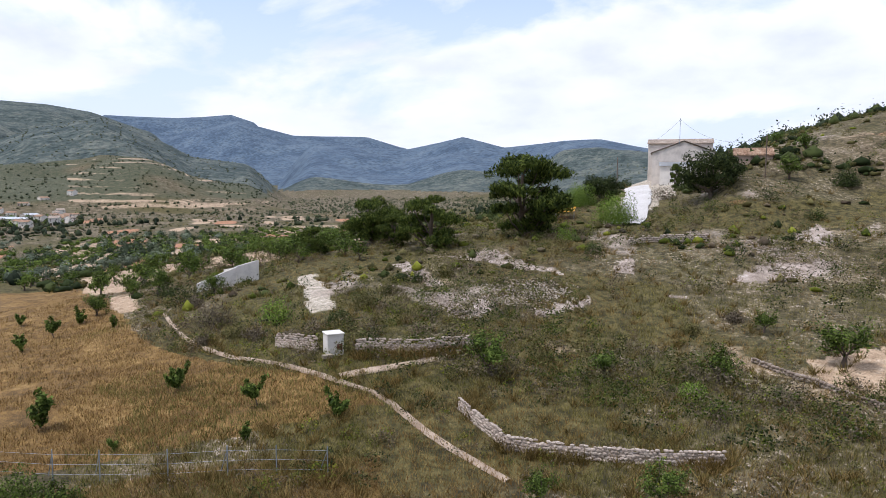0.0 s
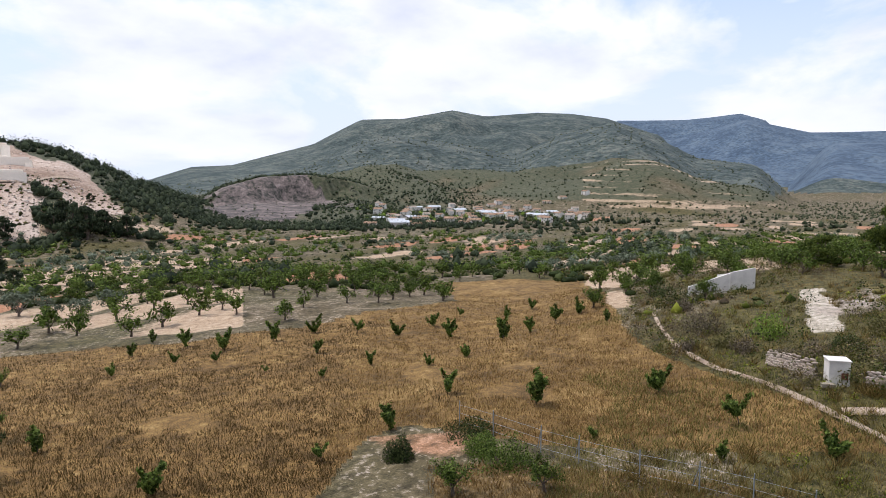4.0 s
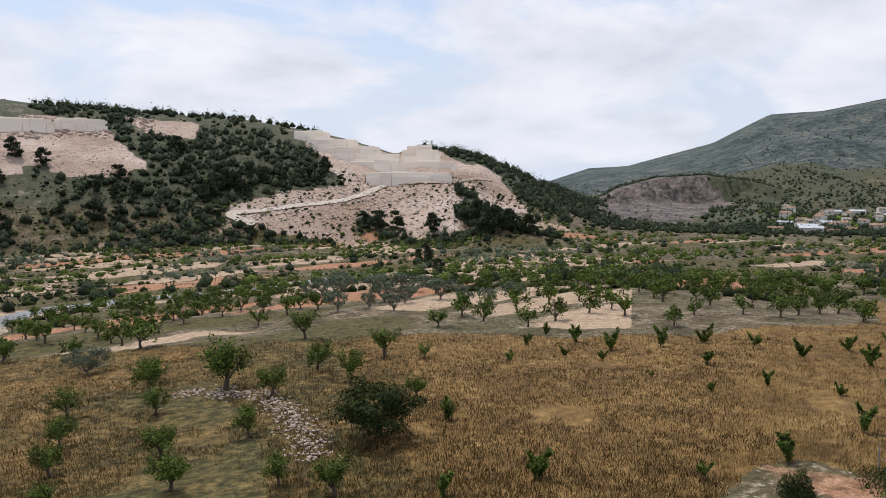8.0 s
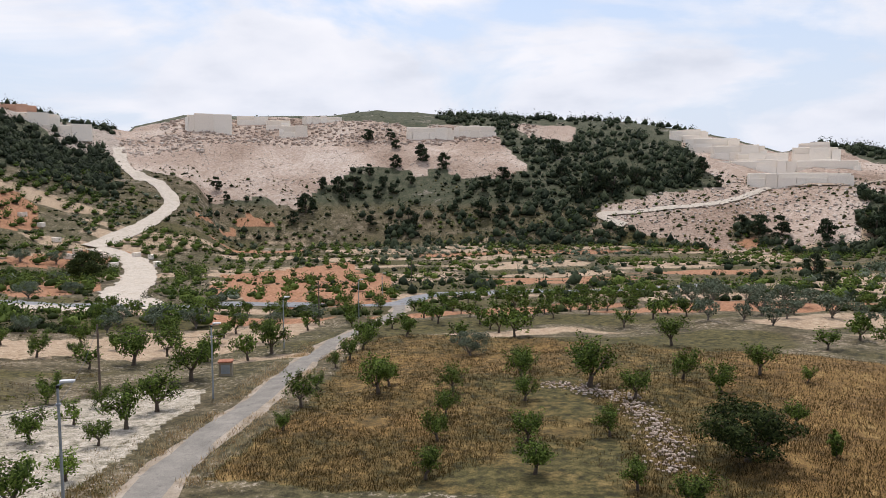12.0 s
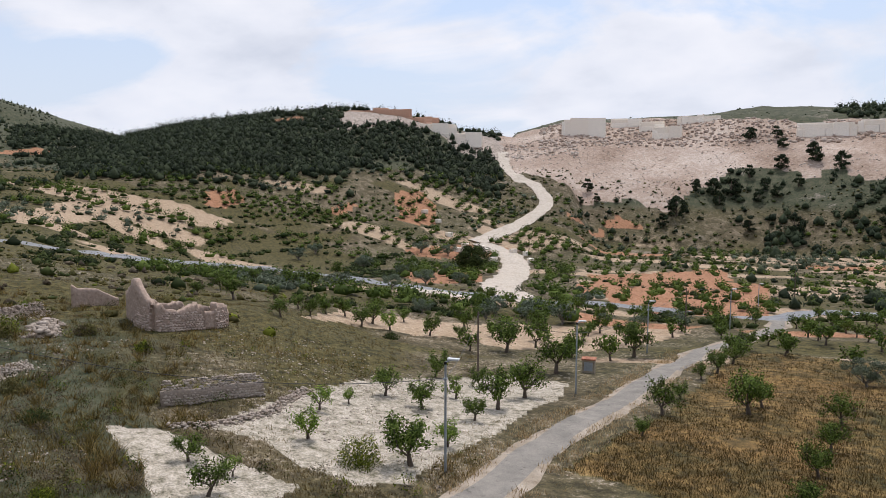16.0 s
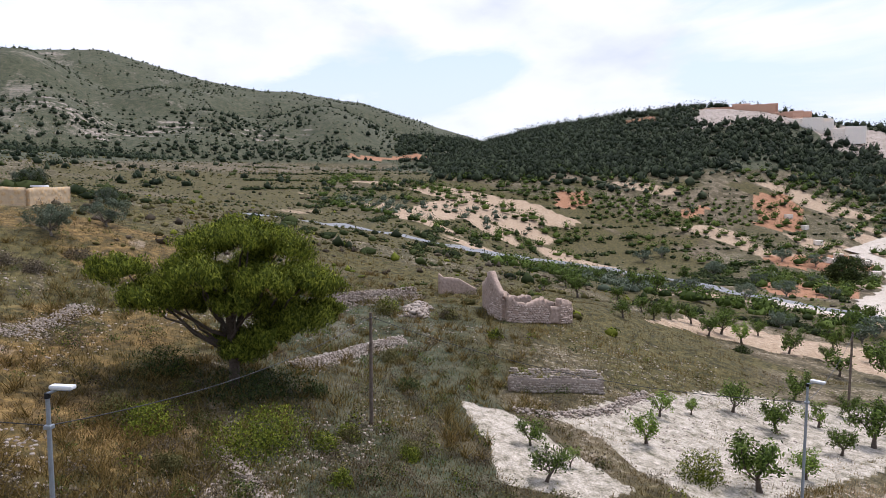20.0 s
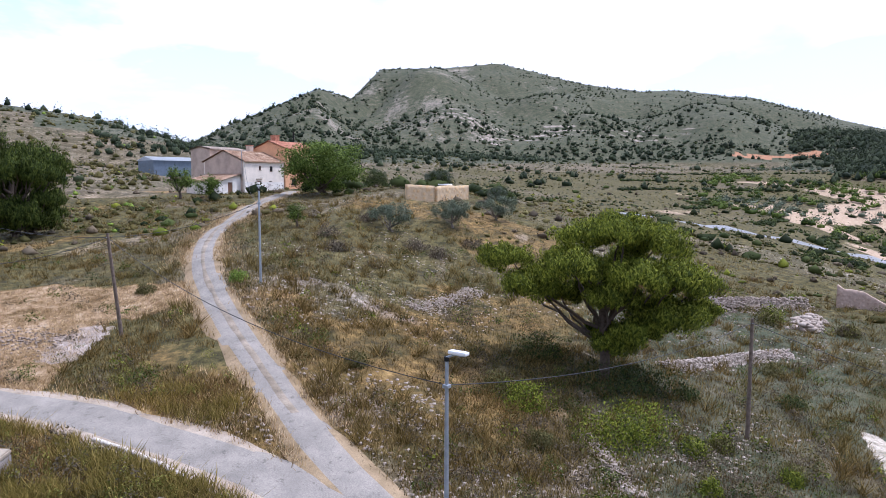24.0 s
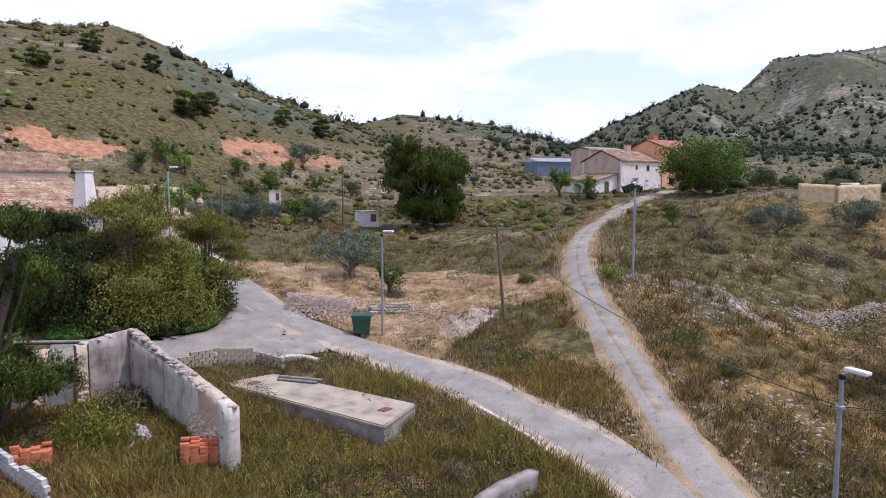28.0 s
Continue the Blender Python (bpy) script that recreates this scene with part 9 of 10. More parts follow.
def clumps(name, x, y, tall, leaves, leaf, material, label, category, rng, wide=0.55, base=0.0, up=0.2, solid=True):
    """Plants at many places in one mesh, each a lumpy body of foliage wrapped in leaf cards, or the leaves alone."""
    n = len(x)
    z = height(x, y)
    foot, span = np.stack([x, y, z], -1)[:, None, :], np.stack([tall * wide, tall * wide, tall * 0.9], -1)[:, None, :]
    turn = rng.uniform(0, 6.283, (n, 1))

    def swell(d):
        ang = np.arctan2(d[..., 1], d[..., 0]) + turn
        return (1 + 0.22 * np.sin(ang * 2) + 0.16 * np.sin(ang * 3 + d[..., 2] * 4 + turn * 5))[..., None]

    d = unit(rng.normal(size=(n, leaves, 3)))
    d[..., 2] = np.abs(d[..., 2]) * (1 - base) + base * 0.6
    c = d * rng.uniform(0.55, 1, (n, leaves, 1)) ** 0.5 * swell(d) * span
    c[..., 2] += tall[:, None] * 0.08
    size = np.repeat(leaf * tall, leaves) * 0.85
    v, f = cards((c + foot).reshape(-1, 3), size, size * 0.55, rng, up, None, d.reshape(-1, 3) + [0, 0, 0.15])
    if not solid:
        return tagged(mesh_object(name, v, f, material), label, category, kind="stuff")
    lump, rim = BODY
    lump = np.repeat(lump[None], n, 0)
    way = np.concatenate([lump[..., :2], np.abs(lump[..., 2:]) * (1 - base) + base * 0.6], -1)
    way[..., 2] = np.where(lump[..., 2] < -0.3, base * 0.5, way[..., 2])
    b = way * rng.uniform(0.5, 0.8, (n, lump.shape[1], 1)) * swell(way) * span
    body = (b + foot).reshape(-1, 3)
    tri = (rim[None] + (np.arange(n) * len(BODY[0]))[:, None, None]).reshape(-1, 3) + len(v)
    ob = mesh_object(name, np.concatenate([v, body]), (f, tri), material)
    return tagged(ob, label, category, kind="stuff")


def blades(name, x, y, tall, per, material, label, rng, spread=0.12, lean=0.35):
    """Grass: tufts of thin blades, each a tall triangle."""
    n = len(x)
    z = height(x, y)
    root = np.stack([x, y, z - 0.03], -1)[:, None, :] + rng.normal(size=(n, per, 3)) * [spread, spread, 0]
    tip = root + np.stack([rng.normal(size=(n, per)) * lean, rng.normal(size=(n, per)) * lean, rng.uniform(0.6, 1.1, (n, per))], -1) * tall[:, None, None]
    side = unit(rng.normal(size=(n, per, 3)) * [1, 1, 0]) * (0.012 + 0.022 * tall[:, None, None])
    v = np.stack([root - side, root + side, tip], 2).reshape(-1, 3)
    ob = mesh_object(name, v, np.arange(len(v)).reshape(-1, 3), material)
    return tagged(ob, label, "grass", kind="stuff")


rng = np.random.default_rng(5)


def pick(x, y, keep):
    return x[keep], y[keep]


# dry grass of the brown fields
x, y = polar_field(rng, 115000, 0, 126, 26, 105)
c = covers(x, y)
x, y = pick(x, y, (c["dry"] > 0.42) & free_of_roads(x, y) & (rough(x, y, 6, 13, 3) > -0.45))
brown = np.degrees(np.arctan2(y, x)) + rough(x, y, 9, 43, 3) * 16 > 44
blades("dry_grass", *pick(x, y, ~brown), rng.uniform(0.16, 0.42, (~brown).sum()), 4, GRASS_DRY, "golden dry grass covering the almond field", rng, 0.2)
blades("brown_grass", *pick(x, y, brown), rng.uniform(0.16, 0.42, brown.sum()), 4, GRASS_BROWN, "brown withered grass of the orchard field", rng, 0.2)
x, y = polar_field(rng, 22000, 0, 126, 26, 105)
c = covers(x, y)
x, y = pick(x, y, ((c["dry"] > 0.1) & (rough(x, y, 11, 17, 3) > np.where(np.arctan2(y, x) > 1.15, -0.15, 0.3))) & free_of_roads(x, y))
far_side = np.arctan2(y, x) > 1.1
blades("green_weeds", *pick(x, y, ~far_side), rng.uniform(0.15, 0.35, (~far_side).sum()), 4, GRASS_GREEN, "green weeds among the dry grass", rng, 0.2)
blades("brown_weeds", *pick(x, y, far_side), rng.uniform(0.15, 0.35, far_side.sum()), 4, GRASS_BROWN, "brown-green weeds under the almond trees", rng, 0.2)
# grass and low scrub of the slopes
for key, n in (("lane", 9000), ("fork", 6000)):   # straw along the road edges
    line, w = ROAD_LINES[key]
    i = rng.integers(1, len(line) - 1, n)
    t = unit(line[i + 1] - line[i - 1])
    off = (w / 2 - 0.1 + rng.uniform(0, 1, n) ** 1.6 * 1.9) * rng.choice([-1, 1], n)
    x, y = line[i, 0] - t[:, 1] * off + rng.normal(size=n) * 0.5, line[i, 1] + t[:, 0] * off + rng.normal(size=n) * 0.5
    keep = (np.hypot(x, y) < 95) & free_of_roads(x, y, -0.05) & (rough(x, y, 5, 37, 3) > -0.25)
    x, y = pick(x, y, keep)
    blades("verge_grass", x, y, rng.uniform(0.15, 0.45, len(x)), 5, GRASS_STRAW, "bleached straw grass along the road edge", rng, 0.2)
for b0, b1, n in ((-36, 30, 46000), (126, 200, 60000), (196, 252, 52000)):
    x, y = polar_field(rng, n, b0, b1, 17 if b0 > 100 else 26, 130)
    c = covers(x, y)
    keep = free_of_roads(x, y) & ((b0 != 196) | (c["dry"] < 0.7)) & (c["white"] < 0.4) & (c["spoil"] < 0.5) & (c["soil"] < 0.5) & (c["rock"] < 0.5) & (rough(x, y, 9, 23, 3) > -0.5)
    x, y = pick(x, y, keep)
    half = rough(x, y, 14, 27, 3) > (0.26 if b0 == 126 else -0.05)
    blades("slope_grass", *pick(x, y, half), rng.uniform(0.18, 0.5, half.sum()), 5, GRASS_GREEN if b0 > 100 else GRASS_MEADOW, "green and straw-coloured grass on the slope", rng, 0.2)
    blades("slope_grass_dry", *pick(x, y, ~half), rng.uniform(0.12, 0.36, (~half).sum()), 4, GRASS_BROWN if b0 > 100 else GRASS_DRY, "brown withered grass on the slope" if b0 > 100 else "dry straw-coloured grass on the slope", rng, 0.2)
x, y = polar_field(rng, 26000, 203, 240, 38, 112)
c = covers(x, y)
x, y = pick(x, y, ((c["soil"] > 0.45) | (c["dry"] > 0.7)) & (c["white"] < 0.4) & free_of_roads(x, y, 0.3))
blades("straw_stubble", x, y, rng.uniform(0.1, 0.25, len(x)), 6, GRASS_STRAW, "mown straw stubble on the plots by the lane", rng, 0.3, 0.6)
x, y = polar_field(rng, 15000, 203, 250, 19, 37)
keep = free_of_roads(x, y, 0.5) & (rough(x, y, 6, 29, 3) > -0.35)
x, y = pick(x, y, keep)
short = rough(x, y, 5, 151, 3) > 0.08
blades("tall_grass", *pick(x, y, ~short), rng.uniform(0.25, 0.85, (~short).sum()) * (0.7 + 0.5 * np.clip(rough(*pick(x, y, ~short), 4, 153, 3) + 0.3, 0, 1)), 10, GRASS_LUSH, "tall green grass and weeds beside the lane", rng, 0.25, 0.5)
blades("withered_grass", *pick(x, y, short), rng.uniform(0.15, 0.5, short.sum()), 8, GRASS_DRY, "withered brown grass among the weeds", rng, 0.25, 0.5)
x, y = polar_field(rng, 420, 203, 252, 19, 40)
x, y = pick(x, y, free_of_roads(x, y, 0.7))
clumps("weeds", x, y, rng.uniform(0.3, 0.75, len(x)), 90, 0.2, LEAF_TAMARISK, "leafy green weeds in the grass", "weeds", rng, 0.7, solid=False)
for b0, b1, n, r0 in ((-36, 30, 3400, 27), (126, 200, 2800, 20), (198, 252, 1300, 30)):
    x, y = polar_field(rng, n, b0, b1, r0, 260)
    c = covers(x, y)
    keep = free_of_roads(x, y, 0.9) & (c["white"] < 0.45) & (c["spoil"] < 0.5) & (c["soil"] < 0.5) & (c["dry"] < 0.7) & (rough(x, y, 18, 33, 3) > -0.2)
    x, y = pick(x, y, keep)
    r = np.hypot(x, y)
    kind = rng.choice(4, len(x), p=(0.38, 0.16, 0.26, 0.20) if b0 < 0 else (0.38, 0.38, 0.17, 0.07))
    for k, (material, label) in enumerate(((LEAF_SCRUB, "low olive-green scrub on the slopes"), (LEAF_GREY, "grey-brown thyme and heather scrub"), (LEAF_PINE, "low green rosemary scrub"), (LEAF_DARK, "low dark green juniper scrub"))):
        for near in (True, False):
            m = (kind == k) & ((r < 75) == near)
            clumps("scrub", *pick(x, y, m), rng.uniform(0.3, 1.0, m.sum()) ** 1.8 * (0.85 if near else 1.4), 70 if near else 12, 0.24 if near else 0.34, material, label, "scrub", rng, 0.85, solid=not near)
# terraced orchards of the valley
def orchard_grid(b0, b1, r0, r1, step, rng):
    n = int(r1 / step)
    gx, gy = np.meshgrid(np.arange(-n, n) * step, np.arange(-n, n) * step * 1.05)
    gx, gy = gx.ravel() + rng.normal(size=gx.size) * 0.6, gy.ravel() + rng.normal(size=gy.size) * 0.6
    a = 0.35
    x, y = gx * math.cos(a) - gy * math.sin(a), gx * math.sin(a) + gy * math.cos(a)
    r, b = np.hypot(x, y), np.degrees(np.arctan2(y, x)) % 360
    return pick(x, y, (r > r0) & (r < r1) & (b > b0) & (b < b1))


x, y = orchard_grid(4, 127, 84, 420, 6.2, rng)
c = covers(x, y)
r, b = np.hypot(x, y), np.degrees(np.arctan2(y, x)) % 360
listed = np.array([spot(q[0], q[1]) for rows in TREES.values() for q in rows])
clear = np.min(np.hypot(x[:, None] - listed[:, 0], y[:, None] - listed[:, 1]), 1) > 3.2
keep = (c["dry"] < 0.5) & free_of_roads(x, y, 1.2) & (rng.uniform(0, 1, len(x)) < np.where(r < 200, 0.8, 0.6)) & clear & (c["wood"] < 0.6) & ((b > 26) | (r > 88) & (b > 7)) & (parcels(x, y)[0] < np.where(b < 26, 0.8, np.where(r < 190, 0.93, 0.62)))
x, y = pick(x, y, keep)
r = np.hypot(x, y)
order = np.argsort(r)
MID_ALMOND = [tree_kind("almond_tree", orchard_tree(600 + i, 3.2, 420, 0.42, 4, 0.8), LEAF_ALMOND, BARK, "green almond tree in a terraced orchard row", "tree", "almond trees of the terraces") for i in range(4)]
MID_OLIVE = [tree_kind("olive_tree", round_tree(640 + i, 3.2, 520, 0.42, 0.65, 0.15, 20), LEAF_OLIVE, BARK_PALE, "grey-green olive tree among the terraces", "tree", "olive trees of the terraces") for i in range(2)]
olive_here = rough(x, y, 35, 67, 2) > 0.28
for i in order[:280]:
    b = math.degrees(math.atan2(y[i], x[i]))
    p = MID_OLIVE[i % 2] if olive_here[i] else MID_ALMOND[i % 4]
    place_tree(p, b, float(r[i]), float(RNG.uniform(2.4, 3.8)), wide=float(RNG.uniform(1.0, 1.25)))
rest = order[280:]
m = olive_here[rest]
clumps("far_almond_trees", x[rest][~m], y[rest][~m], rng.uniform(2.4, 3.8, (~m).sum()), 46, 0.24, LEAF_ALMOND, "rows of green almond trees across the valley terraces", "trees", rng, 0.6, 0.45)
clumps("far_olive_trees", x[rest][m], y[rest][m], rng.uniform(2.4, 3.6, m.sum()), 46, 0.24, LEAF_OLIVE, "grey-green olive trees across the valley terraces", "trees", rng, 0.65, 0.4)
x, y = orchard_grid(118, 166, 118, 470, 5.6, rng)
c = covers(x, y)
r, b = np.hypot(x, y), np.degrees(np.arctan2(y, x)) % 360
clear = np.min(np.hypot(x[:, None] - listed[:, 0], y[:, None] - listed[:, 1]), 1) > 3.2
keep = free_of_roads(x, y, 2) & clear & (near_line(x, y, ROAD_LINES["road"][0]) > np.where(b > 124, 15, 4)) & (c["wood"] < 0.5) & (c["white"] < 0.3) & (c["spoil"] < 0.4) & ((r < 175) | (parcels(x, y)[0] < 0.5) | (c["red"] > 0.5)) & (r > 118 + (b - 118) * 0.6) & ((b < 152) | (r > 230))
x, y = pick(x, y, keep & (rng.uniform(0, 1, len(x)) < 0.7))
m = rough(x, y, 40, 77, 2) > 0.3
clumps("valley_almond_trees", x[~m], y[~m], rng.uniform(2.8, 4.6, (~m).sum()), 70, 0.2, LEAF_ALMOND, "green almond orchard on the valley floor", "trees", rng, 0.6, 0.4)
clumps("valley_olive_trees", x[m], y[m], rng.uniform(2.4, 3.6, m.sum()), 46, 0.25, LEAF_OLIVE, "grey-green olive trees on the valley floor", "trees", rng, 0.65, 0.4)
# rows of the green terraces below the pine hill
BELT = [(145.6, 335.9), (138.8, 345.8), (132.5, 359.2), (132.4, 325.8), (137.5, 314.5), (144.3, 308.3)]
x, y = orchard_grid(130, 147, 295, 365, 4.4, rng)
x, y = pick(x, y, inside_plot(x, y, BELT) & (rough(x, y, 18, 225, 2) > -0.35))
clumps("terrace_trees", x, y, rng.uniform(1.8, 3.0, len(x)), 24, 0.26, LEAF_ALMOND, "close rows of fresh green trees on the terraces", "trees", rng, 0.6, 0.2)
x, y = polar_field(rng, 30000, 122, 172, 165, 430)
c = covers(x, y)
h = height(x, y)
x, y = pick(x, y, (np.sin(h * 1.7 + rough(x, y, 70, 227, 2) * 2.5) > 0.9) & (c["soil"] < 0.5) & (c["red"] < 0.5) & (c["wood"] < 0.6) & free_of_roads(x, y, 3) & (rough(x, y, 40, 229, 2) > -0.3))
clumps("terrace_hedge", x, y, rng.uniform(0.6, 1.7, len(x)), 12, 0.3, LEAF_DARK, "dark hedges along the rims of the terraces", "hedge", rng, 0.9)
# pinewoods
def wood_mask(x, y):
    r, b = np.hypot(x, y), np.degrees(np.arctan2(y, x)) % 360
    n = rough(x, y, 45, 83, 3)
    p = np.zeros(x.shape)
    p = np.where((b > 136) & (b < 160) & (r > 350) & (r < 640), np.clip((height(x, y) - EYE_Z) / 9, 0.04, 1) * (0.95 + n), p)
    p = np.where((b > 124) & (b <= 136) & (r > 400) & (r < 640), np.clip((height(x, y) - EYE_Z + 16) / 16, 0.06, 1) * (0.36 + 0.8 * n), p)
    p = np.where((b > 98) & (b < 118) & (r > 380) & (r < 500), 0.25 + 0.9 * n, p)
    p = np.where((b > 80) & (b < 100) & (r > 370) & (r < 650), 0.5 + 0.9 * n, p)
    p = np.where((b > 60) & (b < 72) & (r > 350) & (r < 640), 0.55 + 0.7 * n, p)
    p = np.where((b > 70) & (b < 77) & (r > 355) & (r < 420), 0.35 + 0.9 * n, p)
    p = np.where((b > 28) & (b < 63) & (r > 450) & (r < 1500), np.where(r > 760, 0.7, 0.55) + 0.6 * n, p)
    p = np.where(((b < 28) | (b > 330)) & (r > 190) & (r < 1500), np.where(r > 700, 0.6, 0.14) + 0.6 * n, p)
    p = np.where((b > 157) & (b < 212) & (r > 420), 0.34 + 0.7 * n, p)
    rise = (height(x, y) - EYE_Z) / r
    p = np.where((b > 157) & (b < 212) & (r > 250), np.where(rise > 0.05, 0.4 + 0.7 * n, np.where(rise > 0.03, 0.9 + n, 0.05 + 0.2 * n)), p)
    p = np.where((b > 212) & (b < 256) & (r > 170), 0.03 + 0.3 * n, p)
    p = np.where((b > 27) & (b < 118) & (r > 150) & (r < 560), np.maximum(p, 0.08 + 0.3 * n), p)
    return p


for b0, b1, r0, r1, n, cards_each, size, tall in ((58, 104, 350, 640, 5600, 16, 0.22, 7.0), (-34, 256, 150, 420, 13000, 30, 0.22, 4.5), (-34, 256, 420, 680, 12000, 16, 0.24, 5.6), (124, 160, 350, 630, 9500, 18, 0.2, 6.5), (155, 210, 430, 1000, 8000, 8, 0.3, 3.0), (36, 62, 440, 1000, 5200, 9, 0.28, 4.6), (-34, 256, 680, 1500, 32000, 3, 0.3, 3.9)):
    x, y = polar_field(rng, n, b0, b1, r0, r1)
    c = covers(x, y)
    keep = (rng.uniform(0, 1, n) < wood_mask(x, y)) & (c["white"] < 0.35) & (c["crag"] < 0.5) & (c["spoil"] < 0.4) & (c["soil"] < 0.6) & (c["red"] < 0.6) & free_of_roads(x, y, 2.5)
    x, y = pick(x, y, keep)
    # past 600 m the paler LEAF_HILL colour stands in for haze
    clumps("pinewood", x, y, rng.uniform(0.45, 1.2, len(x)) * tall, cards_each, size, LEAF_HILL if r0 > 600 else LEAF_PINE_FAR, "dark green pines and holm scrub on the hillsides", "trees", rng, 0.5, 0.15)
# low scrub that speckles the hills
x, y = polar_field(rng, 17000, -34, 256, 180, 1150)
c = covers(x, y)
keep = (c["white"] < 0.3) & (c["spoil"] < 0.4) & (c["soil"] < 0.5) & (c["red"] < 0.5) & free_of_roads(x, y, 2.5) & (rough(x, y, 30, 103, 3) > -0.25)
x, y = pick(x, y, keep)
far = np.clip(np.hypot(x, y) / 400, 0.7, 1.7)
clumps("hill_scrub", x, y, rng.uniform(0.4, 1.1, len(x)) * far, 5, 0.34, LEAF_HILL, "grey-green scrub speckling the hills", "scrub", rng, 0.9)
# scrub of the hill above the hamlet
for material, n, label in ((LEAF_SCRUB, 3600, "olive-green scrub on the terraced hillside"), (LEAF_DARK, 380, "dark green shrubs on the terraced hillside"), (LEAF_BRIGHT, 260, "fresh green bushes on the terraces")):
    x, y = polar_field(rng, n, 208, 256, 62, 400)
    c = covers(x, y)
    keep = free_of_roads(x, y, 1.2) & (c["red"] < 0.5) & (c["soil"] < 0.5) & (rough(x, y, 24, 131, 3) + np.sin(height(x, y) * 1.1) * 0.4 > -0.25) & (height(x, y) > EYE_Z - 6)
    x, y = pick(x, y, keep)
    clumps("hillside_scrub", x, y, rng.uniform(0.4, 1.0, len(x)) ** 1.6 * np.clip(np.hypot(x, y) / 90, 0.8, 2.4), 22, 0.3, material, label, "scrub", rng, 0.75)
# olive scrub of the plateau, heather below the pine, dark shrubs of the east bank
for b0, b1, r0, r1, n, lo, hi, material, cards_each, leaf, label in (
        (148, 206, 105, 420, 3600, 0.3, 0.9, LEAF_SCRUB, 9, 0.34, "olive-green scrub covering the plateau"),
        (62, 126, 320, 470, 3600, 0.6, 1.8, LEAF_SCRUB, 6, 0.34, "olive-green scrub at the foot of the quarry hill"),
        (62, 126, 320, 470, 1500, 0.8, 2.6, LEAF_DARK, 12, 0.28, "dark green bushes at the foot of the quarry hill"),
        (150, 206, 300, 640, 3000, 0.5, 1.4, LEAF_SCRUB, 6, 0.34, "olive-green scrub below the mountain"),
        (148, 206, 105, 640, 520, 0.8, 3.4, LEAF_DARK, 14, 0.26, "dark green bushes dotted over the plateau"),
        (146, 174, 21, 66, 1300, 0.2, 0.5, LEAF_GREY, 46, 0.2, "grey-brown heather on stony ground"),
        (146, 200, 21, 90, 420, 0.3, 0.9, LEAF_DARK, 46, 0.2, "low dark green shrubs among the heather"),
        (-35, 26, 40, 150, 420, 0.5, 1.9, LEAF_DARK, 70, 0.18, "dark green shrubs on the eroded bank"),
        (-35, 26, 44, 150, 420, 0.4, 1.2, LEAF_PINE, 70, 0.18, "yellow-green broom on the eroded bank"),
        (-35, 26, 30, 150, 380, 0.4, 1.1, LEAF_GREY, 60, 0.18, "brown withered shrubs on the eroded bank")):
    x, y = polar_field(rng, n, b0, b1, r0, r1)
    c = covers(x, y)
    x, y = pick(x, y, free_of_roads(x, y, 0.8) & (c["white"] < 0.6) & (c["soil"] < 0.52) & (c["dry"] < 0.7) & (c["red"] < 0.5) & (rough(x, y, 16, 191, 3) > -0.25))
    clumps("scrub", x, y, rng.uniform(0, 1, len(x)) ** 1.7 * (hi - lo) + lo, cards_each, leaf, material, label, "scrub", rng, 0.8, solid=r0 > 50)
# long tufts of esparto and leafy shrubs on the banks
for b0, b1, r0, r1, n in ((-36, 24, 30, 130, 1500), (148, 200, 22, 95, 1900), (200, 246, 42, 110, 1000)):
    x, y = polar_field(rng, n, b0, b1, r0, r1)
    c = covers(x, y)
    x, y = pick(x, y, free_of_roads(x, y, 0.5) & (c["white"] < 0.5) & (c["dry"] < 0.75) & (rough(x, y, 12, 231, 3) > -0.15))
    blades("tufts", x, y, rng.uniform(0.45, 0.95, len(x)), 26, GRASS_GREEN, "rounded tufts of long green and straw grass", rng, 0.16, 0.6)
x, y = polar_field(rng, 3800, -36, 24, 44, 190)
c = covers(x, y)
x, y = pick(x, y, free_of_roads(x, y, 0.6) & (c["white"] < 0.5) & (c["dry"] < 0.7) & (rough(x, y, 14, 233, 3) > -0.1))
kind = rng.integers(0, 3, len(x))
for k, (material, label) in enumerate(((LEAF_SCRUB, "olive-green shrubs crowding the bank"), (LEAF_EDGE_PINE, "dark green rosemary shrubs on the bank"), (LEAF_GREY, "brown heather shrubs on the bank"))):
    m = kind == k
    clumps("shrubs", *pick(x, y, m), rng.uniform(0.4, 1.4, m.sum()), 80, 0.2, material, label, "shrubs", rng, 0.85, solid=False)
x, y = polar_field(rng, 1500, 146, 246, 24, 110)
c = covers(x, y)
x, y = pick(x, y, free_of_roads(x, y, 0.7) & (c["white"] < 0.62) & (c["soil"] < 0.5) & (rough(x, y, 10, 235, 3) > -0.1))
kind = rng.integers(0, 4, len(x))
for k, (material, label) in enumerate(((LEAF_SCRUB, "low olive-green bushes on the dry slope"), (LEAF_GREY, "brown heather on the dry slope"), (LEAF_EDGE_PINE, "small dark green bushes on the dry slope"), (LEAF_GREY, "withered thyme on the dry slope"))):
    m = kind == k
    clumps("shrubs", *pick(x, y, m), rng.uniform(0.3, 0.8, m.sum()), 110, 0.2, material, label, "shrubs", rng, 0.9, solid=False)
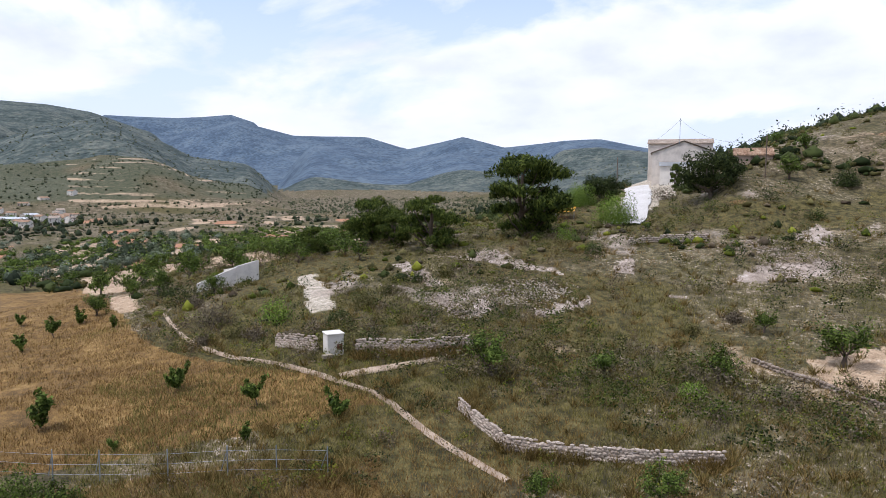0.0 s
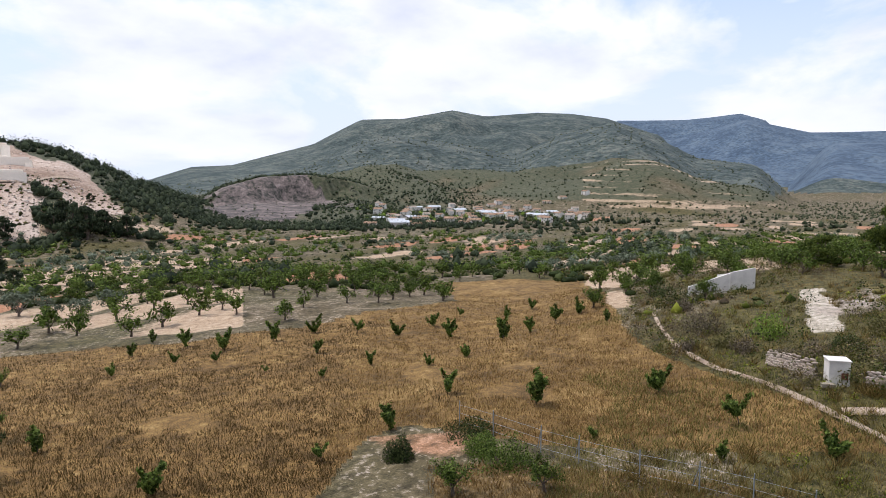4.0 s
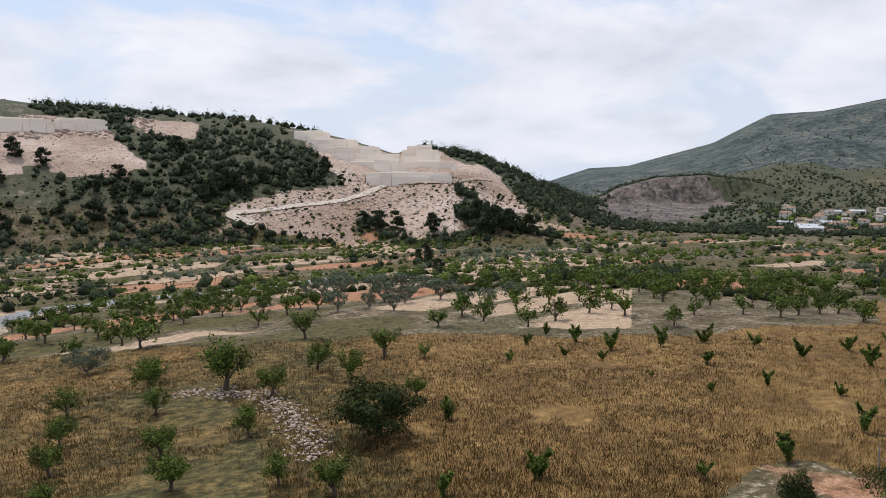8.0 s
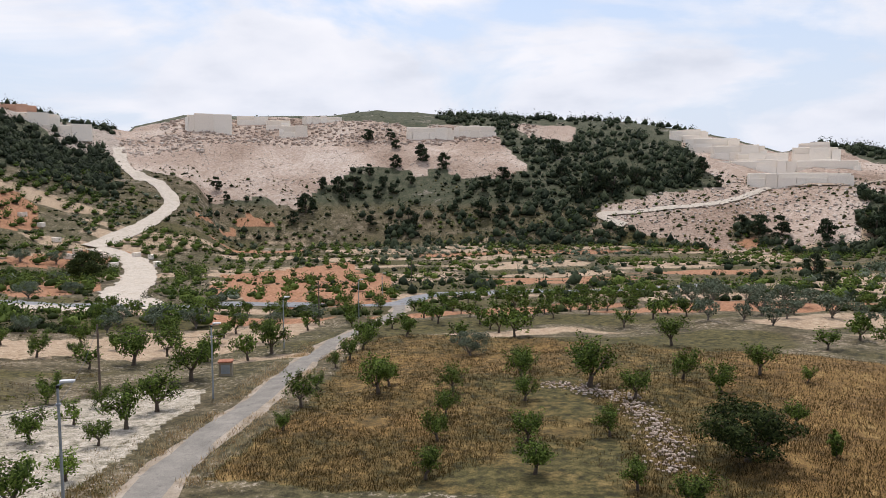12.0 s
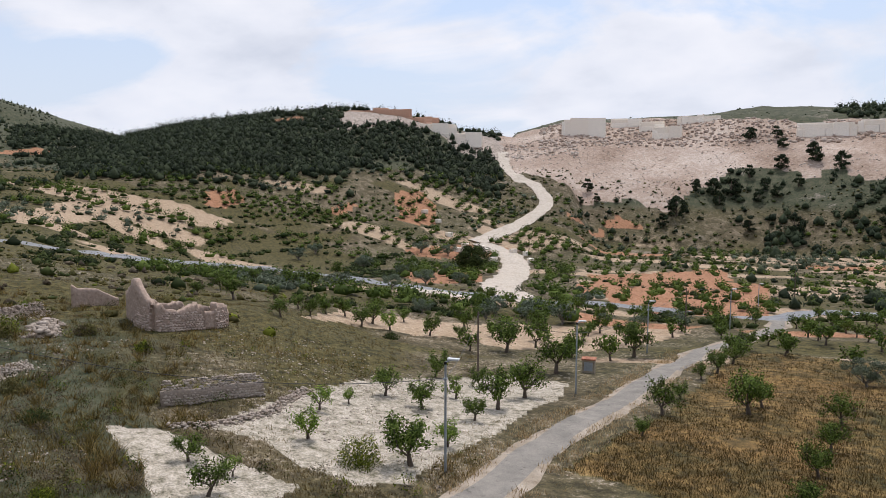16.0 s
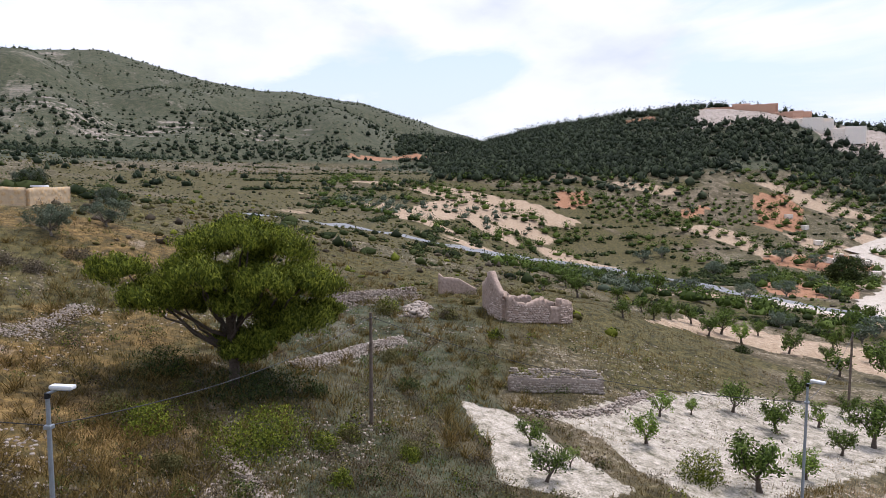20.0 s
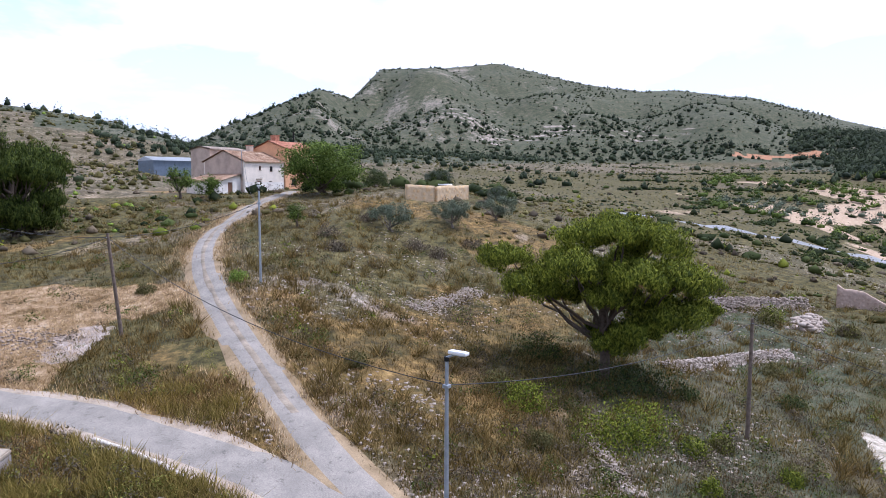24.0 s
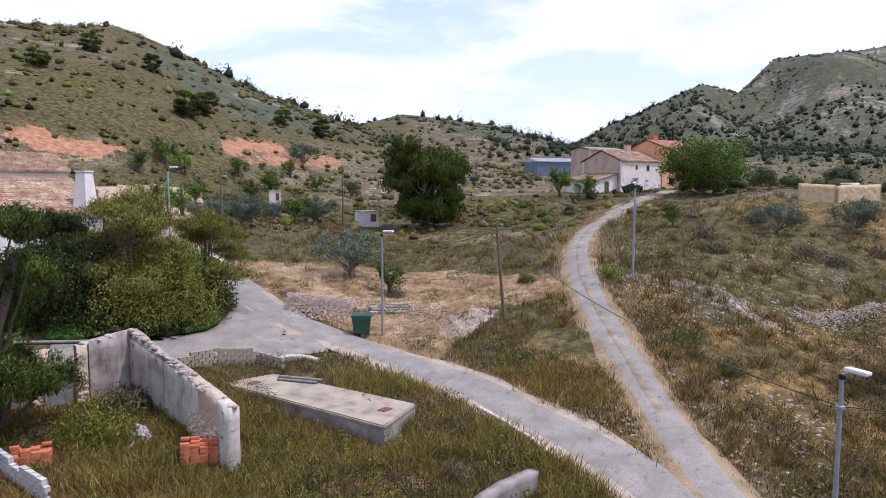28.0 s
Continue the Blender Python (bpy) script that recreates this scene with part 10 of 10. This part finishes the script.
for n, lo, hi, material, label in ((6500, 0.5, 1.6, LEAF_SCRUB, "olive-brown scrub on the open country"), (3600, 0.8, 3.0, LEAF_DARK, "dark bushes dotted over the open country")):
    x, y = polar_field(rng, n, -34, 30, 125, 760)
    c = covers(x, y)
    x, y = pick(x, y, (c["soil"] < 0.5) & (c["white"] < 0.4) & (c["red"] < 0.5) & (rough(x, y, 40, 237, 3) > -0.2))
    clumps("scrub", x, y, rng.uniform(0, 1, len(x)) ** 2 * (hi - lo) + lo, 9, 0.34, material, label, "scrub", rng, 0.8)
# trees between the houses of the village
x, y = polar_field(rng, 420, 27, 46, 540, 720)
for m, material, label in ((rng.uniform(0, 1, 420) < 0.3, LEAF_BRIGHT, "bright green trees between the village houses"), (rng.uniform(0, 1, 420) < 0.6, LEAF_DARK, "dark trees between the village houses")):
    clumps("village_trees", *pick(x, y, m), rng.uniform(2.5, 6.0, m.sum()), 24, 0.24, material, label, "trees", rng, 0.55, 0.15)
# hedges and shrubs along the plot rims of the valley
x, y = polar_field(rng, 26000, 24, 168, 120, 460)
c = covers(x, y)
x, y = pick(x, y, (parcels(x, y)[1] < 0.07) & (c["wood"] < 0.5) & (c["dry"] < 0.5) & (c["white"] < 0.4) & (c["spoil"] < 0.4) & free_of_roads(x, y, 1.5) & (rough(x, y, 40, 195, 2) > -0.2))
clumps("hedge", x, y, rng.uniform(0.7, 1.9, len(x)), 26, 0.3, LEAF_DARK, "dark green hedges and shrubs along the terrace rims", "hedge", rng, 0.8)
# grass at the foot and on the head of the nearer terrace walls
for rows_ in (((-1.0, 42.2), (-3.2, 39.1), (-5.1, 37.1), (-9.9, 36.6), (-15.9, 36.9), (-22.4, 38.0)), ((7.7, 50.8), (2.5, 50.7), (-2.3, 52.1)), ((-1.0, 43.1), (-3.2, 40.0), (-5.1, 38.1), (-9.9, 37.6), (-15.9, 37.9), (-22.4, 39.0))):
    line = smooth_line(rows_, 0.4)
    i = rng.integers(0, len(line), 900)
    x, y = line[i, 0] + rng.normal(size=900) * 0.3, line[i, 1] + rng.normal(size=900) * 0.3
    x, y = pick(x, y, rough(x, y, 3, 197, 3) > -0.1)
    blades("wall_grass", x, y, rng.uniform(0.25, 0.9, len(x)), 7, GRASS_GREEN, "long grass growing against the terrace wall", rng, 0.2, 0.45)
# weeds on the pale gravel
x, y = polar_field(rng, 9000, 112, 160, 28, 75)
x, y = pick(x, y, (covers(x, y)["white"] > 0.6) & (rough(x, y, 4, 141, 3) > 0.12))
blades("gravel_weeds", x, y, rng.uniform(0.08, 0.25, len(x)), 5, GRASS_GREEN, "sparse weeds on the pale gravel", rng, 0.15)
# bright green ivy along the garden's edge
IVY = [(245.9, 43), (241, 42.6), (238.8, 42.8), (233.7, 45.1), (233, 47.8), (234.3, 49.2), (237.3, 47), (242.3, 45.8), (245.9, 46)]
p = np.array([spot(*q) for q in IVY])
x, y = rng.uniform(p[:, 0].min(), p[:, 0].max(), 5200), rng.uniform(p[:, 1].min(), p[:, 1].max(), 5200)
x, y = pick(x, y, inside_plot(x, y, IVY) & free_of_roads(x, y, 0.1))
clumps("ivy", x, y, rng.uniform(0.35, 0.7, len(x)), 14, 0.3, LEAF_IVY, "bright green ivy spreading under the garden trees", "ivy", rng, 0.7)
for pattern in (EDGE_PINE, *FAR_PINES, *GARDEN, *ALMONDS, *YOUNGS, *OLIVES, *BRIGHTS, *DARKS, *PINES, WILLOW, BIG_PINE, LOW_PINE, *MID_ALMOND, *MID_OLIVE):
    drop_pattern(pattern)
